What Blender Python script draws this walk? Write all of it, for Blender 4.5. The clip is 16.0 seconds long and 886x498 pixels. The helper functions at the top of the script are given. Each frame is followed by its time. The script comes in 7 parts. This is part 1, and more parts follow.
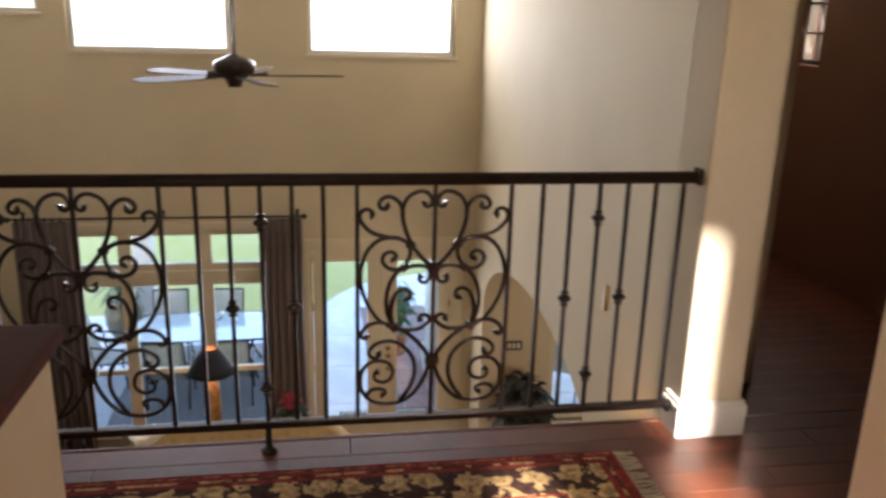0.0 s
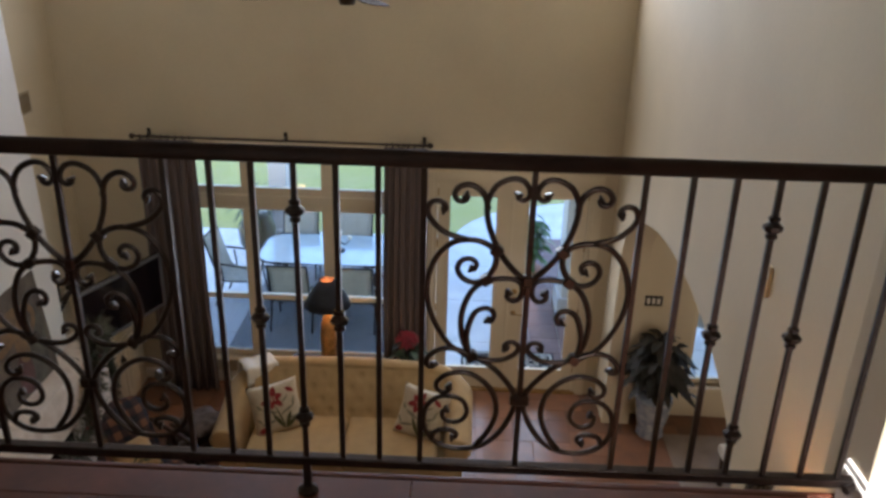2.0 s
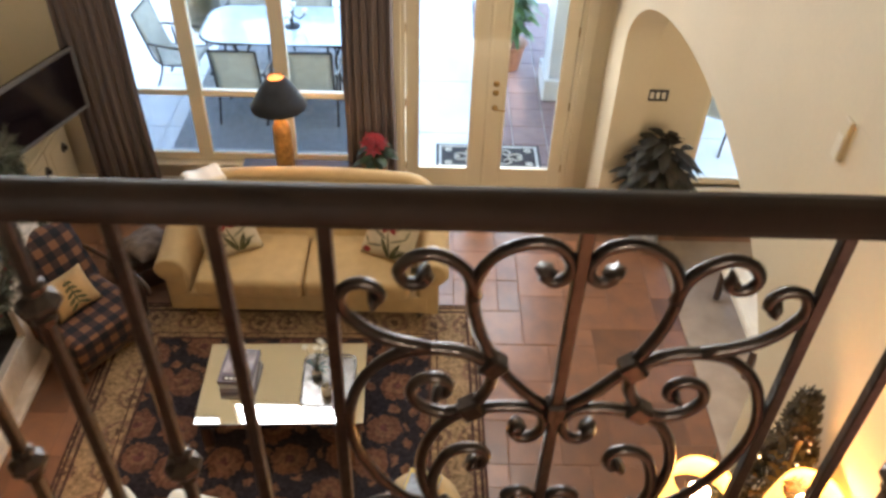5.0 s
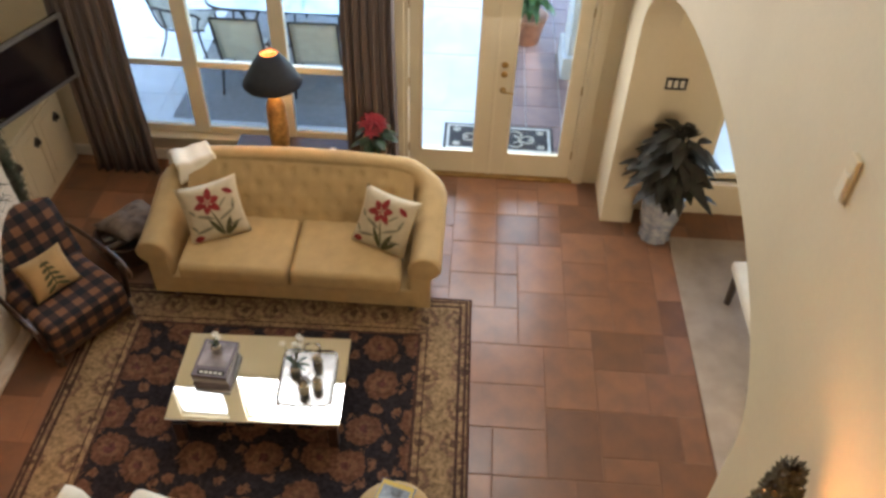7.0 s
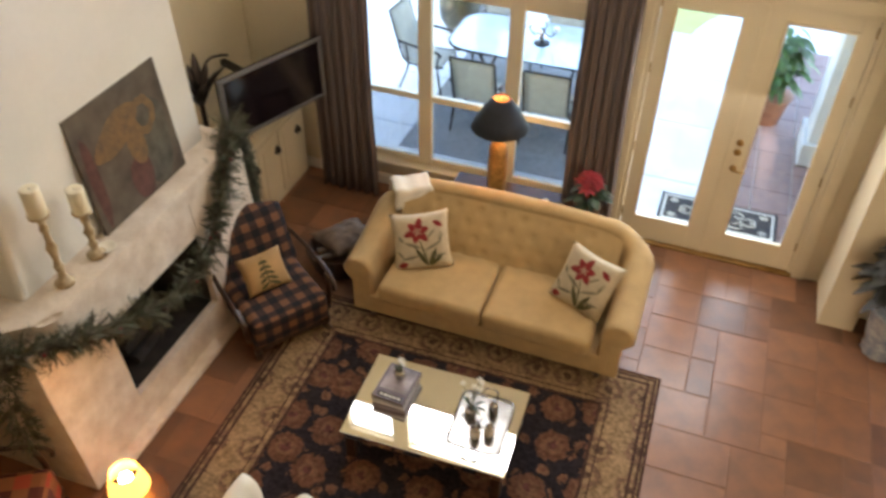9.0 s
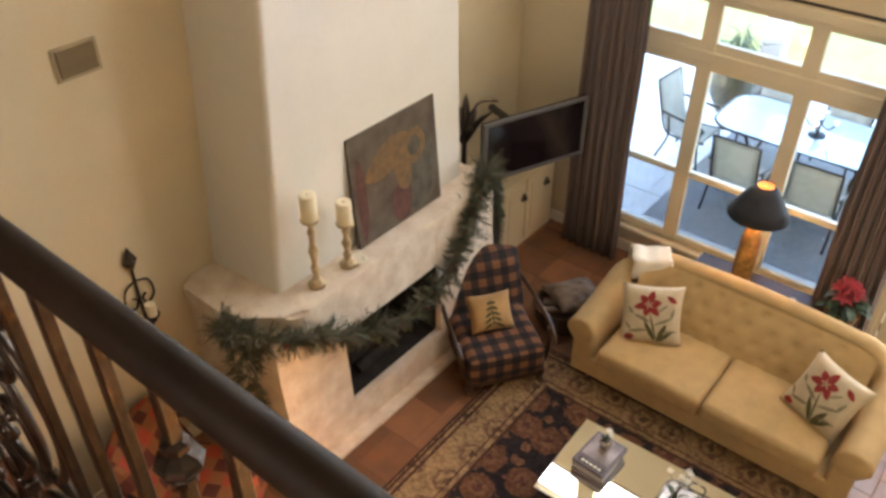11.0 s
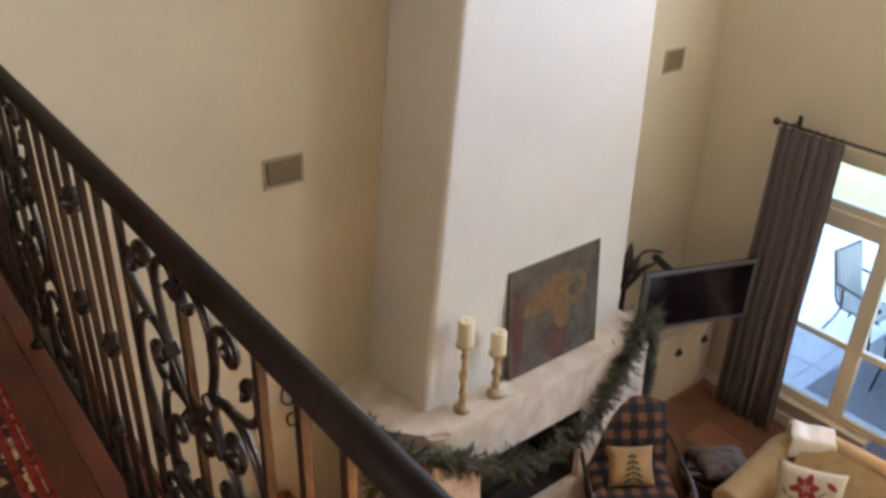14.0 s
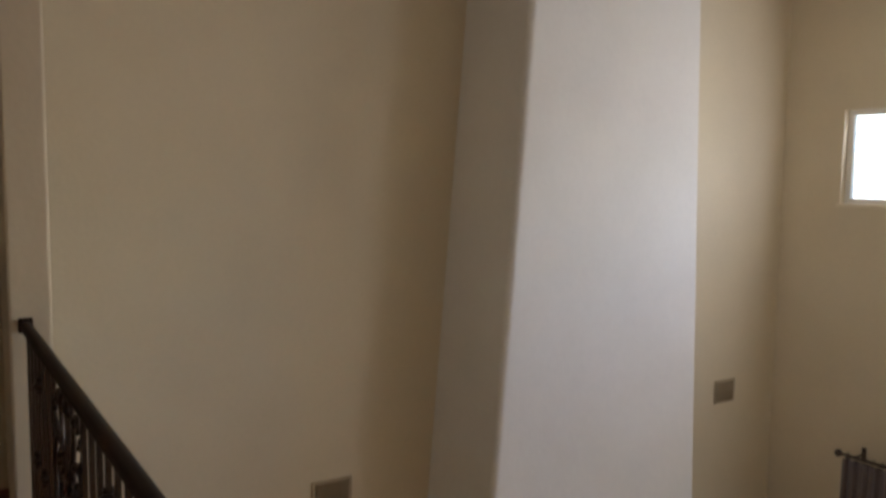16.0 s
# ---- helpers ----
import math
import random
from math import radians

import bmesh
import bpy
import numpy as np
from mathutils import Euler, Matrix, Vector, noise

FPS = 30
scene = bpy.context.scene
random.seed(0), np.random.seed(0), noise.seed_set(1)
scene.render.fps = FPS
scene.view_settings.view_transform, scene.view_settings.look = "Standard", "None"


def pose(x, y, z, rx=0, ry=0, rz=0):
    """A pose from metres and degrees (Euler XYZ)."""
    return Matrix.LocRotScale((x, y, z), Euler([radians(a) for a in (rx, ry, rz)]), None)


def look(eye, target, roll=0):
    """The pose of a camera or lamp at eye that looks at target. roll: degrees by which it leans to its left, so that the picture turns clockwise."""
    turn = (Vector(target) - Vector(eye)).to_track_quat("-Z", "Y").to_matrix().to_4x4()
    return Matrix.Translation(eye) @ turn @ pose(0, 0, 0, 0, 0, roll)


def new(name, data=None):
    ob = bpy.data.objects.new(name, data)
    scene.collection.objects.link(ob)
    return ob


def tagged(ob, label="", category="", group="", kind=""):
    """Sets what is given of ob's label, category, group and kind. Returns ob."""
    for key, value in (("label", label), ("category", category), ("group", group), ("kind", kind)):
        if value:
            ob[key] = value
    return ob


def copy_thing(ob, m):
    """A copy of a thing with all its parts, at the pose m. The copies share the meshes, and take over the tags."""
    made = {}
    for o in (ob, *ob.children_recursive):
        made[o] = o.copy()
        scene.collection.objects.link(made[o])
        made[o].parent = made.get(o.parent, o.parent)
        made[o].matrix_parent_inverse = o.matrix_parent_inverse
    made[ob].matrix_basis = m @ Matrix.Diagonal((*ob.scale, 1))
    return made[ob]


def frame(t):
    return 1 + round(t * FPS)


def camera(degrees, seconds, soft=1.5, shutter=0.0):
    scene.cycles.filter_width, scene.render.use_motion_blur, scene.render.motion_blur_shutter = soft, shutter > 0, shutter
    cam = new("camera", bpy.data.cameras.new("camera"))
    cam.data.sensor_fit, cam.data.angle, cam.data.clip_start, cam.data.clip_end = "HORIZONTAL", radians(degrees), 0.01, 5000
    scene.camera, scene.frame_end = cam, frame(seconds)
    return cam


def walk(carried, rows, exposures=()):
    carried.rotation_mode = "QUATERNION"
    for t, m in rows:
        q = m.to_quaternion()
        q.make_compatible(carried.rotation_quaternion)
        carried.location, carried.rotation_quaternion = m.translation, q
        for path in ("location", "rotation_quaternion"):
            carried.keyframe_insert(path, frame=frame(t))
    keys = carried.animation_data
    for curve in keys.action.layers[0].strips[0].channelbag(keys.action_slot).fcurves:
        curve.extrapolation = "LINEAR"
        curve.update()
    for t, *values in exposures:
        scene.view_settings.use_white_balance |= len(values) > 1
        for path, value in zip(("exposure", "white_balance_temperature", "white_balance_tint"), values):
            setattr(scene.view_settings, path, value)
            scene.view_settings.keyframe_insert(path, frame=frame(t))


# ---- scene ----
cam = camera(57.1, 16.0, soft=3.0, shutter=0.4)
PATH = [
    (0, (0.177, -2.733, 1.516), (0.49, -0.843, 0.942), 1.6),
    (0.5, (0.163, -2.573, 1.513), (0.319, -0.671, 0.916), 2.5),
    (1, (0.224, -2.365, 1.511), (0.318, -0.491, 0.819), 0.8),
    (1.5, (0.358, -2.144, 1.505), (0.316, -0.271, 0.803), 2.6),
    (2, (0.421, -1.915, 1.515), (0.378, -0.074, 0.734), 1.6),
    (2.5, (0.401, -1.645, 1.525), (0.37, 0.17, 0.686), 0.7),
    (3, (0.391, -1.445, 1.54), (0.294, 0.303, 0.573), 0.8),
    (3.5, (0.409, -1.223, 1.51), (0.322, 0.458, 0.43), 2.6),
    (4, (0.369, -1.021, 1.455), (0.222, 0.622, 0.325), 0.8),
    (4.5, (0.348, -0.826, 1.446), (0.346, 0.724, 0.182), 2.1),
    (5, (0.436, -0.648, 1.444), (0.467, 0.866, 0.138), 2.0),
    (7.5, (0.767, -0.131, 1.425), (0.661, 1.294, 0.025), 1.9),
    (8, (0.762, -0.099, 1.457), (0.535, 1.304, 0.05), 0.8),
    (8.2, (0.75, -0.089, 1.468), (0.451, 1.322, 0.083), 0.8),
    (8.5, (0.719, -0.106, 1.459), (0.342, 1.311, 0.099), 0.6),
    (9, (0.645, -0.136, 1.415), (0.134, 1.29, 0.11), 0.8),
    (9.5, (0.592, -0.171, 1.424), (-0.081, 1.223, 0.157), 0.1),
    (10, (0.515, -0.214, 1.441), (-0.281, 1.116, 0.178), 0.5),
    (10.2, (0.525, -0.215, 1.429), (-0.327, 1.095, 0.18), 0.3),
    (12.5, (0.508, -0.286, 1.481), (-0.624, 0.903, 0.339), 1.7),
    (13, (0.522, -0.299, 1.495), (-0.67, 0.878, 0.403), 1.9),
    (13.5, (0.446, -0.351, 1.511), (-0.836, 0.771, 0.463), 1.2),
    (14, (0.496, -0.358, 1.535), (-0.874, 0.747, 0.586), 1.8),
    (14.5, (0.583, -0.364, 1.517), (-0.89, 0.744, 0.741), 2.1),
    (15, (0.569, -0.388, 1.564), (-0.998, 0.696, 0.956), 2.3),
    (15.5, (0.628, -0.38, 1.608), (-1.001, 0.701, 1.186), 2.2),
    (16, (0.775, -0.361, 1.569), (-0.891, 0.729, 1.38), 0.7),
]
EXPOSURES = [(0, 2.9, 6300, 18), (1.5, 2.54, 5750, 16), (3.0, 2.74, 5950, 17), (4.0, 3.42, 6500, 15), (5.0, 3.86, 6400, 13), (7.5, 3.66, 6300, 11), (8.5, 3.71, 6500, 12), (10.0, 3.9, 6650, 14), (12.5, 3.96, 6450, 14), (14.5, 3.44, 5600, 16), (16.0, 2.55, 5900, 18)]
walk(cam, [(t, look(eye, target, roll)) for t, eye, target, roll in PATH], EXPOSURES)

FL = -3.83      # great room floor
LOFT = -0.085   # loft floor
FAR = 6.42      # far wall, room side
LEFT = -3.85    # chimney wall, room side
RIGHT = 2.08    # arch wall, room side
CEIL = 3.3

world = bpy.data.worlds.new("sky")
scene.world = world
world.use_nodes = True
wn = world.node_tree.nodes
sky = wn.new("ShaderNodeTexSky")
sky.sky_type = 'NISHITA'
sky.sun_disc = False
sky.sun_elevation = radians(26)
sky.sun_rotation = radians(180)
wn["Background"].inputs[1].default_value = 0.15
world.node_tree.links.new(sky.outputs[0], wn["Background"].inputs[0])

sun = new("sun", bpy.data.lights.new("sun", 'SUN'))
sun.data.energy, sun.data.angle, sun.data.color = 5.0, radians(1.8), (1.0, 0.93, 0.82)
sun.matrix_world = look((0.0, -9.0, 4.39), (0.0, 0.0, 0.0))


def area_lamp(name, eye, target, w, h, watts, colour):
    lamp = new(name, bpy.data.lights.new(name, 'AREA'))
    lamp.data.shape, lamp.data.size, lamp.data.size_y = 'RECTANGLE', w, h
    lamp.data.energy, lamp.data.color = watts, colour
    lamp.matrix_world = look(eye, target)
    return lamp


def point_lamp(name, eye, watts, colour, radius=0.04):
    lamp = new(name, bpy.data.lights.new(name, 'POINT'))
    lamp.data.energy, lamp.data.color, lamp.data.shadow_soft_size = watts, colour, radius
    lamp.location = eye
    return lamp


DAY = (0.86, 0.93, 1.0)
WARMDAY = (0.95, 0.95, 0.94)
area_lamp("daylight_high_window", (-1.475, FAR + 0.04, 1.55), (-1.475, 0, 2.2), 1.56, 1.1, 8.6, WARMDAY)
area_lamp("daylight_high_window", (0.955, FAR + 0.04, 1.55), (0.955, 0, 2.2), 1.54, 1.1, 7.8, WARMDAY)
area_lamp("daylight_high_window", (-2.915, FAR + 0.04, 1.735), (-2.915, 0, 2.2), 0.68, 0.75, 0.6, WARMDAY)
area_lamp("daylight_picture_window", (-1.5, FAR + 0.13, -2.2), (-1.5, 0, -3.0), 1.9, 2.3, 0.25, DAY)
area_lamp("daylight_doors", (0.93, FAR + 0.13, -2.4), (0.93, 2.0, -3.9), 1.3, 2.1, 5.0, WARMDAY)
# Added warm fill for the room beyond the arch; no window stands here.
area_lamp("fill_arch_room", (4.7, 0.2, -1.5), (2.9, 6.0, -2.6), 2.0, 1.6, 8.0, (1.0, 0.84, 0.62))
# Added fill aimed at the far wall, in front of unseen loft openings.
area_lamp("fill_loft_side", (1.2, -4.9, 1.78), (0.8, 6.4, 0.6), 0.9, 0.7, 1.3, (1.0, 0.9, 0.74)).data.spread = radians(90)
area_lamp("daylight_corridor", (3.29, 2.175, 1.75), (0, 1.0, 0.6), 0.26, 1.0, 1.1, (1.0, 0.86, 0.7))
# Added warm fill; the wall behind it has no opening.
area_lamp("fill_under_loft", (-1.0, -3.2, -2.2), (-1.0, 3, -2.6), 2.5, 1.2, 0.12, (1.0, 0.66, 0.36))


# ---- materials ----
def mat(name, colour, rough=0.6, metal=0.0, var=0.12, scale=6.0, bump=0.15, fine=60.0, second=None, coat=0.0, spec=0.5, per=0.0):
    """A surface with broad stains, fine grain and a fine relief. second: the colour that the stains lead to. per: change from object to object."""
    m = bpy.data.materials.new(name)
    m.use_nodes = True
    n, l = m.node_tree.nodes, m.node_tree.links
    b = n["Principled BSDF"]
    b.inputs["Roughness"].default_value, b.inputs["Metallic"].default_value = rough, metal
    b.inputs["Specular IOR Level"].default_value = spec
    b.inputs["Coat Weight"].default_value = coat
    b.inputs["Coat Roughness"].default_value = 0.15
    tc = n.new("ShaderNodeTexCoord")
    big = n.new("ShaderNodeTexNoise")
    big.inputs["Scale"].default_value, big.inputs["Detail"].default_value = scale, 5
    small = n.new("ShaderNodeTexNoise")
    small.inputs["Scale"].default_value, small.inputs["Detail"].default_value = fine, 3
    l.new(tc.outputs["Object"], big.inputs["Vector"])
    l.new(tc.outputs["Object"], small.inputs["Vector"])
    dark = second or tuple(c * (1 - 2.2 * var) for c in colour)
    mix = n.new("ShaderNodeMix")
    mix.data_type = 'RGBA'
    mix.inputs[6].default_value, mix.inputs[7].default_value = (*colour, 1), (*dark, 1)
    ramp = n.new("ShaderNodeMapRange")
    ramp.inputs[1].default_value, ramp.inputs[2].default_value = 0.35, 0.7
    l.new(big.outputs["Fac"], ramp.inputs[0])
    l.new(ramp.outputs[0], mix.inputs[0])
    hsv = n.new("ShaderNodeHueSaturation")
    grain = n.new("ShaderNodeMapRange")
    grain.inputs[3].default_value, grain.inputs[4].default_value = 1 - var, 1 + var
    l.new(small.outputs["Fac"], grain.inputs[0])
    value = grain.outputs[0]
    if per:
        info = n.new("ShaderNodeObjectInfo")
        r = n.new("ShaderNodeMapRange")
        r.inputs[3].default_value, r.inputs[4].default_value = 1 - per, 1 + per
        mul = n.new("ShaderNodeMath")
        mul.operation = 'MULTIPLY'
        l.new(info.outputs["Random"], r.inputs[0])
        l.new(r.outputs[0], mul.inputs[0])
        l.new(value, mul.inputs[1])
        value = mul.outputs[0]
    l.new(value, hsv.inputs["Value"])
    l.new(mix.outputs[2], hsv.inputs["Color"])
    l.new(hsv.outputs[0], b.inputs["Base Color"])
    if bump:
        bp = n.new("ShaderNodeBump")
        bp.inputs["Strength"].default_value, bp.inputs["Distance"].default_value = bump, 0.004
        l.new(small.outputs["Fac"], bp.inputs["Height"])
        l.new(bp.outputs[0], b.inputs["Normal"])
    return m


def glow(name, colour, strength):
    m = bpy.data.materials.new(name)
    m.use_nodes = True
    b = m.node_tree.nodes["Principled BSDF"]
    b.inputs["Base Color"].default_value = (*colour, 1)
    b.inputs["Emission Color"].default_value = (*colour, 1)
    b.inputs["Emission Strength"].default_value = strength
    return m


def glass(name, tint=(1, 1, 1), rough=0.0):
    m = bpy.data.materials.new(name)
    m.use_nodes = True
    n, l = m.node_tree.nodes, m.node_tree.links
    out = n["Material Output"]
    n.remove(n["Principled BSDF"])
    clear, shine, mix, fres = (n.new(k) for k in ("ShaderNodeBsdfTransparent", "ShaderNodeBsdfGlossy", "ShaderNodeMixShader", "ShaderNodeFresnel"))
    clear.inputs[0].default_value = (*tint, 1)
    shine.inputs["Roughness"].default_value = rough
    fres.inputs[0].default_value = 1.45
    l.new(fres.outputs[0], mix.inputs[0])
    l.new(clear.outputs[0], mix.inputs[1])
    l.new(shine.outputs[0], mix.inputs[2])
    l.new(mix.outputs[0], out.inputs[0])
    return m


def plaid(name, base, dark, size, bright=None):
    """Woven checks: two sets of crossing bands."""
    m = bpy.data.materials.new(name)
    m.use_nodes = True
    n, l = m.node_tree.nodes, m.node_tree.links
    b = n["Principled BSDF"]
    b.inputs["Roughness"].default_value = 0.9
    uv = n.new("ShaderNodeUVMap")
    sep = n.new("ShaderNodeSeparateXYZ")
    l.new(uv.outputs[0], sep.inputs[0])
    bands = []
    for k in (0, 1):
        mod = n.new("ShaderNodeMath")
        mod.operation = 'PINGPONG'
        mod.inputs[1].default_value = size
        l.new(sep.outputs[k], mod.inputs[0])
        cut = n.new("ShaderNodeMath")
        cut.operation = 'GREATER_THAN'
        cut.inputs[1].default_value = size * 0.5
        l.new(mod.outputs[0], cut.inputs[0])
        half = n.new("ShaderNodeMath")
        half.operation = 'MULTIPLY'
        half.inputs[1].default_value = 0.5
        l.new(cut.outputs[0], half.inputs[0])
        bands.append(half)
    add = n.new("ShaderNodeMath")
    l.new(bands[0].outputs[0], add.inputs[0])
    l.new(bands[1].outputs[0], add.inputs[1])
    ramp = n.new("ShaderNodeValToRGB")
    ramp.color_ramp.interpolation = 'CONSTANT'
    e = ramp.color_ramp.elements
    e[0].color, e[1].color = (*base, 1), (*dark, 1)
    e[1].position = 0.8
    mid = e.new(0.4)
    mid.color = (*(bright or tuple((p + 2 * q) / 3 for p, q in zip(base, dark))), 1)
    l.new(add.outputs[0], ramp.inputs[0])
    noise_n = n.new("ShaderNodeTexNoise")
    noise_n.inputs["Scale"].default_value = 180
    hsv = n.new("ShaderNodeHueSaturation")
    mr = n.new("ShaderNodeMapRange")
    mr.inputs[3].default_value, mr.inputs[4].default_value = 0.75, 1.25
    l.new(noise_n.outputs["Fac"], mr.inputs[0])
    l.new(mr.outputs[0], hsv.inputs["Value"])
    l.new(ramp.outputs[0], hsv.inputs["Color"])
    l.new(hsv.outputs[0], b.inputs["Base Color"])
    return m


M_WALL = mat("cream_wall_plaster", (0.67, 0.575, 0.405), 0.75, var=0.035, scale=1.3, bump=0.25, fine=35)
M_CHIMNEY = mat("pale_chimney_plaster", (0.75, 0.72, 0.67), 0.75, var=0.035, scale=1.5, bump=0.3, fine=25)
M_TRIM = mat("cream_trim_paint", (0.72, 0.63, 0.46), 0.4, var=0.03, scale=3, bump=0.05)
M_WHITE = mat("white_paint", (0.8, 0.76, 0.68), 0.45, var=0.03, scale=3, bump=0.05)
M_CEIL = mat("ceiling_paint", (0.78, 0.73, 0.62), 0.8, var=0.03, scale=1.5)
M_WOOD = mat("dark_red_wood", (0.16, 0.043, 0.017), 0.5, var=0.2, scale=4, bump=0.1, fine=30, second=(0.10, 0.028, 0.012), coat=0.1, per=0.15)
M_WALNUT = mat("dark_walnut", (0.06, 0.028, 0.014), 0.3, var=0.2, scale=5, bump=0.1, coat=0.3)
M_IRON = mat("wrought_iron", (0.052, 0.042, 0.037), 0.28, metal=0.85, var=0.25, scale=20, bump=0.3, fine=90, second=(0.072, 0.057, 0.048))
M_RAILWOOD = mat("black_brown_rail_wood", (0.024, 0.013, 0.008), 0.6, var=0.2, scale=9, bump=0.08, spec=0.22)
M_CAP = mat("dark_red_cap_wood", (0.10, 0.027, 0.013), 0.7, var=0.2, scale=4, bump=0.1, fine=30, second=(0.06, 0.018, 0.01), spec=0.12)
M_TILE = mat("terracotta_tile", (0.235, 0.107, 0.055), 0.28, var=0.14, scale=5, bump=0.2, fine=40, second=(0.165, 0.085, 0.052), per=0.32)
M_GROUT = mat("floor_grout", (0.2, 0.1, 0.056), 0.85, var=0.12)
M_MANTEL = mat("whitewashed_stone", (0.72, 0.63, 0.53), 0.85, var=0.08, scale=7, bump=0.9, fine=22, second=(0.58, 0.47, 0.37))
M_SOOT = mat("sooty_firebrick", (0.03, 0.024, 0.02), 0.9, var=0.3, scale=8, bump=0.6)
M_SOFA = mat("straw_linen", (0.46, 0.315, 0.145), 0.9, var=0.06, scale=9, bump=0.4, fine=160)
M_IVORY = mat("ivory_fabric", (0.78, 0.72, 0.6), 0.9, var=0.05, scale=9, bump=0.3, fine=160)
M_MIRROR = mat("mirror_glass", (0.9, 0.92, 0.9), 0.02, metal=1.0, var=0.0, bump=0.0)
M_GLASS = glass("window_glass", (0.97, 0.99, 1.0))
M_SCREENED = glass("window_glass_behind_insect_screen", (0.66, 0.68, 0.70))
M_BLACK = mat("black_plastic", (0.012, 0.012, 0.014), 0.25, var=0.1, bump=0.05)
M_SCREEN = mat("dark_tv_screen", (0.012, 0.008, 0.012), 0.12, var=0.05, bump=0.0)
M_SILVER = mat("silver_plastic", (0.2, 0.2, 0.215), 0.4, metal=0.4, var=0.05)
M_BRASS = mat("aged_brass", (0.45, 0.28, 0.1), 0.35, metal=0.9, var=0.2)
M_LEAF = mat("dark_green_leaf", (0.024, 0.055, 0.02), 0.5, var=0.25, scale=14, bump=0.2, per=0.3)
M_FIR = mat("fir_green_needles", (0.07, 0.09, 0.048), 0.7, var=0.35, scale=16, second=(0.13, 0.10, 0.07))
M_RED = mat("deep_red_petal", (0.28, 0.014, 0.022), 0.55, var=0.2, scale=12)
M_WAX = mat("ivory_wax", (0.82, 0.74, 0.55), 0.5, var=0.05)
M_GILT = mat("distressed_cream_wood", (0.55, 0.44, 0.28), 0.65, var=0.2, scale=25, bump=0.5, second=(0.3, 0.2, 0.1))
M_GRILLE = mat("tan_vent_metal", (0.42, 0.34, 0.22), 0.5, var=0.06)
M_DARK = mat("vent_hollow_shade", (0.05, 0.04, 0.03), 0.9)
M_PATIO = mat("pale_patio_stone", (0.66, 0.66, 0.65), 0.8, var=0.08, scale=3, bump=0.3, fine=30)
M_LAWN = mat("lawn_grass", (0.35, 0.345, 0.095), 0.95, var=0.25, scale=1.2, bump=0.8, fine=50, second=(0.40, 0.37, 0.14))
M_STUCCO = mat("grey_stucco", (0.5, 0.49, 0.47), 0.9, var=0.06, scale=3, bump=0.5, fine=40)
M_BROWNWALL = mat("dark_brown_paint", (0.2, 0.09, 0.055), 0.7, var=0.06, scale=2)


# ---- mesh builders ----
def part(name, bm, material, parent=None, label="", smooth=False, at=None):
    """Links a bmesh as one mesh object, under parent if one is given."""
    me = bpy.data.meshes.new(name)
    bmesh.ops.recalc_face_normals(bm, faces=bm.faces)
    if smooth:
        for f in bm.faces:
            f.smooth = True
    bm.to_mesh(me)
    bm.free()
    for one in (material if isinstance(material, (list, tuple)) else [material]):
        me.materials.append(one)
    ob = new(name, me)
    if parent is not None:
        ob.parent = parent
    if at is not None:
        ob.matrix_local = at
    if label:
        ob["label"] = label
    return ob


def thing(name, label, category, place=None, group="", kind=""):
    ob = new(name)
    ob.empty_display_size = 0.1
    if place is not None:
        ob.matrix_local = place
    return tagged(ob, label, category, group, kind)


def box(x0, y0, z0, x1, y1, z1, bevel=0.0, seg=2, bm=None):
    own = bmesh.new()
    bmesh.ops.create_cube(own, size=1)
    bmesh.ops.scale(own, vec=(x1 - x0, y1 - y0, z1 - z0), verts=own.verts)
    bmesh.ops.translate(own, vec=((x0 + x1) / 2, (y0 + y1) / 2, (z0 + z1) / 2), verts=own.verts)
    if bevel:
        bmesh.ops.bevel(own, geom=own.edges[:], offset=bevel, segments=seg, affect='EDGES', profile=0.5)
    return merge(bm, own)


def merge(bm, own):
    if bm is None:
        return own
    me = bpy.data.meshes.new("tmp")
    own.to_mesh(me)
    own.free()
    bm.from_mesh(me)
    bpy.data.meshes.remove(me)
    return bm


def lathe(profile, seg=20, bm=None, at=(0, 0, 0), flute=0, depth=0.0):
    """A turned body: profile of (radius, height)."""
    own = bm or bmesh.new()
    rings = []
    for r, z in profile:
        ring = []
        for i in range(seg):
            a = 2 * math.pi * i / seg
            rr = r * (1 + depth * math.cos(flute * a)) if flute else r
            ring.append(own.verts.new((at[0] + rr * math.cos(a), at[1] + rr * math.sin(a), at[2] + z)))
        rings.append(ring)
    for a, b in zip(rings, rings[1:]):
        for i in range(seg):
            j = (i + 1) % seg
            own.faces.new((a[i], a[j], b[j], b[i]))
    if profile[0][0] > 1e-4:
        own.faces.new(rings[0][::-1])
    if profile[-1][0] > 1e-4:
        own.faces.new(rings[-1])
    return own


def tube(points, radius, seg=8, bm=None, taper=None):
    """A bar along a line of points. taper: radius at each point."""
    own = bm or bmesh.new()
    pts = [Vector(p) for p in points]
    rings = []
    up = None
    for i, p in enumerate(pts):
        d = (pts[min(i + 1, len(pts) - 1)] - pts[max(i - 1, 0)])
        d = d.normalized() if d.length > 1e-9 else Vector((0, 0, 1))
        if up is None:
            up = Vector((0, 1, 0)) if abs(d.y) < 0.9 else Vector((1, 0, 0))
        side = d.cross(up).normalized()
        up2 = side.cross(d).normalized()
        r = taper[i] if taper else radius
        rings.append([own.verts.new(p + r * (math.cos(2 * math.pi * k / seg) * side + math.sin(2 * math.pi * k / seg) * up2)) for k in range(seg)])
    for a, b in zip(rings, rings[1:]):
        for k in range(seg):
            j = (k + 1) % seg
            own.faces.new((a[k], a[j], b[j], b[k]))
    own.faces.new(rings[0][::-1])
    own.faces.new(rings[-1])
    return own


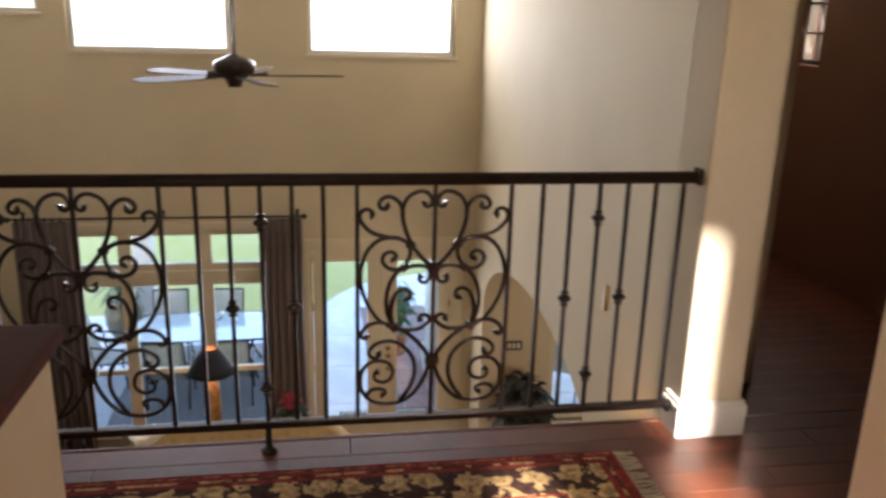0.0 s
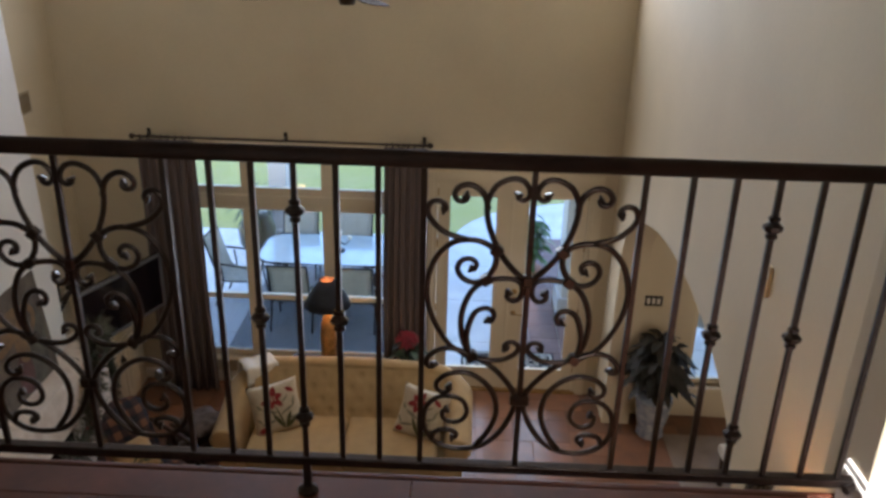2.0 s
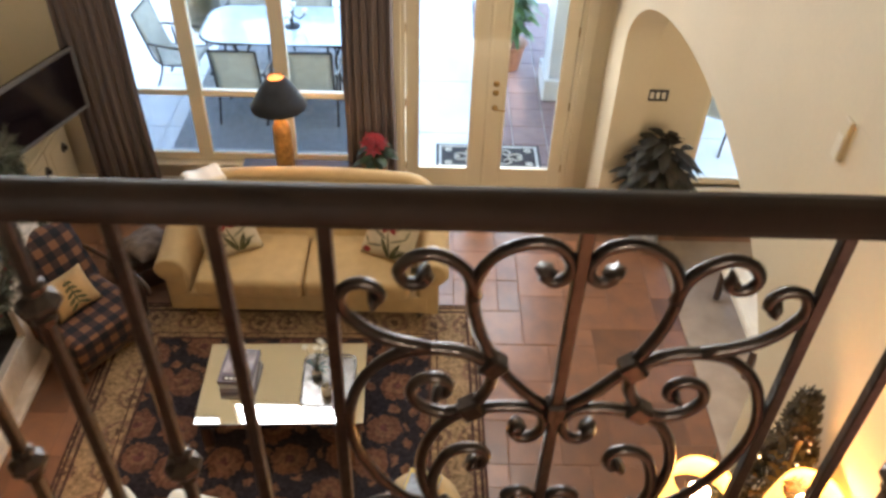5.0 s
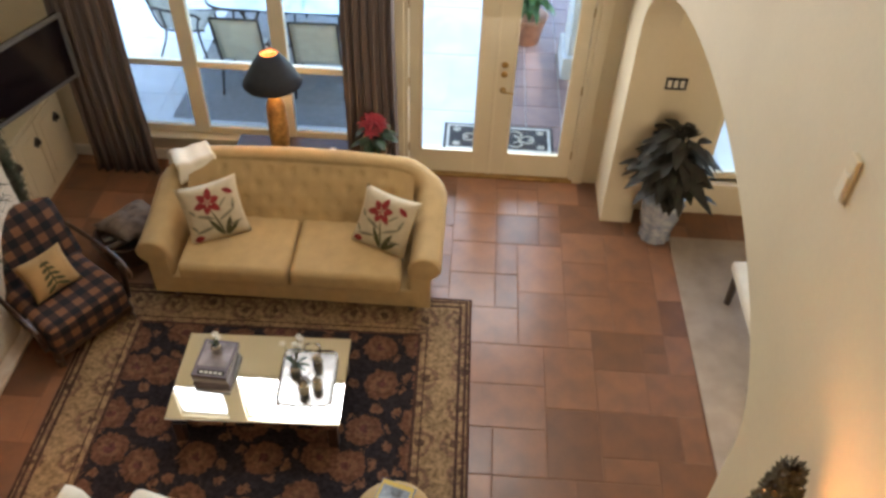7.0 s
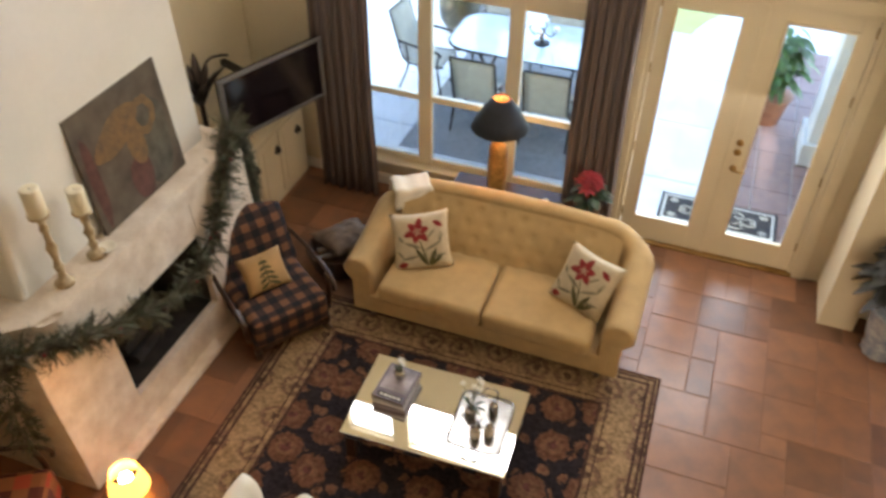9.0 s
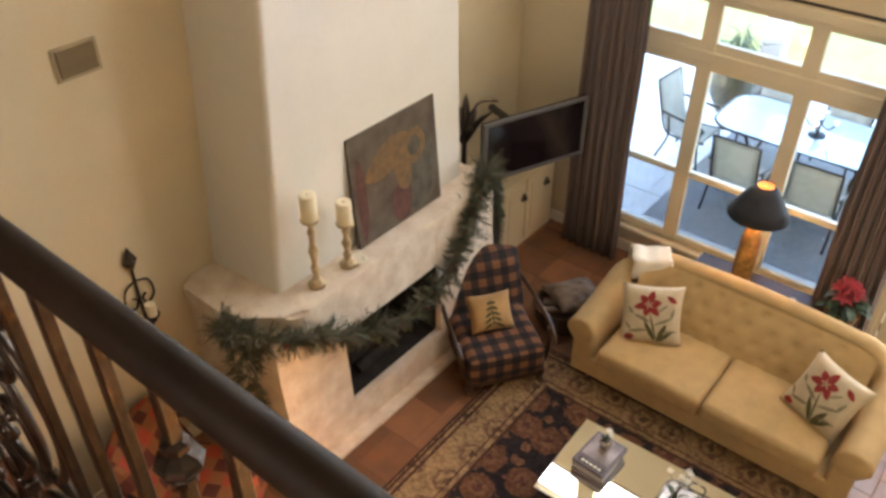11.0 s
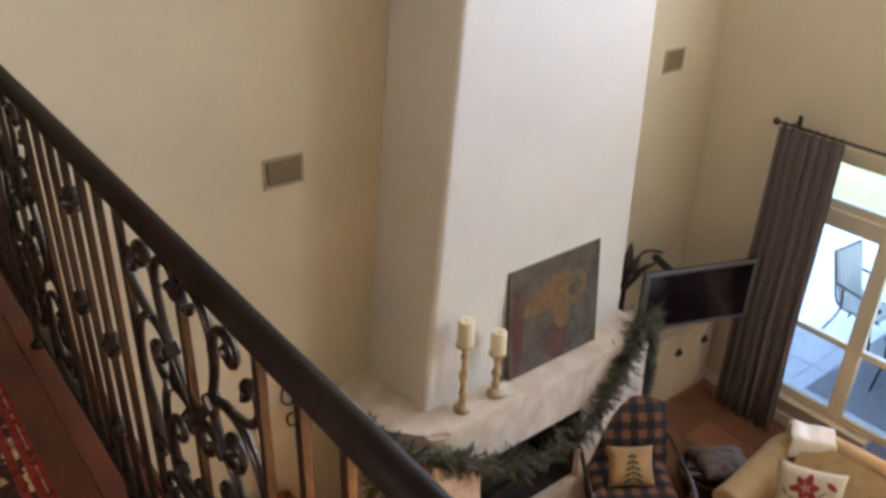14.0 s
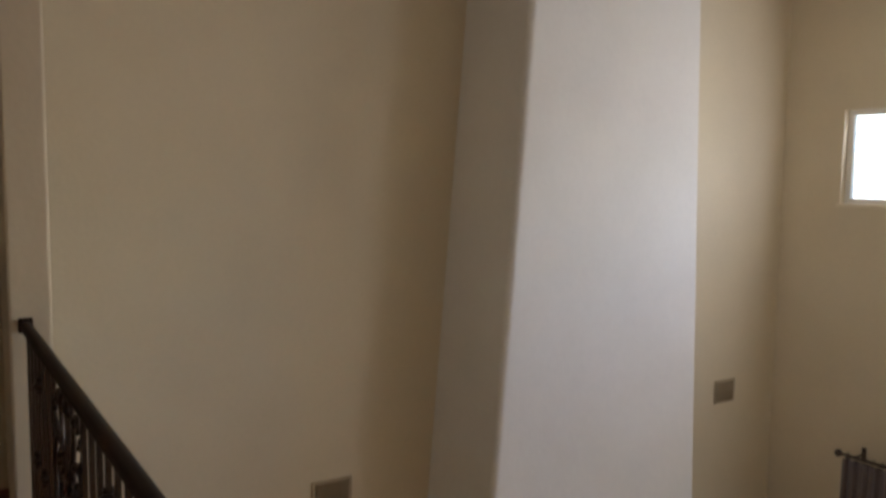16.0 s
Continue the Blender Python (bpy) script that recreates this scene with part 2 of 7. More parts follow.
def smooth_line(points, steps=5):
    """A Catmull-Rom line through the points."""
    p = [Vector(q) for q in points]
    p = [2 * p[0] - p[1]] + p + [2 * p[-1] - p[-2]]
    out = []
    for i in range(1, len(p) - 2):
        for s in range(steps):
            t = s / steps
            a, b, c, d = p[i - 1], p[i], p[i + 1], p[i + 2]
            out.append(0.5 * ((2 * b) + (c - a) * t + (2 * a - 5 * b + 4 * c - d) * t * t + (3 * b - a - 3 * c + d) * t ** 3))
    out.append(p[-2])
    return out


def extrude_outline(outline, z0, z1, bm=None):
    """A body of upright walls on a plan outline."""
    own = bm or bmesh.new()
    lo = [own.verts.new((x, y, z0)) for x, y in outline]
    hi = [own.verts.new((x, y, z1)) for x, y in outline]
    k = len(outline)
    for i in range(k):
        j = (i + 1) % k
        own.faces.new((lo[i], lo[j], hi[j], hi[i]))
    own.faces.new(lo[::-1])
    own.faces.new(hi)
    return own


def grid_surface(nu, nv, place, bm=None, uv=None):
    """A curved sheet from place(u, v), u and v from 0 to 1. uv: its size in metres for woven patterns."""
    own = bm or bmesh.new()
    rows = [[own.verts.new(place(i / nu, j / nv)) for i in range(nu + 1)] for j in range(nv + 1)]
    layer = own.loops.layers.uv.verify() if uv else None
    for j in range(nv):
        for i in range(nu):
            f = own.faces.new((rows[j][i], rows[j][i + 1], rows[j + 1][i + 1], rows[j + 1][i]))
            if uv:
                for loop, (a, b) in zip(f.loops, ((i, j), (i + 1, j), (i + 1, j + 1), (i, j + 1))):
                    loop[layer].uv = (a / nu * uv[0], b / nv * uv[1])
    return own


def box_uv(bm):
    """Flat mapping by the main direction of each face, in metres."""
    layer = bm.loops.layers.uv.verify()
    bm.normal_update()
    for f in bm.faces:
        n = f.normal
        k = max(range(3), key=lambda a: abs(n[a]))
        for loop in f.loops:
            c = loop.vert.co
            loop[layer].uv = ((c.y, c.z), (c.x, c.z), (c.x, c.y))[k]
    return bm


def cushion(w, d, h, seg=10):
    """A stuffed pad, thick in the middle, pinched at the corners."""
    own = bmesh.new()

    def side(sign):
        def place(u, v):
            x, y = 2 * u - 1, 2 * v - 1
            fat = max(0.0, (1 - abs(x) ** 3.2) * (1 - abs(y) ** 3.2)) ** 0.5
            bow = 1 - 0.09 * (1 - (x * x))
            bow2 = 1 - 0.09 * (1 - (y * y))
            return Vector((x * w / 2 * (bow2 if abs(x) > 0.01 else 1), y * d / 2 * bow, sign * h / 2 * fat))
        return place
    grid_surface(seg, seg, side(1), own)
    grid_surface(seg, seg, side(-1), own)
    bmesh.ops.remove_doubles(own, verts=own.verts, dist=0.0005)
    return box_uv(own)


# ---- the building ----
def wall_sheet(name, us, vs, holes, face, back, axis, material):
    """A wall with openings. us, vs: its extents along the wall and upwards; holes: (u0, u1, v0, v1); face, back: places across it."""
    cu = sorted({*us, *(h[0] for h in holes), *(h[1] for h in holes)})
    cv = sorted({*vs, *(h[2] for h in holes), *(h[3] for h in holes)})
    bm = bmesh.new()

    def p(u, v, w):
        return bm.verts.new((u, w, v) if axis == 'x' else (w, u, v))

    def solid(i, j):
        if not (0 <= i < len(cu) - 1 and 0 <= j < len(cv) - 1):
            return False
        a, b = (cu[i] + cu[i + 1]) / 2, (cv[j] + cv[j + 1]) / 2
        return not any(h[0] < a < h[1] and h[2] < b < h[3] for h in holes)
    for i in range(len(cu) - 1):
        for j in range(len(cv) - 1):
            if not solid(i, j):
                continue
            u0, u1, v0, v1 = cu[i], cu[i + 1], cv[j], cv[j + 1]
            for w in (face, back):
                bm.faces.new((p(u0, v0, w), p(u1, v0, w), p(u1, v1, w), p(u0, v1, w)))
            for di, dj, a, b in ((-1, 0, (u0, v0), (u0, v1)), (1, 0, (u1, v0), (u1, v1)), (0, -1, (u0, v0), (u1, v0)), (0, 1, (u0, v1), (u1, v1))):
                if not solid(i + di, j + dj):
                    bm.faces.new((p(*a, face), p(*b, face), p(*b, back), p(*a, back)))
    bmesh.ops.remove_doubles(bm, verts=bm.verts, dist=0.0005)
    return tagged(part(name, bm, material), kind="structure")


WIN_A, WIN_B, WIN_C = (-2.29, -0.66, 0.96, 2.14), (0.15, 1.76, 0.96, 2.14), (-3.28, -2.55, 1.33, 2.14)
PICTURE = (-2.82, -0.16, -3.50, -0.985)
DOORS = (0.115, 1.835, FL, -1.215)
wall_far = wall_sheet("wall_far", (LEFT - 0.2, RIGHT + 0.1), (FL - 0.1, CEIL), (WIN_A, WIN_B, WIN_C, PICTURE, DOORS), FAR, FAR + 0.2, 'x', M_WALL)
wall_left = wall_sheet("wall_left", (-3.4, FAR), (FL - 0.1, CEIL), (), LEFT, LEFT - 0.2, 'y', M_WALL)
tagged(part("ceiling", box(-6.2, -5.2, CEIL, 3.5, FAR + 0.2, CEIL + 0.15), M_CEIL), kind="structure")
tagged(part("floor_bed", box(-4.05, -3.4, FL - 0.16, 6.2, FAR + 0.1, FL - 0.0045), M_GROUT), kind="structure")


def arch_wall():
    y0, y1, spring, rise = 2.02, 5.84, -1.80, 0.85
    c, a, n = (y0 + y1) / 2, (y1 - y0) / 2, 40
    bm = bmesh.new()

    def block(ya, yb, za, zb, top):
        v = [bm.verts.new((x, y, z)) for x in (RIGHT, RIGHT + 0.30) for y, z in ((ya, za), (yb, zb), (yb, top), (ya, top))]
        for f in ((0, 1, 2, 3), (4, 5, 6, 7), (0, 1, 5, 4), (2, 3, 7, 6)):
            bm.faces.new([v[i] for i in f])
        return v
    block(-3.4, 0.2, FL - 0.1, FL - 0.1, -0.36)
    block(0.2, y0, FL - 0.1, FL - 0.1, -0.2)
    ends = [(c - a * math.cos(math.pi * i / n), spring + rise * math.sin(math.pi * i / n)) for i in range(n + 1)]
    for (ya, za), (yb, zb) in zip(ends, ends[1:]):
        block(ya, yb, za, zb, CEIL)
    block(y1, FAR, FL - 0.1, FL - 0.1, CEIL)
    for y, za, zb in ((0.2, -0.36, -0.2), (y0, -0.2, CEIL), (y0, FL - 0.1, spring), (y1, FL - 0.1, spring)):
        bm.faces.new([bm.verts.new(q) for q in ((RIGHT, y, za), (RIGHT + 0.3, y, za), (RIGHT + 0.3, y, zb), (RIGHT, y, zb))])
    bmesh.ops.remove_doubles(bm, verts=bm.verts, dist=0.0005)
    return tagged(part("wall_right", bm, M_WALL), kind="structure")


arch_wall()
tagged(part("wall_right_upper", box(RIGHT, 0.38, -0.199, RIGHT + 0.04, 2.019, CEIL), M_WALL), kind="structure")
# loft deck, the walls that carry it and the end pillars of the railing
tagged(part("loft_slab", box(-6.0, -5.0, -0.36, 3.48, 0.07, LOFT - 0.02), M_WALL), kind="structure")
tagged(part("corridor_slab", box(2.125, 0.071, -0.2, 3.48, 4.0, LOFT - 0.02), M_WALL), kind="structure")
# Unseen wall; its slots are sized to throw sun patches on pillar and floor.
wall_sheet("wall_loft_back", (-6.0, 3.48), (-0.36, CEIL), ((1.54, 1.64, 2.3, 3.2), (1.42, 1.64, 1.4, 2.299), (1.08, 1.34, 1.4, 2.08), (0.80, 0.97, 1.4, 2.295)), -5.0, -5.2, 'x', M_WALL)
tagged(part("wall_loft_left", box(-6.2, -5.0, -0.36, -6.0, 0.2, CEIL), M_WALL), kind="structure")
wall_sheet("wall_loft_right", (-5.0, 4.0), (-0.36, CEIL), ((2.03, 2.32, 1.21, 2.3),), 3.3, 3.48, 'y', M_BROWNWALL)
tagged(part("wall_loft_side", box(1.82, -4.99, LOFT - 0.02, 2.0, -0.73, CEIL, 0.01), M_WALL), kind="structure")
tagged(part("pillar_left", box(-3.06, -0.06, LOFT - 0.02, -2.80, 0.1, CEIL, 0.012), M_WALL), kind="structure")
tagged(part("wall_beside_pillar", box(-6.0, 0.0, LOFT - 0.02, -3.062, 0.085, CEIL), M_WALL), kind="structure")
tagged(part("pillar_right", box(1.575, -0.06, LOFT - 0.02, 1.825, 0.2, CEIL, 0.012), M_WALL), kind="structure")
bm = box(1.70, 0.201, LOFT - 0.02, 1.985, 0.36, CEIL)
box(1.90, 0.361, LOFT - 0.02, 2.118, 0.5, CEIL, bm=bm)
tagged(part("pillar_return", bm, M_WALL), kind="structure")
wall_sheet("wall_corridor_end", (2.12, 3.3), (-0.36, CEIL), (), 4.0, 4.15, 'x', M_BROWNWALL)
tagged(part("wall_under_loft", box(-4.05, -3.6, FL - 0.1, 6.2, -3.4, -0.36), M_WALL), kind="structure")


def baseboard(x0, y0, x1, y1, z, h=0.14, t=0.02):
    bm = box(x0, y0, z, x1, y1, z + h - 0.02)
    box(x0 + (0.006 if x1 - x0 < 0.05 else 0), y0 + (0.006 if y1 - y0 < 0.05 else 0), z + h - 0.02, x1, y1, z + h, bm=bm)
    return tagged(part("baseboard", bm, M_WHITE), kind="structure")


for x0, x1 in ((1.575, 1.825), (-3.06, -2.80)):
    b = box(x0 - 0.02, -0.08, LOFT - 0.001, x1 + 0.02, 0.065, LOFT + 0.13, 0.006)
    box(x0 - 0.012, -0.072, LOFT + 0.125, x1 + 0.012, 0.065, LOFT + 0.15, 0.005, bm=b)
    tagged(part("baseboard", b, M_WHITE), kind="structure")
baseboard(LEFT, -3.4, LEFT + 0.02, 2.2, FL)
baseboard(LEFT, FAR - 0.02, 0.06, FAR, FL, 0.12)

# room beyond the arch
wall_sheet("wall_beyond_arch", (RIGHT + 0.302, 6.2), (FL - 0.1, -0.36), ((3.0, 4.7, -3.42, -1.6),), 6.05, 6.25, 'x', M_WALL)
tagged(part("wall_beyond_right", box(6.0, -3.4, FL - 0.1, 6.2, 6.25, -0.36), M_WALL), kind="structure")
tagged(part("ceiling_beyond_arch", box(RIGHT + 0.3, -3.4, -0.358, 6.2, 6.25, -0.2), M_CEIL), kind="structure")
tagged(part("carpet", box(2.72, -1.5, FL, 5.9, 5.66, FL + 0.012, 0.004), mat("pale_grey_carpet", (0.42, 0.34, 0.27), 0.95, var=0.1, scale=5, bump=0.8, fine=220)), kind="structure")


# ---- windows and doors ----
def pane(x0, x1, z0, z1, y, parent, material=M_GLASS):
    ob = part("pane", box(x0, y - 0.003, z0, x1, y + 0.003, z1), material, parent)
    ob.visible_shadow = False
    return ob


def high_window(name, hole):
    x0, x1, z0, z1 = hole
    w = tagged(thing(name, "", "window"), kind="structure")
    bm = bmesh.new()
    t = 0.05
    for a in ((x0, z0, x1, z0 + t), (x0, z1 - t, x1, z1), (x0, z0 + t, x0 + t, z1 - t), (x1 - t, z0 + t, x1, z1 - t)):
        box(a[0], FAR + 0.06, a[1], a[2], FAR + 0.12, a[3], 0.006, bm=bm)
    part("window_frame", bm, M_WHITE, w)
    part("window_sill", box(x0 - 0.03, FAR - 0.02, z0 - 0.03, x1 + 0.03, FAR + 0.06, z0 + 0.004, 0.006), M_TRIM, w)
    pane(x0 + t, x1 - t, z0 + t, z1 - t, FAR + 0.09, w)
    return w


high_window("window_1", WIN_A)
high_window("window_2", WIN_B)
high_window("window_5", WIN_C)


def picture_window():
    x0, x1, z0, z1 = PICTURE
    w = tagged(thing("window_3", "", "window"), kind="structure")
    y0, y1 = FAR + 0.03, FAR + 0.11
    xs = ((-2.74, -2.0), (-1.86, -1.12), (-0.98, -0.24))
    zs = ((-3.43, -2.75), (-2.69, -1.65), (-1.39, -1.055))
    bm = bmesh.new()
    for a, b in ((x0, -2.74), (-2.0, -1.86), (-1.12, -0.98), (-0.24, x1)):
        box(a, y0, z0, b, y1, z1, 0.008, bm=bm)
    part("mullions", bm, M_TRIM, w)
    for (a, b) in xs:
        bm = bmesh.new()
        for c, d in ((z0, -3.43), (-2.75, -2.69), (-1.65, -1.39), (-1.055, z1)):
            box(a, y0 + 0.008, c, b, y1 - 0.008, d, 0.006, bm=bm)
        part("rails", bm, M_TRIM, w)
        for c, d in zs:
            pane(a, b, c, d, FAR + 0.07, w, M_SCREENED if d < -2.7 else M_GLASS)
    part("transom", box(x0, FAR + 0.02, -1.58, x1, y1, -1.47, 0.01), M_TRIM, w)
    part("window_sill", box(x0 - 0.06, FAR - 0.07, z0 - 0.04, x1 + 0.06, FAR + 0.03, z0, 0.01), M_TRIM, w)
    bm = bmesh.new()
    for a, b, c, d in ((x0 - 0.09, z0 - 0.04, x0, z1 + 0.09), (x1, z0 - 0.04, x1 + 0.09, z1 + 0.09), (x0, z1, x1, z1 + 0.09)):
        box(a, FAR - 0.022, b, c, FAR + 0.001, d, 0.005, bm=bm)
    part("casing", bm, M_TRIM, w)
    return w


picture_window()


def french_doors():
    x0, x1, z0, z1 = DOORS
    jamb = tagged(thing("door_frame", "", "door frame"), kind="structure")
    bm = bmesh.new()
    for a, b, c, d in ((x0, z0, x0 + 0.04, z1), (x1 - 0.04, z0, x1, z1), (x0 + 0.04, z1 - 0.04, x1 - 0.04, z1)):
        box(a, FAR + 0.002, b, c, FAR + 0.16, d, bm=bm)
    part("jamb", bm, M_TRIM, jamb)
    bm = bmesh.new()
    for a, b, c, d in ((x0 - 0.10, z0, x0, z1 + 0.10), (x1, z0, x1 + 0.10, z1 + 0.10), (x0, z1, x1, z1 + 0.10)):
        box(a, FAR - 0.025, b, c, FAR + 0.001, d, 0.006, bm=bm)
    part("casing", bm, M_TRIM, jamb)
    part("threshold", box(x0, FAR - 0.03, FL, x1, FAR + 0.2, FL + 0.025, 0.006), M_BRASS, jamb)
    mid = (x0 + x1) / 2
    for k, (a, b, p0, p1) in enumerate(((x0 + 0.045, mid - 0.003, 0.282, 0.812), (mid + 0.003, x1 - 0.045, 1.14, 1.668))):
        door = tagged(thing("door_%d" % (k + 1), "", "door"), kind="structure")
        bm = bmesh.new()
        zb, zt, y0, y1 = FL + 0.03, z1 - 0.045, FAR + 0.02, FAR + 0.065
        for q in ((a, zb, p0, zt), (p1, zb, b, zt), (p0, zb, p1, -3.537), (p0, -1.386, p1, zt)):
            box(q[0], y0, q[1], q[2], y1, q[3], 0.004, bm=bm)
        part("stiles_and_rails", bm, M_TRIM, door)
        bm = bmesh.new()
        for q in ((p0 - 0.015, -3.552, p0 + 0.012, -1.371), (p1 - 0.012, -3.552, p1 + 0.015, -1.371), (p0, -3.552, p1, -3.525), (p0, -1.398, p1, -1.371)):
            box(q[0], y0 - 0.012, q[1], q[2], y0 + 0.002, q[3], 0.004, bm=bm)
        part("glazing_bead", bm, M_TRIM, door)
        pane(p0, p1, -3.537, -1.386, FAR + 0.045, door)
        hx = x0 + 0.045 if k == 0 else x1 - 0.045
        for z in (-3.55, -2.8, -2.0, -1.4):
            part("hinge", lathe([(0.008, 0), (0.008, 0.09)], 8, at=(hx, FAR + 0.012, z)), M_BRASS, door)
        if k == 1:
            hx = mid + 0.075
            for z in (-2.52, -2.62):
                lock = lathe([(0.032, 0), (0.032, 0.012), (0.022, 0.02), (0.0, 0.022)], 14)
                part("lock", lock, M_BRASS, door, at=pose(hx, FAR + 0.02, z, 90))
            h = lathe([(0.03, 0), (0.03, 0.01), (0.012, 0.016), (0.012, 0.05)], 14)
            bmesh.ops.rotate(h, cent=(0, 0, 0), matrix=Matrix.Rotation(radians(90), 3, 'X'), verts=h.verts)
            tube([(0, -0.05, 0), (0.03, -0.055, 0.003), (0.10, -0.05, -0.008)], 0.009, bm=h)
            part("door_handle", h, M_BRASS, door, at=pose(hx, FAR + 0.02, -2.79))
            part("astragal", box(mid - 0.02, FAR + 0.008, zb, mid + 0.012, FAR + 0.022, zt, 0.004), M_TRIM, door)


french_doors()
w = tagged(thing("window_4", "", "window"), kind="structure")
bm = bmesh.new()
for a, b, c, d in ((3.0, -3.42, 3.06, -1.6), (4.64, -3.42, 4.7, -1.6), (3.06, -3.42, 4.64, -3.36), (3.06, -1.66, 4.64, -1.6), (3.74, -3.36, 3.8, -1.66)):
    box(a, 6.10, b, c, 6.17, d, 0.006, bm=bm)
part("window_frame", bm, M_TRIM, w)
pane(3.06, 4.64, -3.36, -1.66, 6.13, w)
part("window_sill", box(2.96, 5.99, -3.46, 4.74, 6.10, -3.42, 0.008), M_TRIM, w)

w = tagged(thing("window_6", "", "window"), kind="structure")
bm = bmesh.new()
for a, b, c, d in ((2.03, 1.21, 2.06, 2.3), (2.29, 1.21, 2.32, 2.3), (2.06, 1.21, 2.29, 1.24), (2.06, 1.40, 2.29, 1.415), (2.06, 1.58, 2.29, 1.595), (2.06, 2.27, 2.29, 2.3), (2.168, 1.24, 2.182, 2.27)):
    box(3.36, a, b, 3.42, c, d, bm=bm)
part("window_frame", bm, M_WALNUT, w)
# ---- outside ----
tagged(part("ground", box(-300, FAR + 0.2, -4.3, 300, 600, -3.95), M_LAWN), kind="structure")


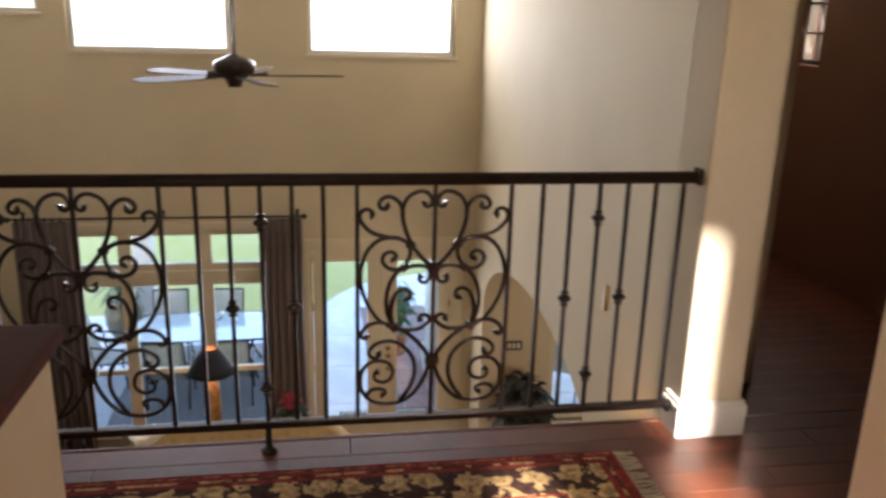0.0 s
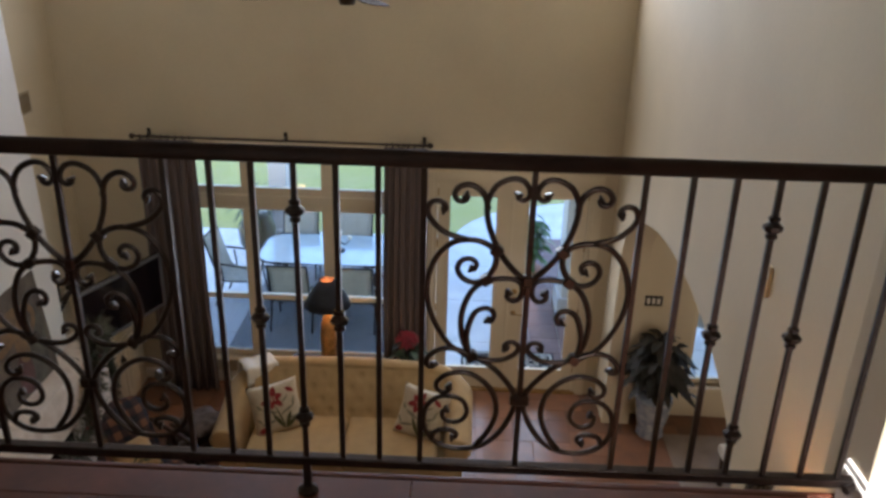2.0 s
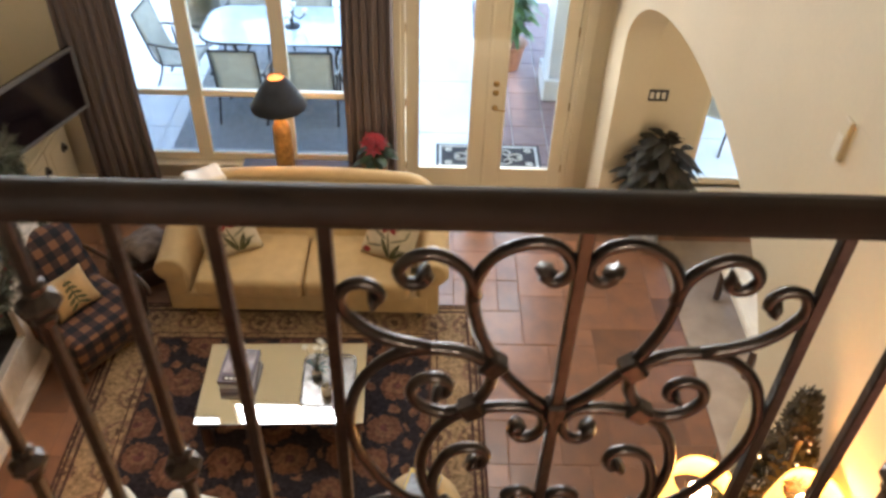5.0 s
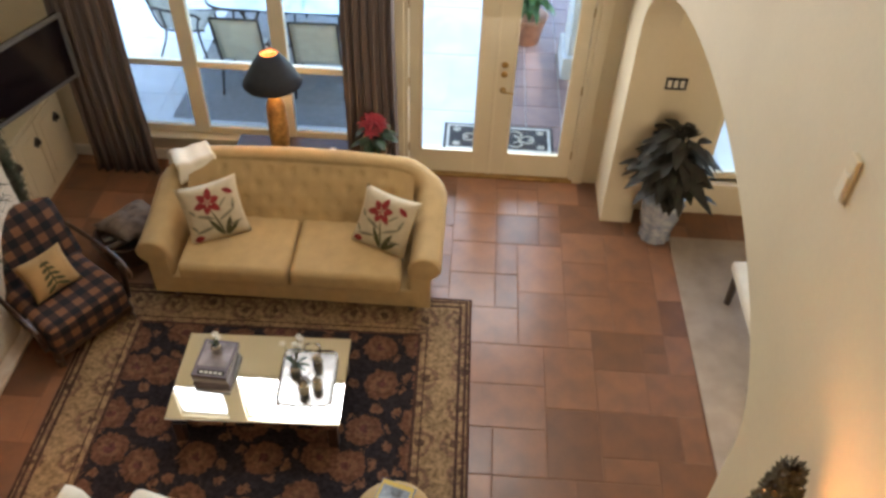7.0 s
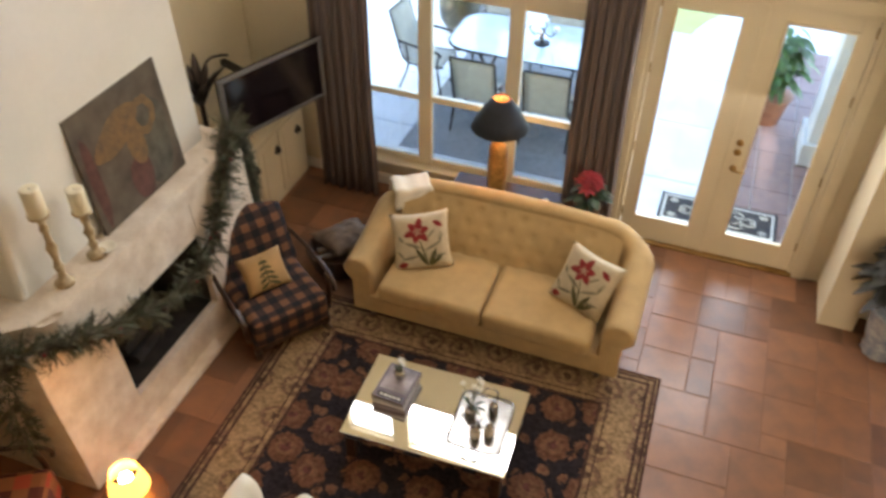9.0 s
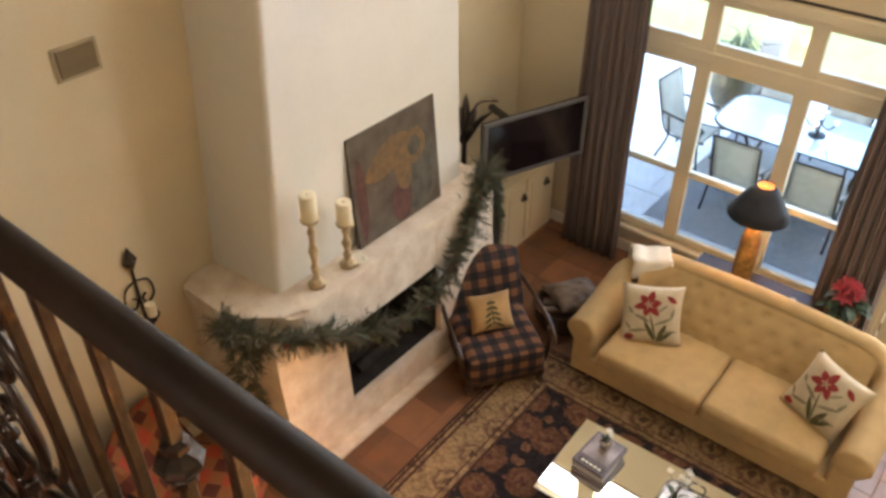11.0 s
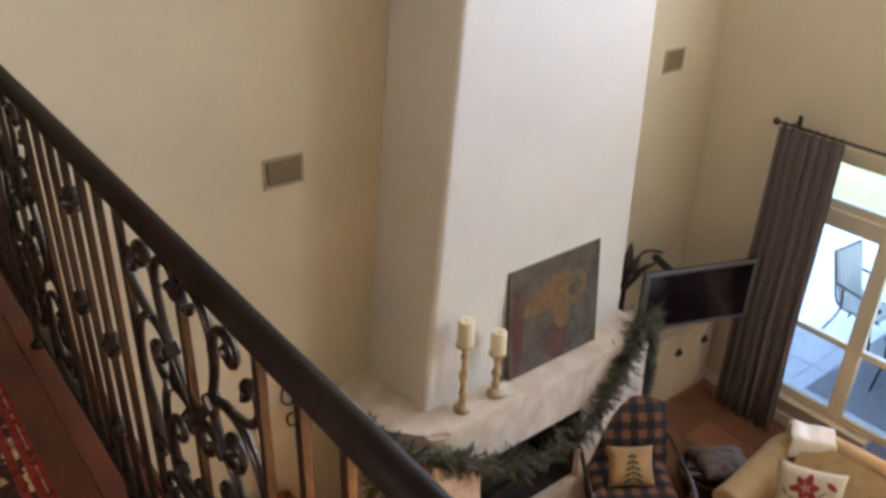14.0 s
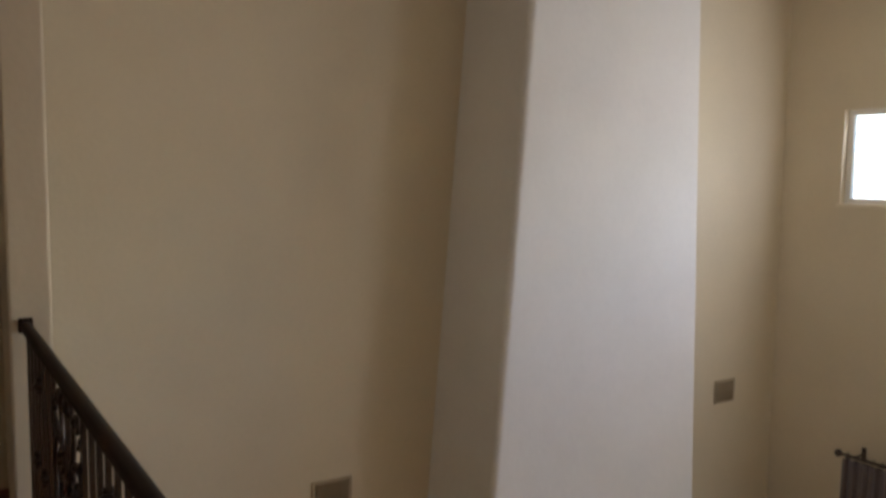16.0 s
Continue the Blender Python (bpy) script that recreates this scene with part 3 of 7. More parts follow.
# ---- railing of the loft ----
def railing():
    rail = thing("railing", "black wrought iron loft railing with scroll panels and dark wood handrail", "railing")
    x0, x1, zt, zb = -2.80, 1.575, 0.925, 0.03
    prof = [(-0.019, 0.0), (-0.021, 0.010), (-0.020, 0.024), (-0.012, 0.034), (0.0, 0.037), (0.012, 0.034), (0.020, 0.024), (0.021, 0.010), (0.019, 0.0), (0.013, -0.005), (-0.013, -0.005)]
    bm = bmesh.new()
    a = [bm.verts.new((x0, y, zt + z)) for y, z in prof]
    b = [bm.verts.new((x1, y, zt + z)) for y, z in prof]
    for i in range(len(prof)):
        j = (i + 1) % len(prof)
        bm.faces.new((a[i], a[j], b[j], b[i]))
    bm.faces.new(a)
    bm.faces.new(b)
    part("handrail", bm, M_RAILWOOD, rail, "dark polished wood handrail", smooth=True)
    for x in (x0, x1 - 0.02):
        part("rail_rosette", box(x, -0.027, zt - 0.012, x + 0.018, 0.027, zt + 0.048, 0.006), M_RAILWOOD, rail)
    part("bottom_bar", box(x0, -0.016, zb - 0.014, x1, 0.016, zb + 0.014, 0.004), M_IRON, rail)
    for x in (x0, x1):
        s = 1 if x < 0 else -1
        part("wall_bracket", tube(smooth_line([(x, 0, zb), (x + s * 0.02, -0.02, zb), (x + s * 0.05, -0.035, zb - 0.004)], 3), 0.014), M_IRON, rail)
    bar = box(-0.0075, -0.0075, zb, 0.0075, 0.0075, zt, 0.0015, 1)
    bar_ob = part("baluster", bar, M_IRON, rail)
    first = [True]

    def baluster(x):
        if first[0]:
            bar_ob.matrix_local = pose(x, 0, 0)
            first[0] = False
            return
        ob = new("baluster", bar_ob.data)
        ob.parent = rail
        ob.matrix_local = pose(x, 0, 0)

    kn = lathe([(0.009, -0.032), (0.015, -0.028), (0.015, -0.02), (0.011, -0.016), (0.024, -0.006), (0.026, 0.0), (0.024, 0.006), (0.011, 0.016), (0.015, 0.02), (0.015, 0.028), (0.009, 0.032)], 8)
    kn_me = part("knuckle", kn, M_IRON, rail)
    kn_first = [True]

    def knuckle(x, z):
        ob = kn_me if kn_first[0] else new("knuckle", kn_me.data)
        kn_first[0] = False
        ob.parent = rail
        ob.matrix_local = pose(x, 0, z, 0, 0, 22)

    pitch = 0.1055
    for centre in (1.196, 0.0, -1.196, -2.392):
        for k in range(-2, 3):
            baluster(centre + k * pitch)
        if centre > 1:
            baluster(centre + 3 * pitch)
        for k, z in ((0, 0.793), (-1, 0.485), (1, 0.485), (0, 0.175)):
            knuckle(centre + k * pitch, z)
    baluster(-2.392 - 3 * pitch)
    # scroll panels: bars bent into hearts, lyres and rings, alike on both sides of the middle bar
    halves = [
        # heart
        [(-0.008, 0.622), (-0.042, 0.654), (-0.076, 0.699), (-0.098, 0.745), (-0.111, 0.79), (-0.113, 0.835), (-0.094, 0.876), (-0.058, 0.896), (-0.028, 0.892), (-0.012, 0.872), (-0.011, 0.852), (-0.024, 0.841), (-0.038, 0.848), (-0.036, 0.860)],
        # crest
        [(-0.111, 0.815), (-0.120, 0.849), (-0.138, 0.869), (-0.161, 0.878), (-0.184, 0.871), (-0.196, 0.852), (-0.188, 0.836), (-0.171, 0.835), (-0.164, 0.846), (-0.172, 0.853)],
        # wing
        [(-0.160, 0.731), (-0.213, 0.747), (-0.246, 0.773), (-0.262, 0.801), (-0.256, 0.826), (-0.237, 0.834), (-0.220, 0.825), (-0.217, 0.811), (-0.228, 0.807)],
        # body
        [(-0.086, 0.700), (-0.104, 0.717), (-0.132, 0.729), (-0.171, 0.730), (-0.206, 0.716), (-0.238, 0.680), (-0.257, 0.627), (-0.261, 0.576), (-0.250, 0.520), (-0.223, 0.461), (-0.189, 0.418), (-0.139, 0.394)],
        # snail
        [(-0.086, 0.700), (-0.086, 0.665), (-0.104, 0.630), (-0.135, 0.612), (-0.167, 0.622), (-0.183, 0.648), (-0.174, 0.672), (-0.151, 0.679), (-0.135, 0.666), (-0.140, 0.649), (-0.153, 0.652)],
        # lyre
        [(-0.139, 0.394), (-0.161, 0.436), (-0.169, 0.490), (-0.164, 0.537), (-0.146, 0.583), (-0.119, 0.611), (-0.086, 0.623), (-0.046, 0.626), (-0.020, 0.616), (-0.012, 0.593), (-0.020, 0.569), (-0.038, 0.562), (-0.052, 0.576), (-0.043, 0.591)],
        # inner scroll
        [(-0.145, 0.402), (-0.153, 0.449), (-0.146, 0.493), (-0.132, 0.525), (-0.109, 0.538), (-0.088, 0.532), (-0.082, 0.514), (-0.091, 0.499), (-0.103, 0.506)],
        # foot
        [(-0.132, 0.389), (-0.092, 0.382), (-0.055, 0.384), (-0.025, 0.400), (-0.012, 0.419), (-0.019, 0.435), (-0.036, 0.439), (-0.050, 0.428), (-0.044, 0.416)],
        # flick
        [(-0.148, 0.400), (-0.181, 0.412), (-0.214, 0.412), (-0.243, 0.397), (-0.258, 0.375), (-0.255, 0.356), (-0.241, 0.355), (-0.236, 0.367)],
        # ring
        [(-0.134, 0.395), (-0.079, 0.359), (-0.036, 0.312), (-0.014, 0.272), (-0.016, 0.222), (-0.046, 0.155), (-0.095, 0.104), (-0.160, 0.088), (-0.219, 0.101), (-0.257, 0.145), (-0.262, 0.196), (-0.252, 0.232), (-0.222, 0.259), (-0.184, 0.262),
         (-0.154, 0.247), (-0.143, 0.212), (-0.156, 0.186), (-0.182, 0.177), (-0.207, 0.188), (-0.210, 0.211), (-0.195, 0.221)],
        # loop
        [(-0.118, 0.098), (-0.080, 0.154), (-0.062, 0.216), (-0.073, 0.276), (-0.108, 0.319), (-0.153, 0.340), (-0.199, 0.333), (-0.228, 0.308), (-0.227, 0.284), (-0.209, 0.275), (-0.191, 0.286), (-0.199, 0.299)],
        # bud
        [(-0.240, 0.115), (-0.229, 0.143), (-0.200, 0.152), (-0.174, 0.144), (-0.172, 0.128), (-0.188, 0.123)],
    ]
    shapes = []
    for h in halves:
        for s in (1, -1):
            line = smooth_line([(s * u, 0.0, z) for u, z in h], 3)
            n = len(line)
            taper = [0.0085 * (1 - 0.15 * i / n) + (0.006 if i >= n - 2 else 0) for i in range(n)]
            me_ob = part("scroll", tube(line, 0.0085, 6, taper=taper), M_IRON, rail, smooth=True)
            shapes.append((me_ob, s))
    collar = part("collar", box(-0.014, -0.013, -0.016, 0.014, 0.013, 0.016, 0.004, 1), M_IRON, rail)
    collars = [(-0.084, 0.704, 40), (0.084, 0.704, -40), (-0.106, 0.622, 55), (0.106, 0.622, -55), (-0.138, 0.393, 60), (0.138, 0.393, -60), (-0.012, 0.26, 0), (0.012, 0.26, 0), (0, 0.622, 0)]
    centres = (0.598, -0.598, -1.794)
    for c in centres:
        for dx in (-0.272, 0.0, 0.272):
            baluster(c + dx)
        for ob, s in shapes:
            if c == centres[0]:
                ob.matrix_local = pose(c, 0, 0)
            else:
                o2 = new("scroll", ob.data)
                o2.parent = rail
                o2.matrix_local = pose(c, 0, 0)
        for k, (u, z, tilt) in enumerate(collars):
            o2 = collar if (c == centres[0] and k == 0) else new("collar", collar.data)
            o2.parent = rail
            o2.matrix_local = pose(c + u, 0, z, 0, tilt, 0)
    for x in (0.0, -1.196, -2.392 + 0.3):
        bm = box(x - 0.011, -0.011, LOFT + 0.012, x + 0.011, 0.011, zb, 0.002, 1)
        lathe([(0.03, 0), (0.03, 0.008), (0.014, 0.022), (0.012, 0.03)], 10, bm, (x, 0, LOFT))
        part("foot_post", bm, M_IRON, rail)
    return rail


railing()


# ---- chimney wall ----
def chimney():
    rows = []
    bm = bmesh.new()
    for z in [-2.32 + (CEIL + 2.32) * i / 14 for i in range(15)]:
        k = (z + 2.32) / 5.0
        f = -3.17 - 0.03 * k
        y0, y1 = 2.47 + 0.40 * k, 4.57 - 0.14 * k
        r = 0.045
        ring = [(LEFT + 0.002, y0 - 0.04), (f - r, y0)]
        ring += [(f - r + r * math.sin(a), y0 + r - r * math.cos(a)) for a in (0.4, 0.8, 1.2)]
        ring += [(f, y0 + r), (f, y1 - 0.02), (f - 0.02, y1), (LEFT + 0.002, y1)]
        rows.append([bm.verts.new((x, y, z)) for x, y in ring])
    for a, b in zip(rows, rows[1:]):
        for i in range(len(a) - 1):
            bm.faces.new((a[i], a[i + 1], b[i + 1], b[i]))
    return tagged(part("chimney_breast", bm, M_CHIMNEY, smooth=False), kind="structure")


chimney()


def soft_outline(points, r, n=4):
    """A plan outline with rounded corners."""
    out, k = [], len(points)
    for i in range(k):
        p, a, b = Vector(points[i]), Vector(points[i - 1]), Vector(points[(i + 1) % k])
        u, v = (a - p), (b - p)
        q = min(r, u.length * 0.45, v.length * 0.45)
        p0, p1 = p + u.normalized() * q, p + v.normalized() * q
        for j in range(n + 1):
            t = j / n
            out.append(tuple((1 - t) ** 2 * p0 + 2 * t * (1 - t) * p + t * t * p1))
    return out


def rough(bm, amount, scale):
    for v in bm.verts:
        v.co += amount * noise.noise_vector(v.co * scale)
    return bm


def fireplace():
    f = thing("fireplace", "whitewashed plaster and stone fireplace with a deep mantel ledge", "fireplace")
    # body with a firebox cut into its front
    xs, xb = -2.90, LEFT + 0.003
    y0, y1, o0, o1, oz0, oz1 = 2.16, 4.68, 2.80, 3.90, -3.50, -2.78
    bm = bmesh.new()
    for a, b, c, d in ((y0, FL, o0, -2.44), (o1, FL, y1, -2.44), (o0, FL, o1, oz0), (o0, oz1, o1, -2.44)):
        box(xb, a, b, xs, c, d, bm=bm)
    bmesh.ops.remove_doubles(bm, verts=bm.verts, dist=0.001)
    bmesh.ops.subdivide_edges(bm, edges=bm.edges[:], cuts=3, use_grid_fill=True)
    for v in bm.verts:
        if v.co.x > xs - 0.01:
            v.co.x += 0.08 * max(0, (-2.6 - v.co.z) / 1.2)
    part("surround", rough(bm, 0.008, 3.0), M_MANTEL, f)
    bm = box(xb + 0.12, o0 + 0.012, oz0 + 0.01, xs + 0.004, o1 - 0.012, oz1 - 0.012)
    bmesh.ops.delete(bm, geom=[q for q in bm.faces if q.normal.x > 0.9], context='FACES')
    part("firebox", bm, M_SOOT, f, "soot-black firebox")
    plan = soft_outline([(xb, 2.10), (-3.25, 2.08), (-2.89, 2.40), (-2.90, 4.3), (-2.92, 4.72), (xb, 4.72)], 0.10)
    bm = extrude_outline(plan, -2.46, -2.32)
    bmesh.ops.bevel(bm, geom=[e for e in bm.edges if abs(e.verts[0].co.z - e.verts[1].co.z) < 1e-4], offset=0.03, segments=3, affect='EDGES')
    part("mantel_ledge", bm, M_MANTEL, f, "thick rounded whitewashed ledge")
    bm = box(-2.86, 2.3, FL, -2.72, 4.5, FL + 0.05, 0.015)
    part("hearth_edge", bm, M_MANTEL, f)
    # charred logs
    for k in range(3):
        a = (-3.25 + 0.1 * k, 3.05, oz0 + 0.06 + 0.05 * (k == 1))
        b = (-3.2 + 0.06 * k, 3.7 - 0.1 * k, oz0 + 0.07 + 0.05 * (k == 1))
        part("log", tube([a, b], 0.05, 9), M_SOOT, f)
    return f


fireplace()


def painting():
    p = thing("painting", "unframed abstract canvas in brown, ochre and red leaning on chimney", "painting", pose(-3.085, 3.705, -2.318, 0, -5.0, 0))
    m = bpy.data.materials.new("painted_canvas")
    m.use_nodes = True
    n, l = m.node_tree.nodes, m.node_tree.links
    b = n["Principled BSDF"]
    b.inputs["Roughness"].default_value = 0.7
    tc, ns = n.new("ShaderNodeTexCoord"), n.new("ShaderNodeTexNoise")
    ns.inputs["Scale"].default_value, ns.inputs["Detail"].default_value = 5, 6
    ramp = n.new("ShaderNodeValToRGB")
    e = ramp.color_ramp.elements
    e[0].position, e[0].color = 0.3, (0.05, 0.036, 0.026, 1)
    e[1].position, e[1].color = 0.75, (0.15, 0.115, 0.08, 1)
    l.new(tc.outputs["Object"], ns.inputs["Vector"])
    l.new(ns.outputs["Fac"], ramp.inputs[0])
    l.new(ramp.outputs[0], b.inputs["Base Color"])
    w, h = 0.97, 0.92
    part("canvas", box(-0.035, -w / 2, 0, 0, w / 2, h, 0.004), m, p)
    ochre = mat("ochre_paint", (0.21, 0.115, 0.042), 0.7, var=0.3, scale=14, bump=0.4, second=(0.12, 0.075, 0.04))
    red = mat("dull_red_paint", (0.12, 0.042, 0.034), 0.7, var=0.25, scale=12, bump=0.4)
    grey = mat("grey_green_paint", (0.105, 0.095, 0.07), 0.7, var=0.25, scale=9, bump=0.4)

    def blot(name, cy, cz, ry, rz, material, seed, tilt=0.0, lift=0.002, hollow=0.0):
        bm = bmesh.new()
        n = 28
        outer, inner = [], []
        for i in range(n):
            a = 2 * math.pi * i / n
            k = 1 + 0.22 * noise.noise(Vector((math.cos(a) * 1.3 + seed, math.sin(a) * 1.3, seed)))
            y, z = ry * k * math.cos(a), rz * k * math.sin(a)
            y, z = y * math.cos(tilt) - z * math.sin(tilt), y * math.sin(tilt) + z * math.cos(tilt)
            outer.append(bm.verts.new((lift, cy + y, cz + z)))
            if hollow:
                inner.append(bm.verts.new((lift, cy + y * hollow, cz + z * hollow)))
        if hollow:
            for i in range(n):
                j = (i + 1) % n
                bm.faces.new((outer[i], outer[j], inner[j], inner[i]))
        else:
            bm.faces.new(outer)
        return part(name, bm, material, p)
    blot("paint_field", 0.22, 0.4, 0.22, 0.36, grey, 3.0)
    blot("paint_stroke", -0.08, 0.62, 0.27, 0.12, ochre, 1.0, 0.35, 0.004)
    blot("paint_ring", 0.20, 0.60, 0.13, 0.15, ochre, 2.0, 0, 0.006, 0.55)
    blot("paint_stroke", 0.06, 0.42, 0.09, 0.14, ochre, 5.0, 0.2, 0.005)
    blot("paint_stroke", 0.02, 0.2, 0.12, 0.18, red, 7.0, 0, 0.003)
    blot("paint_stroke", -0.40, 0.4, 0.05, 0.36, red, 9.0, 0, 0.003)


painting()


def candlestick(x, y, base, wax0, wax1):
    h = wax0 - base
    c = thing("candlestick", "tall turned candlestick in distressed cream wood with a pillar candle", "candlestick", pose(x, y, base), "candlesticks on the mantel")
    prof = [(0.065, 0), (0.068, 0.02), (0.05, 0.035), (0.03, 0.06), (0.022, 0.10 * h / 0.6), (0.034, 0.16 * h / 0.6), (0.02, 0.2 * h / 0.6), (0.026, 0.27 * h / 0.6), (0.038, 0.32 * h / 0.6),
            (0.022, 0.37 * h / 0.6), (0.019, 0.44 * h / 0.6), (0.03, 0.48 * h / 0.6), (0.018, 0.52 * h / 0.6), (0.03, h - 0.035), (0.066, h - 0.015), (0.068, h)]
    part("stick", lathe(prof, 16), M_GILT, c, smooth=True)
    part("candle", lathe([(0.058, h), (0.060, h + 0.01), (0.059, h + (wax1 - wax0) - 0.008), (0.052, h + (wax1 - wax0)), (0.02, h + (wax1 - wax0) - 0.012), (0.0, h + (wax1 - wax0) - 0.014)], 18), M_WAX, c, "ivory pillar candle", smooth=True)
    part("wick", tube([(0, 0, h + wax1 - wax0 - 0.015), (0.003, 0, h + wax1 - wax0 + 0.008)], 0.0015, 5), M_SOOT, c)


candlestick(-3.04, 2.72, -2.318, -1.735, -1.535)
candlestick(-3.03, 3.03, -2.318, -1.93, -1.75)
# small dish between the candlesticks
d = thing("small_dish", "small pale ceramic dish beside the candlesticks", "dish", pose(-3.0, 3.10, -2.318))
part("bowl", lathe([(0.03, 0), (0.05, 0.012), (0.07, 0.03), (0.066, 0.03), (0.045, 0.016), (0.0, 0.012)], 16), M_IVORY, d, smooth=True)


def garland():
    rnd = random.Random(5)
    g = thing("garland", "green fir garland with red berries draped along the fireplace mantel", "garland")
    line = smooth_line([(-3.26, 2.03, -2.36), (-3.16, 2.04, -2.38), (-3.02, 2.12, -2.42), (-2.87, 2.34, -2.48), (-2.82, 2.60, -2.60), (-2.80, 2.90, -2.76), (-2.79, 3.3, -2.91), (-2.79, 3.72, -2.90),
                        (-2.81, 4.06, -2.73), (-2.84, 4.3, -2.45), (-2.89, 4.50, -2.28), (-2.93, 4.62, -2.24), (-2.98, 4.74, -2.27)], 8)
    part("stem", tube(line, 0.012, 6), M_WALNUT, g)
    bm = bmesh.new()

    def sprig(p, d, length):
        side = d.cross(Vector((rnd.uniform(-1, 1), rnd.uniform(-1, 1), rnd.uniform(-1, 1)))).normalized()
        for s in range(6):
            q = p + d * length * (s / 6)
            for sg in (-1, 1):
                tip = q + (d * 0.6 + side * sg * 0.8).normalized() * length * 0.42
                w = d.cross(side).normalized() * 0.005
                v = [bm.verts.new(q - w), bm.verts.new(q + w), bm.verts.new(tip)]
                bm.faces.new(v)
        w = side * 0.004
        bm.faces.new([bm.verts.new(p - w), bm.verts.new(p + w), bm.verts.new(p + d * length * 1.1)])

    for i, p in enumerate(line):
        fat = 0.85 + 0.5 * math.sin(i * 0.7) * math.sin(i * 0.23 + 1) + (0.45 if i < 14 else 0) + (0.3 if i > 84 else 0)
        tangent = (line[min(i + 1, len(line) - 1)] - line[max(i - 1, 0)]).normalized()
        for k in range(int(21 * fat)):
            d = Vector((rnd.uniform(-0.6, 1), rnd.uniform(-1, 1), rnd.uniform(-1, 0.8)))
            d = (d.normalized() + tangent * rnd.uniform(-0.5, 0.9)).normalized()
            if p.x + d.x * 0.1 < -3.4:
                continue
            sprig(p + tangent * rnd.uniform(-0.03, 0.03), d, rnd.uniform(0.06, 0.15) * rnd.choice((1, 1, 1.45)))
    tagged(part("needles", bm, M_FIR, g), kind="stuff")
    for k in range(16):
        p = line[rnd.randrange(6, len(line) - 4)] + Vector((rnd.uniform(0.02, 0.07), rnd.uniform(-0.05, 0.05), rnd.uniform(-0.07, 0.05)))
        part("berry", lathe([(0.0, -0.012), (0.010, -0.006), (0.012, 0), (0.009, 0.008), (0, 0.012)], 8), M_RED, g, at=Matrix.Translation(p))
    for k in range(5):
        p = line[14 + 16 * k] + Vector((0.05, 0, -0.02))
        part("pine_cone", lathe([(0.0, -0.035), (0.018, -0.025), (0.026, -0.005), (0.02, 0.02), (0.0, 0.035)], 9, flute=3, depth=0.2), M_WALNUT, g, at=Matrix.Translation(p))
    # the tail that hangs at the end of the ledge
    t = thing("garland", "short fir garland tail hanging beside the mantel end", "garland")
    tail = smooth_line([(-2.98, 4.75, -2.31), (-2.97, 4.79, -2.55), (-2.96, 4.80, -2.85), (-2.97, 4.79, -3.12)], 6)
    part("stem", tube(tail, 0.01, 6), M_WALNUT, t)
    bm2 = bmesh.new()
    for p in tail:
        for k in range(22):
            d = Vector((rnd.uniform(-0.3, 1), rnd.uniform(-0.2, 1), rnd.uniform(-1, 0.5))).normalized()
            side = d.cross(Vector((rnd.uniform(-1, 1), rnd.uniform(-1, 1), 0.3))).normalized()
            ln = rnd.uniform(0.07, 0.12)
            for s in range(5):
                q = p + d * ln * s / 5
                for sg in (-1, 1):
                    w = d.cross(side).normalized() * 0.005
                    bm2.faces.new([bm2.verts.new(q - w), bm2.verts.new(q + w), bm2.verts.new(q + (d * 0.6 + side * sg * 0.8).normalized() * ln * 0.42)])
    tagged(part("needles", bm2, M_FIR, t), kind="stuff")


garland()


def media_cabinet():
    c = thing("media_cabinet", "low cream built-in cabinet with round knobs under the television", "cabinet")
    x0, x1, y0, y1, zt = LEFT + 0.004, -3.28, 5.0, 6.36, -2.96
    part("body", box(x0, y0, FL, x1, y1, zt - 0.03), M_TRIM, c)
    part("top", box(x0, y0, zt - 0.03, x1 + 0.025, y1, zt, 0.008), M_TRIM, c)
    for a, b in ((5.02, 5.40), (5.41, 5.80), (5.81, 6.22)):
        d = part("door", box(x1, a, FL + 0.09, x1 + 0.02, b, zt - 0.06, 0.005), M_TRIM, c)
        part("panel", box(x1 + 0.016, a + 0.09, FL + 0.17, x1 + 0.024, b - 0.09, zt - 0.14, 0.006), M_TRIM, d)
        plate = box(-0.045, -0.045, 0.0, 0.045, 0.045, 0.006, 0.003, 1)
        lathe([(0.007, 0.005), (0.007, 0.022), (0.022, 0.028), (0.024, 0.038), (0.0, 0.045)], 12, plate)
        part("knob", plate, M_IRON, d, "dark iron knob on a diamond backplate", at=pose(x1 + 0.02, b - 0.045, -3.21, 0, 90, 0) @ pose(0, 0, 0, 0, 0, 45))


media_cabinet()


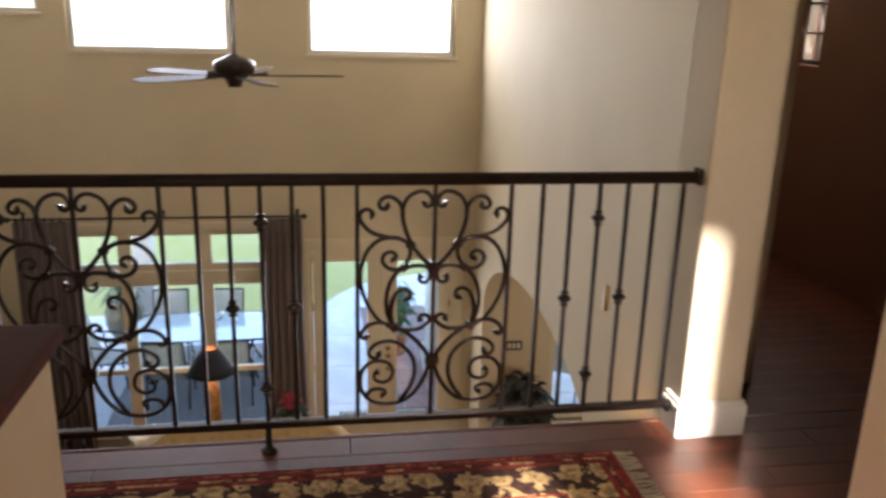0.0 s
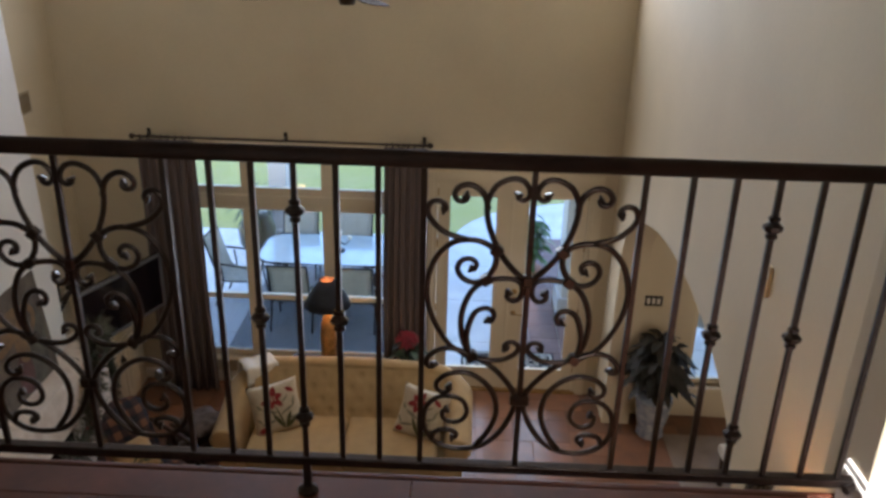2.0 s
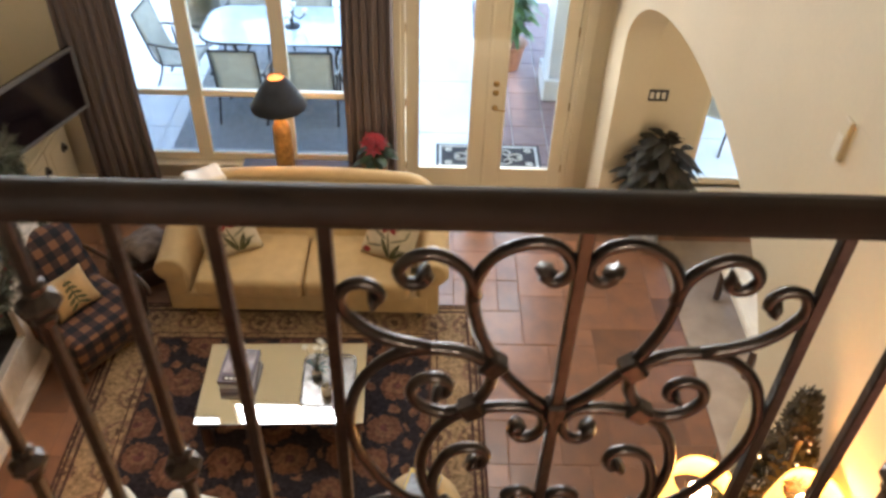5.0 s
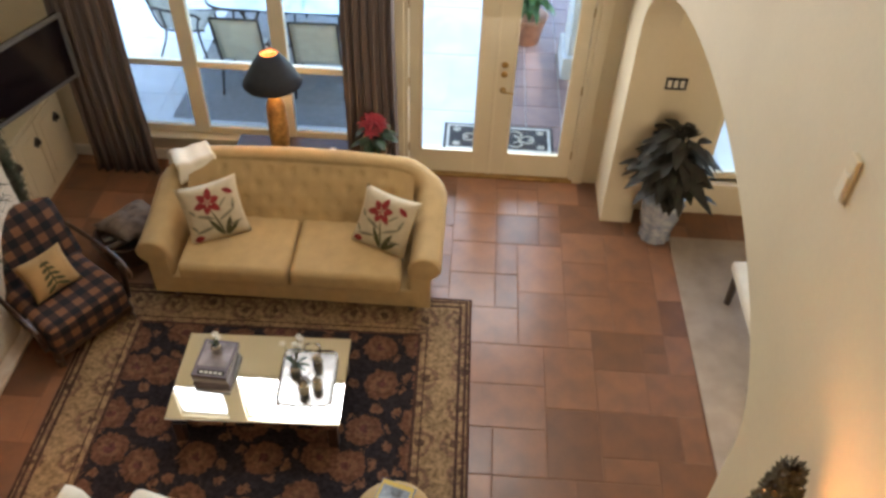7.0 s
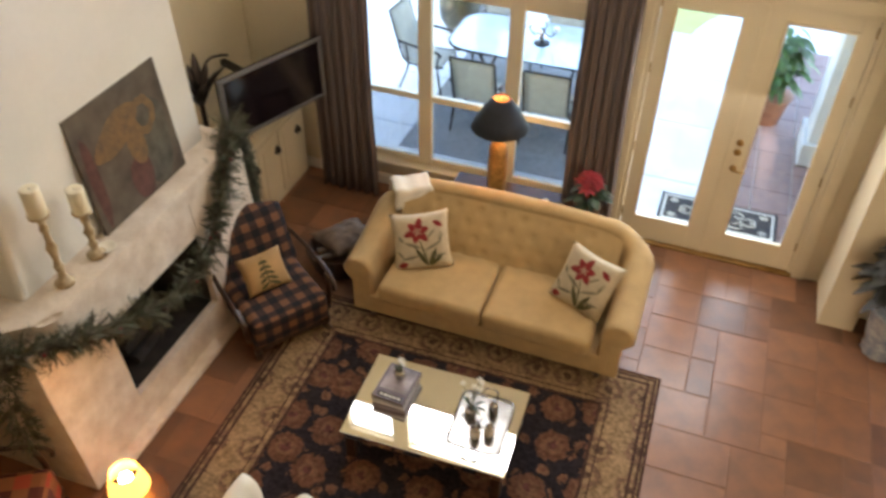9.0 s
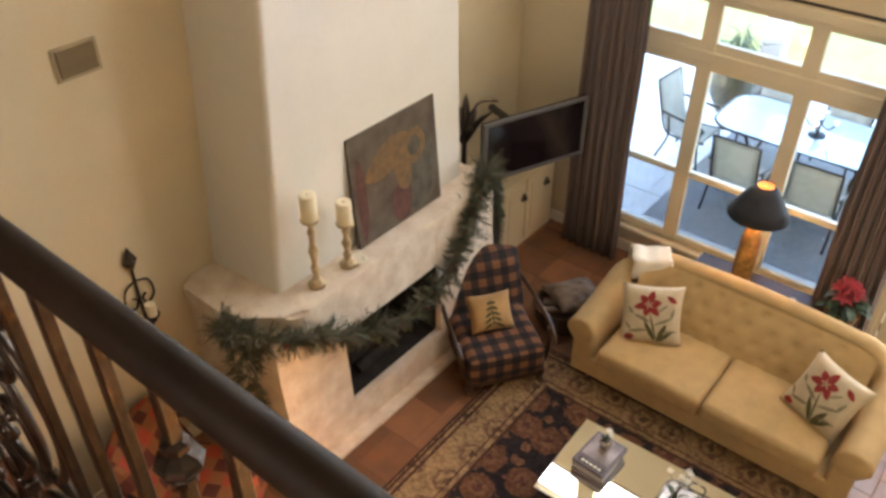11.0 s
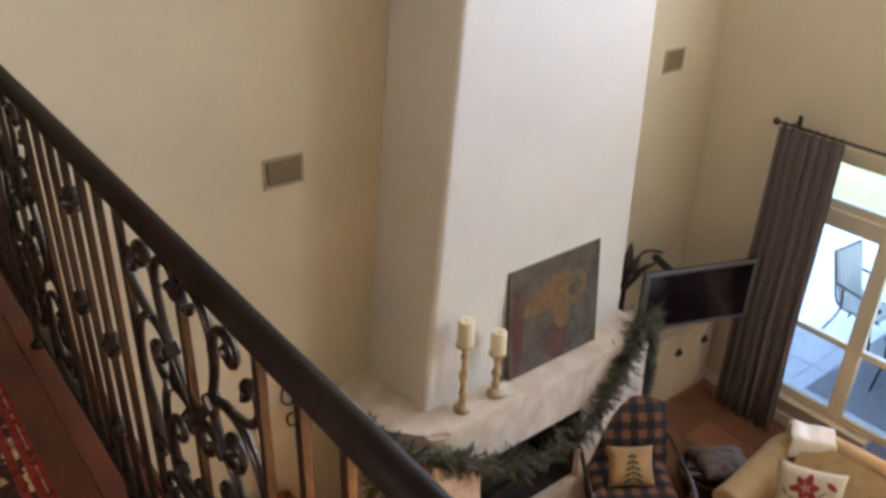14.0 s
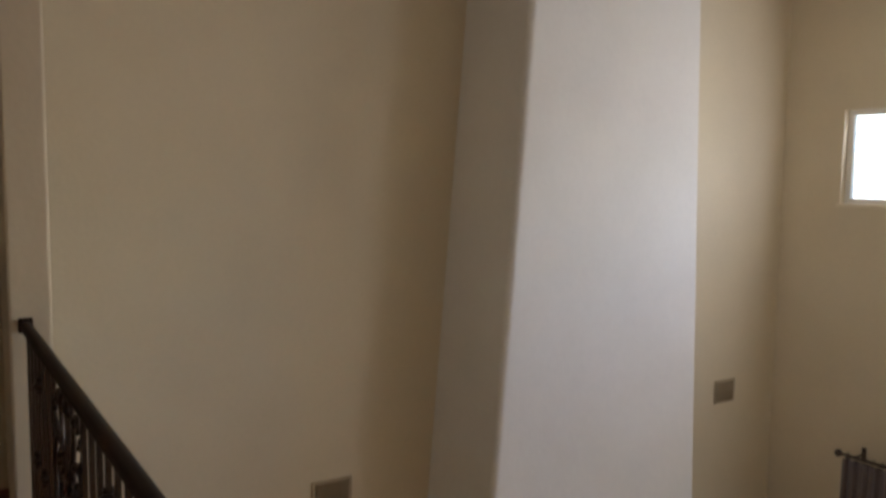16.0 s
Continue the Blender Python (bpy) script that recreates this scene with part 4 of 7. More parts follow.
def television():
    ang = math.degrees(math.atan2(1.1, 0.42))
    tv = thing("television", "flat black widescreen television with a silver bezel on a wall arm", "television", pose(-3.05, 5.56, -2.37, 0, 0, ang - 90))
    w, h = 1.18, 0.62
    part("case", box(-0.06, -w / 2, -h / 2, -0.012, w / 2, h / 2, 0.012), M_BLACK, tv)
    bm = bmesh.new()
    for a in ((-w / 2, -h / 2, -w / 2 + 0.045, h / 2), (w / 2 - 0.045, -h / 2, w / 2, h / 2), (-w / 2 + 0.045, h / 2 - 0.03, w / 2 - 0.045, h / 2), (-w / 2 + 0.045, -h / 2, w / 2 - 0.045, -h / 2 + 0.035)):
        box(-0.03, a[0], a[1], 0.012, a[2], a[3], 0.005, bm=bm)
    part("bezel", bm, M_SILVER, tv, "silver bezel")
    part("screen", box(-0.012, -w / 2 + 0.045, -h / 2 + 0.035, 0.0, w / 2 - 0.045, h / 2 - 0.03), M_SCREEN, tv)
    part("wall_arm", box(-0.79, -0.03, -0.03, -0.06, 0.03, 0.03, 0.008), M_BLACK, tv)
    part("mount_plate", box(-0.085, -0.16, -0.12, -0.06, 0.16, 0.12, 0.006), M_BLACK, tv)


television()


def vent(name, label, y, z, w, h, slats):
    v = thing(name, label, "vent", pose(LEFT, y, z), "wall vents")
    # Flat dark plate: the shade of the hollow put into its colour.
    part("backing", box(0.001, -w / 2 + 0.01, -h / 2 + 0.01, 0.004, w / 2 - 0.01, h / 2 - 0.01), M_DARK, v)
    bm = bmesh.new()
    for a in ((-w / 2, -h / 2, w / 2, -h / 2 + 0.02), (-w / 2, h / 2 - 0.02, w / 2, h / 2), (-w / 2, -h / 2 + 0.02, -w / 2 + 0.02, h / 2 - 0.02), (w / 2 - 0.02, -h / 2 + 0.02, w / 2, h / 2 - 0.02)):
        box(0.0, a[0], a[1], 0.014, a[2], a[3], 0.003, bm=bm)
    part("frame", bm, M_GRILLE, v)
    first = None
    for k in range(slats):
        y0 = -w / 2 + 0.025 + (w - 0.05) * (k + 0.5) / slats
        if first is None:
            first = part("slat", box(-0.001, -0.003, -h / 2 + 0.02, 0.013, 0.003, h / 2 - 0.02), M_GRILLE, v)
            ob = first
        else:
            ob = new("slat", first.data)
            ob.parent = v
        ob.matrix_local = pose(0.006, y0, 0, 0, 0, 25)


vent("wall_vent", "tan metal air vent with upright slats on the cream wall", 1.83, -0.505, 0.28, 0.20, 14)
vent("wall_vent", "tan metal air vent high on the wall beside the chimney", 5.71, -0.365, 0.27, 0.21, 12)


def sconce():
    s = thing("wall_sconce", "black wrought iron wall sconce with scrolls and a pale candle", "sconce", pose(LEFT + 0.004, 1.79, -2.28))
    part("stem", tube([(0.012, 0, -0.30), (0.012, 0, 0.30)], 0.010, 8), M_IRON, s)
    for sg in (-1, 1):
        part("scroll", tube(smooth_line([(0.015, 0, 0.18), (0.02, sg * 0.09, 0.14), (0.02, sg * 0.11, 0.02), (0.02, sg * 0.05, -0.04), (0.02, sg * 0.02, 0.02), (0.02, sg * 0.05, 0.05)], 5), 0.009, 6), M_IRON, s, smooth=True)
        part("scroll", tube(smooth_line([(0.015, 0, -0.26), (0.02, sg * 0.07, -0.22), (0.02, sg * 0.08, -0.14), (0.02, sg * 0.03, -0.12)], 5), 0.008, 6), M_IRON, s, smooth=True)
    part("finial", lathe([(0.0, 0), (0.03, 0.03), (0.045, 0.07), (0.02, 0.13), (0.0, 0.19)], 8, flute=4, depth=0.25), M_IRON, s, at=pose(0.02, 0, 0.28))
    part("arm", tube(smooth_line([(0.015, 0, -0.1), (0.10, 0, -0.16), (0.13, 0, -0.08)], 4), 0.009, 6), M_IRON, s, smooth=True)
    part("cup", lathe([(0.02, 0), (0.05, 0.012), (0.052, 0.02), (0.0, 0.02)], 12), M_IRON, s, at=pose(0.13, 0, -0.085))
    part("candle", lathe([(0.035, 0), (0.036, 0.1), (0.0, 0.1)], 12), M_WAX, s, "ivory candle", at=pose(0.13, 0, -0.066))


sconce()
# metal branch ornament on the cabinet behind the television
o = thing("leaf_ornament", "dark metal leaf ornament standing on the cabinet", "ornament", pose(-3.62, 5.2, -2.96))
part("base", lathe([(0.09, 0), (0.09, 0.02), (0.03, 0.05), (0.02, 0.6)], 12), M_IRON, o)
for k in range(11):
    a = 2.4 * k
    reach, top = 0.16 + 0.05 * (k % 3), 0.74 + 0.03 * ((k * 5) % 7)
    bm = bmesh.new()
    rows = []
    for i in range(6):
        t = i / 5
        w = 0.045 * math.sin(math.pi * (0.12 + 0.86 * t)) ** 0.8
        c = Vector((reach * t * math.cos(a), reach * 1.5 * t * math.sin(a), 0.5 + (top - 0.5) * (1.5 * t - 0.5 * t * t)))
        d = Vector((-math.sin(a), math.cos(a), 0.2)) * w
        rows.append((bm.verts.new(c - d), bm.verts.new(c + Vector((0, 0, 0.35 * w))), bm.verts.new(c + d)))
    for p, q in zip(rows, rows[1:]):
        bm.faces.new((p[0], p[1], q[1], q[0]))
        bm.faces.new((p[1], p[2], q[2], q[1]))
    part("leaf", bm, M_IRON, o, smooth=True).modifiers.new("thickness", 'SOLIDIFY').thickness = 0.005
part("perch", tube(smooth_line([(0.02, 0.0, 0.72), (0.04, 0.14, 0.88), (0.06, 0.30, 0.86), (0.08, 0.40, 0.82)], 4), 0.014, 7), M_IRON, o, smooth=True)


# ---- seating and tables of the great room ----
def curtain(x0, x1, y, z0, z1, seed, label):
    c = thing("curtain", label, "curtain", None, "curtains of the picture window")
    rnd = random.Random(seed)
    ph = [rnd.uniform(0, 6) for _ in range(4)]

    def place(u, v):
        x = x0 + (x1 - x0) * u + 0.012 * math.sin(9 * v + ph[0]) * (1 - v)
        flare = 0.03 * (1 - v)
        d = 0.022 * math.sin(u * 2 * math.pi * 6.3 + ph[1] + 0.9 * math.sin(5 * u + ph[2]) + 0.4 * math.sin(3 * v + ph[2])) + 0.012 * math.sin(u * 2 * math.pi * 14.3 + ph[3] + math.sin(9 * u))
        return Vector((x + (u - 0.5) * flare * 2, y + d * (0.7 + 0.5 * (1 - v)), z0 + (z1 - z0) * v))
    bm = grid_surface(110, 14, place, uv=(2.4, 3.0))
    part("drape", bm, M_DRAPE, c, smooth=True).modifiers.new("thickness", 'SOLIDIFY').thickness = 0.004
    k0 = None
    for k in range(8):
        x = x0 + (x1 - x0) * (k + 0.5) / 8
        if k0 is None:
            bm = bmesh.new()
            tube([(0, 0.026 * math.cos(a * 0.5236), 0.026 * math.sin(a * 0.5236)) for a in range(13)], 0.004, 6, bm)
            ob = k0 = part("ring", bm, M_IRON, c)
        else:
            ob = new("ring", k0.data)
            ob.parent = c
        ob.matrix_local = pose(x, y, z1 + 0.022)


def stripe_material():
    m = bpy.data.materials.new("striped_brown_drape")
    m.use_nodes = True
    n, l = m.node_tree.nodes, m.node_tree.links
    b = n["Principled BSDF"]
    b.inputs["Roughness"].default_value = 0.75
    uv, sep = n.new("ShaderNodeUVMap"), n.new("ShaderNodeSeparateXYZ")
    l.new(uv.outputs[0], sep.inputs[0])
    ns = n.new("ShaderNodeTexNoise")
    ns.noise_dimensions = '1D'
    ns.inputs["Scale"].default_value, ns.inputs["Detail"].default_value = 26, 2
    l.new(sep.outputs[0], ns.inputs["W"])
    ramp = n.new("ShaderNodeValToRGB")
    e = ramp.color_ramp.elements
    e[0].position, e[0].color = 0.35, (0.08, 0.06, 0.056, 1)
    e[1].position, e[1].color = 0.68, (0.25, 0.18, 0.145, 1)
    for pos, col in ((0.46, (0.165, 0.115, 0.092, 1)), (0.54, (0.105, 0.10, 0.118, 1))):
        q = e.new(pos)
        q.color = col
    l.new(ns.outputs["Fac"], ramp.inputs[0])
    l.new(ramp.outputs[0], b.inputs["Base Color"])
    return m


M_DRAPE = stripe_material()
curtain(-2.97, -2.38, 6.17, FL + 0.012, -0.80, 1, "floor-length brown striped curtain gathered beside the window")
curtain(-0.40, 0.05, 6.17, FL + 0.012, -0.80, 2, "floor-length brown striped curtain gathered between window and doors")
r = thing("curtain_rod", "black iron curtain rod with finials above the window", "curtain rod")
part("rod", tube([(-3.0, 6.17, -0.775), (0.06, 6.17, -0.775)], 0.013, 10), M_IRON, r)
for x in (-3.0, 0.06):
    part("finial", lathe([(0.012, -0.02), (0.03, 0.0), (0.034, 0.018), (0.02, 0.04), (0.0, 0.05)], 10), M_IRON, r, at=pose(x, 6.17, -0.775, 0, 90 if x > 0 else -90, 0))
for x in (-2.93, -1.47, 0.0):
    part("bracket", tube(smooth_line([(x, FAR, -0.80), (x, 6.3, -0.81), (x, 6.17, -0.79)], 3), 0.009, 6), M_IRON, r)
    part("bracket_plate", box(x - 0.02, FAR - 0.008, -0.85, x + 0.02, FAR, -0.75, 0.003), M_IRON, r)


def loft_between(profiles, bm=None, close=True):
    """A skin through rows of points, all of one length."""
    own = bm or bmesh.new()
    rows = [[own.verts.new(p) for p in row] for row in profiles]
    for a, b in zip(rows, rows[1:]):
        for i in range(len(a) - 1):
            own.faces.new((a[i], a[i + 1], b[i + 1], b[i]))
    if close:
        own.faces.new(rows[0])
        own.faces.new(rows[-1][::-1])
    return own


def sofa():
    s = thing("sofa", "straw-coloured tufted sofa with rolled arms and two seat cushions", "sofa", pose(-0.66, 5.0, FL))
    w, d = 2.42, 1.16      # x from -w/2, y from -d/2 (front)
    # base with a skirt board
    part("base", box(-w / 2 + 0.12, -d / 2 + 0.04, 0.10, w / 2 - 0.12, d / 2 - 0.12, 0.30, 0.02), M_SOFA, s)
    # back and arms are one curved wall: high along the back, sweeping down to the arm fronts
    path = []
    n = 44
    for i in range(n + 1):
        t = i / n
        if t < 0.24:
            k = t / 0.24
            path.append((-w / 2 + 0.13, -d / 2 + 0.06 + (d - 0.42) * k, 0.63 + 0.15 * k ** 1.6, -1, 0.0))
        elif t < 0.38:
            a = (t - 0.24) / 0.14 * math.pi / 2
            path.append((-w / 2 + 0.13 + 0.26 * (1 - math.cos(a)), d / 2 - 0.36 + 0.24 * math.sin(a), 0.78 + 0.11 * math.sin(a) ** 1.3, -math.cos(a), math.sin(a)))
        elif t <= 0.62:
            k = (t - 0.38) / 0.24
            path.append((-w / 2 + 0.39 + (w - 0.78) * k, d / 2 - 0.12, 0.89 + 0.035 * math.sin(math.pi * k), 0.0, 1.0))
        elif t <= 0.76:
            a = (0.76 - t) / 0.14 * math.pi / 2
            path.append((w / 2 - 0.13 - 0.26 * (1 - math.cos(a)), d / 2 - 0.36 + 0.24 * math.sin(a), 0.78 + 0.11 * math.sin(a) ** 1.3, math.cos(a), math.sin(a)))
        else:
            k = (1 - t) / 0.24
            path.append((w / 2 - 0.13, -d / 2 + 0.06 + (d - 0.42) * k, 0.63 + 0.15 * k ** 1.6, 1, 0.0))
    rows = []
    for x, y, top, nx, ny in path:
        row = [(-0.10, 0.12)]
        row += [(-0.10, top - 0.30), (-0.085, top - 0.14), (-0.06, top - 0.05), (-0.02, top - 0.008), (0.03, top), (0.085, top - 0.02), (0.12, top - 0.07), (0.115, top - 0.13), (0.07, top - 0.17), (0.06, top - 0.30), (0.06, 0.12)]
        flare = 1 + 0.5 * nx * nx
        rows.append([Vector((x + nx * u * (flare if u > 0.065 else 1), y + ny * u, z)) for u, z in row])
    part("frame", loft_between(rows), M_SOFA, s, "curved back and rolled arms in straw linen", smooth=True)
    # tufted inner back
    buttons = []
    for r in range(4):
        for c in range(9 - r % 2):
            buttons.append((-0.80 + 0.2 * (c + 0.5 * (r % 2)), 0.52 + 0.10 * r))

    def lean(v):
        return d / 2 - 0.55 + 0.32 * v - 0.04 * math.sin(math.pi * v)

    def back(u, v):
        x = -0.97 + 1.94 * u
        z = 0.40 + 0.485 * v
        dent = sum(math.exp(-((x - bx) ** 2 + (z - bz) ** 2) / 0.0007) for bx, bz in buttons)
        seam = 0.003 * math.cos((x + 0.80) / 0.2 * math.pi * 2)
        edge = -0.10 * abs(2 * u - 1) ** 8
        return Vector((x, lean(v) + 0.024 * min(1, dent) + seam + edge, z))
    part("tufted_back", grid_surface(80, 26, back), M_SOFA, s, smooth=True)
    bt = part("button", lathe([(0.0, -0.004), (0.011, 0.0), (0.008, 0.005), (0, 0.006)], 8), M_SOFA, s)
    for k, (bx, bz) in enumerate(buttons):
        ob = bt if k == 0 else new("button", bt.data)
        ob.parent = s
        ob.matrix_local = pose(bx, lean((bz - 0.40) / 0.485) + 0.016, bz, 90, 0, 0)
    for sg in (-1, 1):
        bm = box(-0.46, -0.43, -0.095, 0.46, 0.43, 0.095, 0.055, 4)
        for v in bm.verts:
            if v.co.z > 0:
                v.co.z += 0.035 * max(0, 1 - (v.co.x / 0.5) ** 2) * max(0, 1 - (v.co.y / 0.42) ** 2)
        part("seat_cushion", bm, M_SOFA, s, smooth=True, at=pose(sg * 0.465, -0.165, 0.385))
    for x in (-w / 2 + 0.2, w / 2 - 0.2):
        for y in (-d / 2 + 0.1, d / 2 - 0.18):
            part("foot", lathe([(0.018, 0), (0.022, 0.02), (0.035, 0.08), (0.036, 0.105)], 12, at=(x, y, 0)), M_WALNUT, s)
    for sg in (-1, 1):
        part("arm_scroll", lathe([(0.0, 0), (0.115, 0.0), (0.132, 0.012), (0.105, 0.026), (0.0, 0.028)], 20), M_SOFA, s, smooth=True, at=pose(sg * (w / 2 - 0.095), -d / 2 + 0.062, 0.555, 90, 0, 0))
        part("arm_front", box(-0.085, -0.012, 0.10, 0.085, 0.01, 0.56, 0.008), M_SOFA, s, at=pose(sg * (w / 2 - 0.12), -d / 2 + 0.055, 0))


sofa()
M_PILLOW = mat("cream_linen_pillow", (0.53, 0.445, 0.31), 0.9, var=0.07, scale=14, bump=0.4, fine=150)
M_FLOWER = mat("embroidered_red", (0.30, 0.03, 0.03), 0.9, var=0.2, scale=30, bump=0.5)
M_SWIRL = mat("embroidered_grey_olive", (0.27, 0.24, 0.16), 0.9, var=0.2, scale=30, bump=0.5)
M_STEM = mat("embroidered_green", (0.09, 0.085, 0.03), 0.9, var=0.2, scale=30, bump=0.5)


def pad_height(w, h, u, v):
    x, y = 2 * u / w, 2 * v / w
    return h / 2 * max(0.0, (1 - min(1, abs(x)) ** 3.2) * (1 - min(1, abs(y)) ** 3.2)) ** 0.5 + 0.0025


def petal(bm, w, h, cx, cy, ang, length, width, n=6):
    """A pointed leaf or petal laid on a stuffed pad."""
    lo, hi = [], []
    for i in range(n + 1):
        t = i / n
        k = width * math.sin(math.pi * t) ** 0.8
        x, y = cx + math.cos(ang) * length * t, cy + math.sin(ang) * length * t
        for lst, sg in ((lo, -1), (hi, 1)):
            px, py = x - math.sin(ang) * k * sg, y + math.cos(ang) * k * sg
            lst.append(bm.verts.new((px, py, pad_height(w, h, px, py) + 0.001)))
    for i in range(n):
        bm.faces.new((lo[i], lo[i + 1], hi[i + 1], hi[i]))


def flower_pillow(m, label):
    p = thing("throw_pillow", label, "pillow", m, "floral pillows on the sofa")
    w, h = 0.52, 0.17
    part("pad", cushion(w, w, h, 14), M_PILLOW, p, smooth=True)
    bm = bmesh.new()
    for k in range(6):
        petal(bm, w, h, -0.03, 0.09, 0.25 + k * math.pi / 3, 0.125 if k % 2 else 0.105, 0.03)
    part("flower", bm, M_FLOWER, p, "red embroidered lily")
    bm = bmesh.new()
    for k in range(5):
        petal(bm, w, h, -0.03, 0.09, 0.6 + k * 1.257, 0.045, 0.005)
    part("stamen", bm, M_PILLOW, p)
    for q in ((0.11, 0.17, -0.55, 0.10, 0.022), (-0.22, -0.20, 0.15, 0.09, 0.028)):
        bm = bmesh.new()
        petal(bm, w, h, *q)
        part("bud", bm, M_FLOWER, p, "red embroidered bud")
    for q in ((0.05, -0.22, 1.85, 0.26, 0.008), (0.05, -0.22, 1.15, 0.17, 0.022), (0.04, -0.22, 2.1, 0.2, 0.02), (0.06, -0.22, 0.7, 0.15, 0.018)):
        bm = bmesh.new()
        petal(bm, w, h, *q, 9)
        part("embroidered_stem", bm, M_STEM, p, "green embroidered stem")
    for q in ((0.0, -0.06, 2.75, 0.16, 0.016), (-0.15, 0.0, 2.2, 0.08, 0.014), (0.02, -0.08, 0.45, 0.17, 0.014), (0.15, -0.03, 1.3, 0.11, 0.012), (-0.02, -0.12, 3.3, 0.17, 0.014), (-0.16, -0.14, 2.2, 0.09, 0.012),
              (0.04, 0.02, 0.75, 0.12, 0.009), (0.08, -0.14, 0.15, 0.13, 0.013)):
        bm = bmesh.new()
        petal(bm, w, h, *q)
        part("embroidered_leaf", bm, M_SWIRL, p, "grey-olive embroidered leaf")


flower_pillow(pose(-1.36, 4.90, FL + 0.67, 56, 4, 20) @ pose(0, 0, 0, 0, 0, 10), "cream pillow with embroidered red lily against the sofa arm")
flower_pillow(pose(0.10, 4.89, FL + 0.67, 56, -4, -18) @ pose(0, 0, 0, 0, 0, -8), "cream pillow with embroidered red lily tilted in the sofa corner")


def throw_blanket():
    t = thing("throw_blanket", "folded ivory knitted throw laid over the sofa corner", "blanket", pose(-1.64, 5.36, FL + 0.86, 0, 0, 34))

    def place(u, v):
        x, s = (u - 0.5) * 0.34, (v - 0.5) * 0.62
        top = 0.055 + 0.012 * math.sin(u * 9) * 0.5
        k = max(0.0, abs(s) - 0.12)
        return Vector((x + 0.006 * math.sin(s * 30), (0.12 + 0.35 * k if s > 0 else -0.12 - 0.25 * k) if abs(s) > 0.12 else s, top - 0.9 * k + 0.006 * math.sin(x * 40)))
    ob = part("cloth", grid_surface(16, 22, place), M_IVORY, t, smooth=True)
    ob.modifiers.new("thickness", 'SOLIDIFY').thickness = 0.03


throw_blanket()
M_PLAID = plaid("black_tan_check", (0.19, 0.082, 0.037), (0.008, 0.008, 0.011), 0.07, (0.045, 0.022, 0.017))
M_REDPLAID = plaid("red_check", (0.30, 0.045, 0.02), (0.08, 0.015, 0.01), 0.11, (0.22, 0.08, 0.028))


def arm_chair(m, label, cloth, wood):
    c = thing("armchair", label, "armchair", m)
    seat = box(-0.34, -0.40, 0.13, 0.34, 0.28, 0.41, 0.06, 3)
    for v in seat.verts:
        if v.co.z > 0.34:
            v.co.z += 0.03 * (1 - (v.co.x / 0.32) ** 2)
    part("seat", box_uv(seat), cloth, c, smooth=False)
    rows = []
    for i in range(15):
        x = -1 + 2 * i / 14
        top = 0.565 + 0.022 * math.cos(math.pi * x) - 0.03 * abs(x) ** 8
        deep = 0.085 * (1 - 0.55 * abs(x) ** 8)
        swell = 0.025 * (1 - x * x)
        ring = ((-deep, 0.0), (-deep - swell, 0.2), (-deep - swell, 0.42), (-deep, top - 0.07), (-deep * 0.6, top - 0.015), (0.0, top), (deep * 0.6, top - 0.015), (deep, top - 0.07), (deep, 0.3), (deep, 0.0))
        rows.append([Vector((x * 0.37, y + 0.05 * (z / 0.7) ** 2, z)) for y, z in ring])
    part("backrest", box_uv(loft_between(rows)), cloth, c, at=pose(0, 0.26, 0.34, -24, 0, 0))
    for sg in (-1, 1):
        part("arm", tube(smooth_line([(sg * 0.37, 0.34, 0.60), (sg * 0.40, 0.1, 0.57), (sg * 0.41, -0.24, 0.55), (sg * 0.40, -0.38, 0.50), (sg * 0.39, -0.39, 0.44)], 4), 0.019, 8), wood, c, "dark carved wooden arm", smooth=True)
        part("arm_post", tube(smooth_line([(sg * 0.39, -0.28, 0.54), (sg * 0.38, -0.32, 0.38), (sg * 0.36, -0.32, 0.2)], 3), 0.022, 8), wood, c, smooth=True)
        part("front_leg", tube(smooth_line([(sg * 0.31, -0.34, 0.2), (sg * 0.32, -0.36, 0.12), (sg * 0.31, -0.34, 0.05), (sg * 0.32, -0.37, 0.0)], 4), 0.03, 8, taper=None), wood, c, smooth=True)
        part("back_leg", tube([(sg * 0.27, 0.30, 0.33), (sg * 0.28, 0.42, 0.0)], 0.026, 8), wood, c)
    part("apron", box(-0.32, -0.37, 0.08, 0.32, 0.26, 0.135, 0.01), wood, c)
    return c


arm_chair(pose(-2.49, 4.18, FL, 0, 0, 55) @ Matrix.Diagonal((1.04, 1.06, 1.02, 1)), "black and tan checked armchair with dark carved wooden arms", M_PLAID, M_WALNUT)
tp = thing("throw_pillow", "small tan pillow with a dark fir tree motif", "pillow", pose(-2.50, 4.15, FL + 0.575, 50, 0, 55))
part("pad", cushion(0.40, 0.34, 0.13, 12), mat("tan_linen_pillow", (0.46, 0.28, 0.12), 0.9, var=0.12, bump=0.4, fine=150), tp, smooth=True)
bm = bmesh.new()
for k in range(5):
    for sg in (0, 1):
        petal(bm, 0.36, 0.125, 0.0, 0.09 - 0.045 * k, -0.5 if sg == 0 else math.pi + 0.5, 0.045 + 0.017 * k, 0.014)
petal(bm, 0.36, 0.125, 0.0, -0.14, math.pi / 2, 0.27, 0.008)
part("tree", bm, M_STEM, tp, "dark green fir tree motif")
arm_chair(pose(-3.15, 1.55, FL, 0, 0, 120), "red checked armchair by the wall near the fireplace", M_REDPLAID, M_WALNUT)


